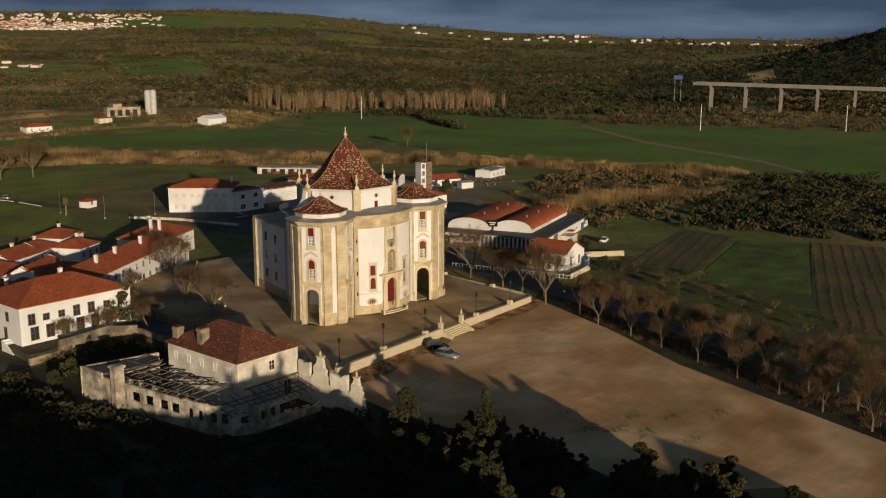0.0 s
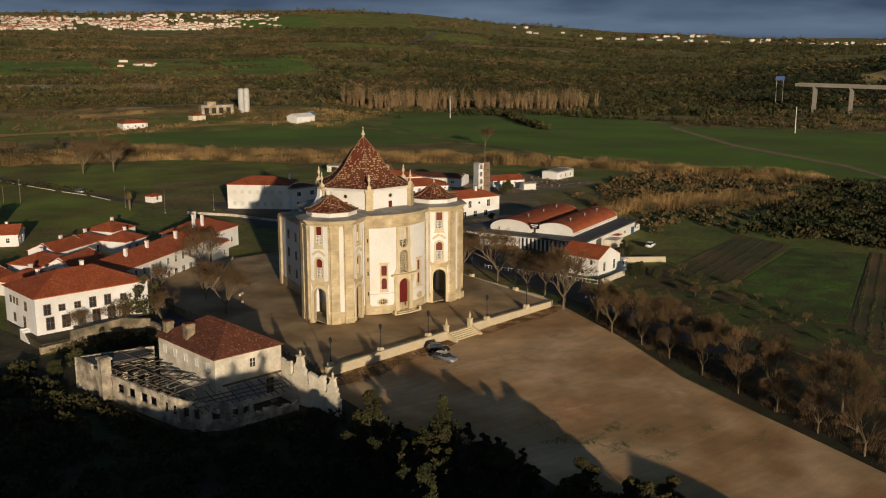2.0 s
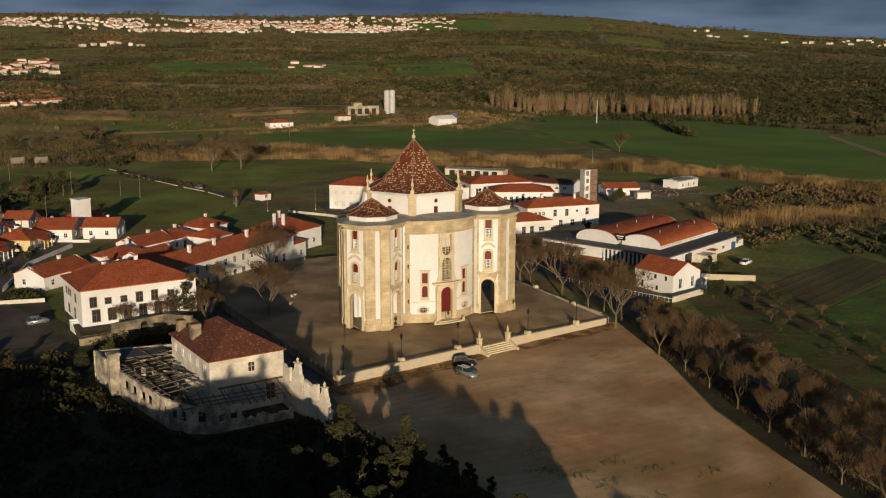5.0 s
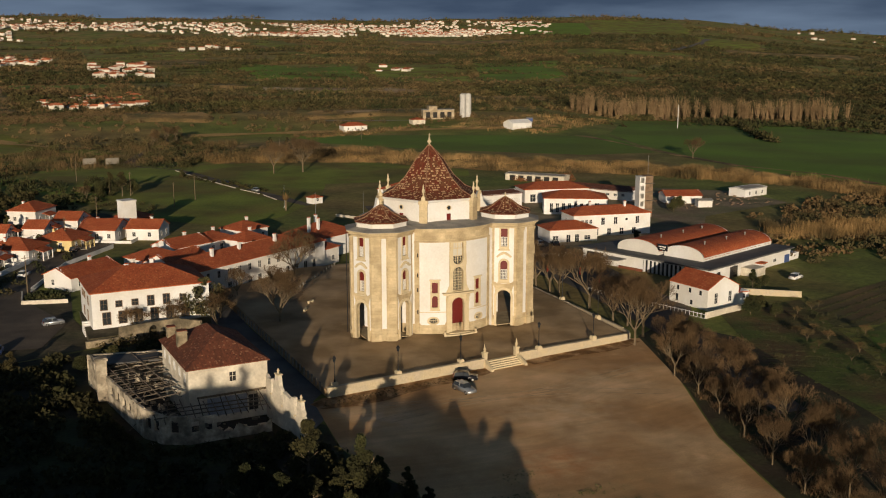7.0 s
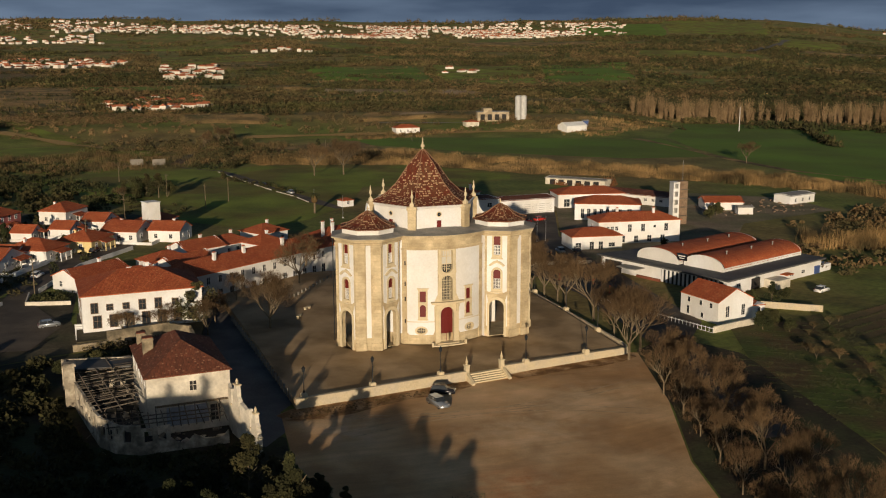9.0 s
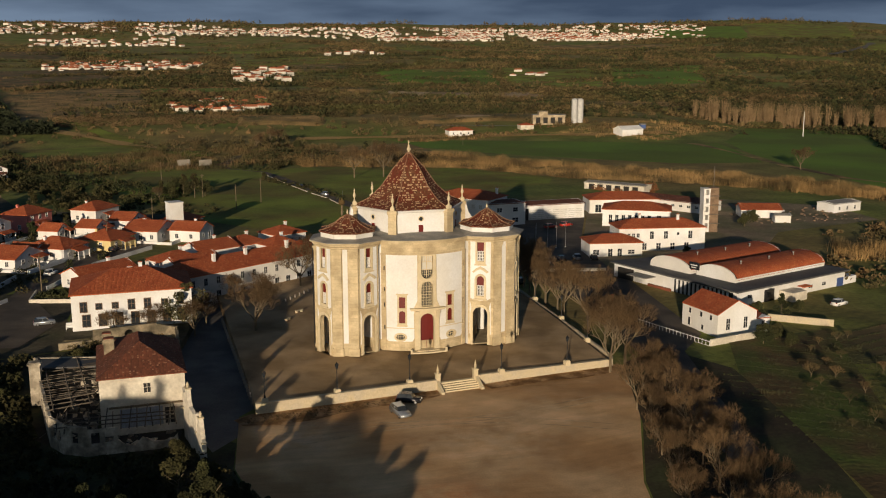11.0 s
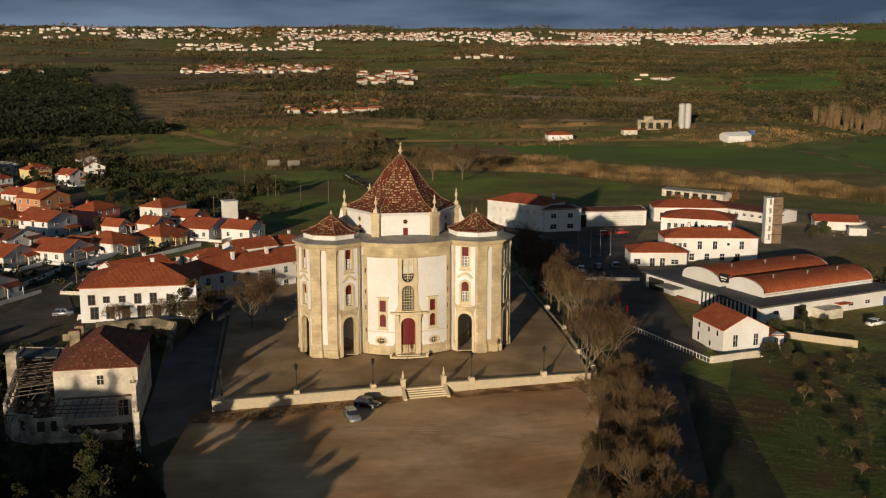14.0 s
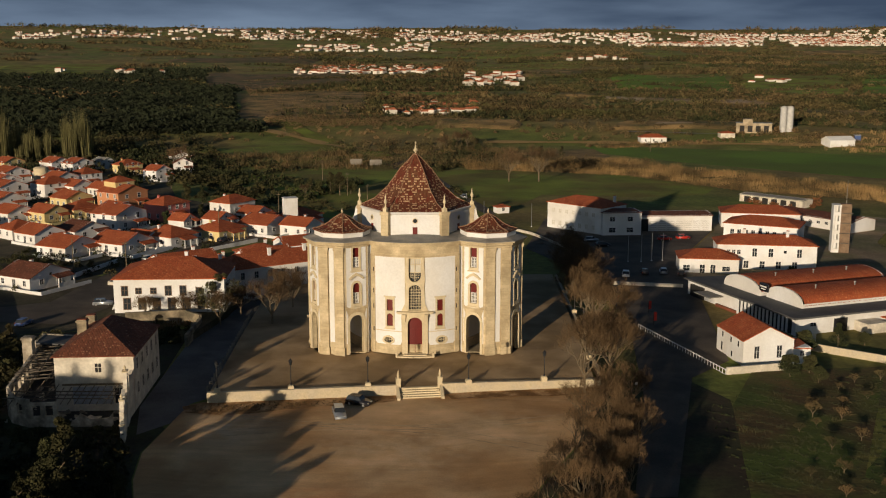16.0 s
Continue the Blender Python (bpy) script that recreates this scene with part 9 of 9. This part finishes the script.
for u in (-2.5, 2.5):
    part("post", boxes((u - 0.2, u + 0.2, 0.11, 0.4, -12, 8.8)), LEAD, gantry)
house(27.4, 165.0, 20, 4.5, 3.5, 2.4, "tiny white kiosk by the station wall", rise=0.8, z=-1.8, front=[(0, 0.9)])

# ---- sky beyond the hills ----
def cloud_bank():
    m = bpy.data.materials.new("cloud_bank")
    m.use_nodes = True
    n, l = m.node_tree.nodes, m.node_tree.links
    n.remove(n["Principled BSDF"])
    em = n.new("ShaderNodeEmission")
    geo = n.new("ShaderNodeNewGeometry")
    mp = n.new("ShaderNodeMapping")
    mp.inputs["Scale"].default_value = (0.0011, 0.0011, 0.007)
    l.new(geo.outputs["Position"], mp.inputs["Vector"])
    t = n.new("ShaderNodeTexNoise")
    t.inputs["Scale"].default_value, t.inputs["Detail"].default_value = 1.0, 7.0
    l.new(mp.outputs["Vector"], t.inputs["Vector"])
    sep = n.new("ShaderNodeSeparateXYZ")
    l.new(geo.outputs["Position"], sep.inputs[0])
    up = n.new("ShaderNodeMapRange")
    up.inputs[1].default_value, up.inputs[2].default_value, up.inputs[3].default_value, up.inputs[4].default_value = 120, 330, 0.28, -0.12
    l.new(sep.outputs["Z"], up.inputs[0])
    add = n.new("ShaderNodeMath")
    l.new(t.outputs["Fac"], add.inputs[0])
    l.new(up.outputs[0], add.inputs[1])
    rp = n.new("ShaderNodeValToRGB")
    rp.color_ramp.elements[0].position, rp.color_ramp.elements[0].color = 0.32, (0.055, 0.084, 0.138, 1)
    rp.color_ramp.elements[1].position, rp.color_ramp.elements[1].color = 0.85, (0.19, 0.26, 0.365, 1)
    east = n.new("ShaderNodeMapRange")
    east.inputs[1].default_value, east.inputs[2].default_value, east.inputs[3].default_value, east.inputs[4].default_value = -900, 2600, 0.14, -0.22
    l.new(sep.outputs["X"], east.inputs[0])
    both = n.new("ShaderNodeMath")
    l.new(add.outputs[0], both.inputs[0])
    l.new(east.outputs[0], both.inputs[1])
    l.new(both.outputs[0], rp.inputs[0])
    l.new(rp.outputs[0], em.inputs["Color"])
    em.inputs["Strength"].default_value = 1.03
    l.new(em.outputs[0], n["Material Output"].inputs["Surface"])
    verts, faces = [], []
    for k in range(61):
        a = math.radians(-75 + 190 * k / 60)
        verts += [(4480 * math.sin(a), 4480 * math.cos(a), -60), (4480 * math.sin(a), 4480 * math.cos(a), 700)]
    faces = [(2 * k, 2 * k + 2, 2 * k + 3, 2 * k + 1) for k in range(60)]
    me = bpy.data.meshes.new("backdrop")
    me.from_pydata(verts, [], faces)
    me.materials.append(m)
    return tagged(new("backdrop", me), "bank of dark blue-grey winter cloud beyond the hills", "sky", kind="structure")


cloud_bank()
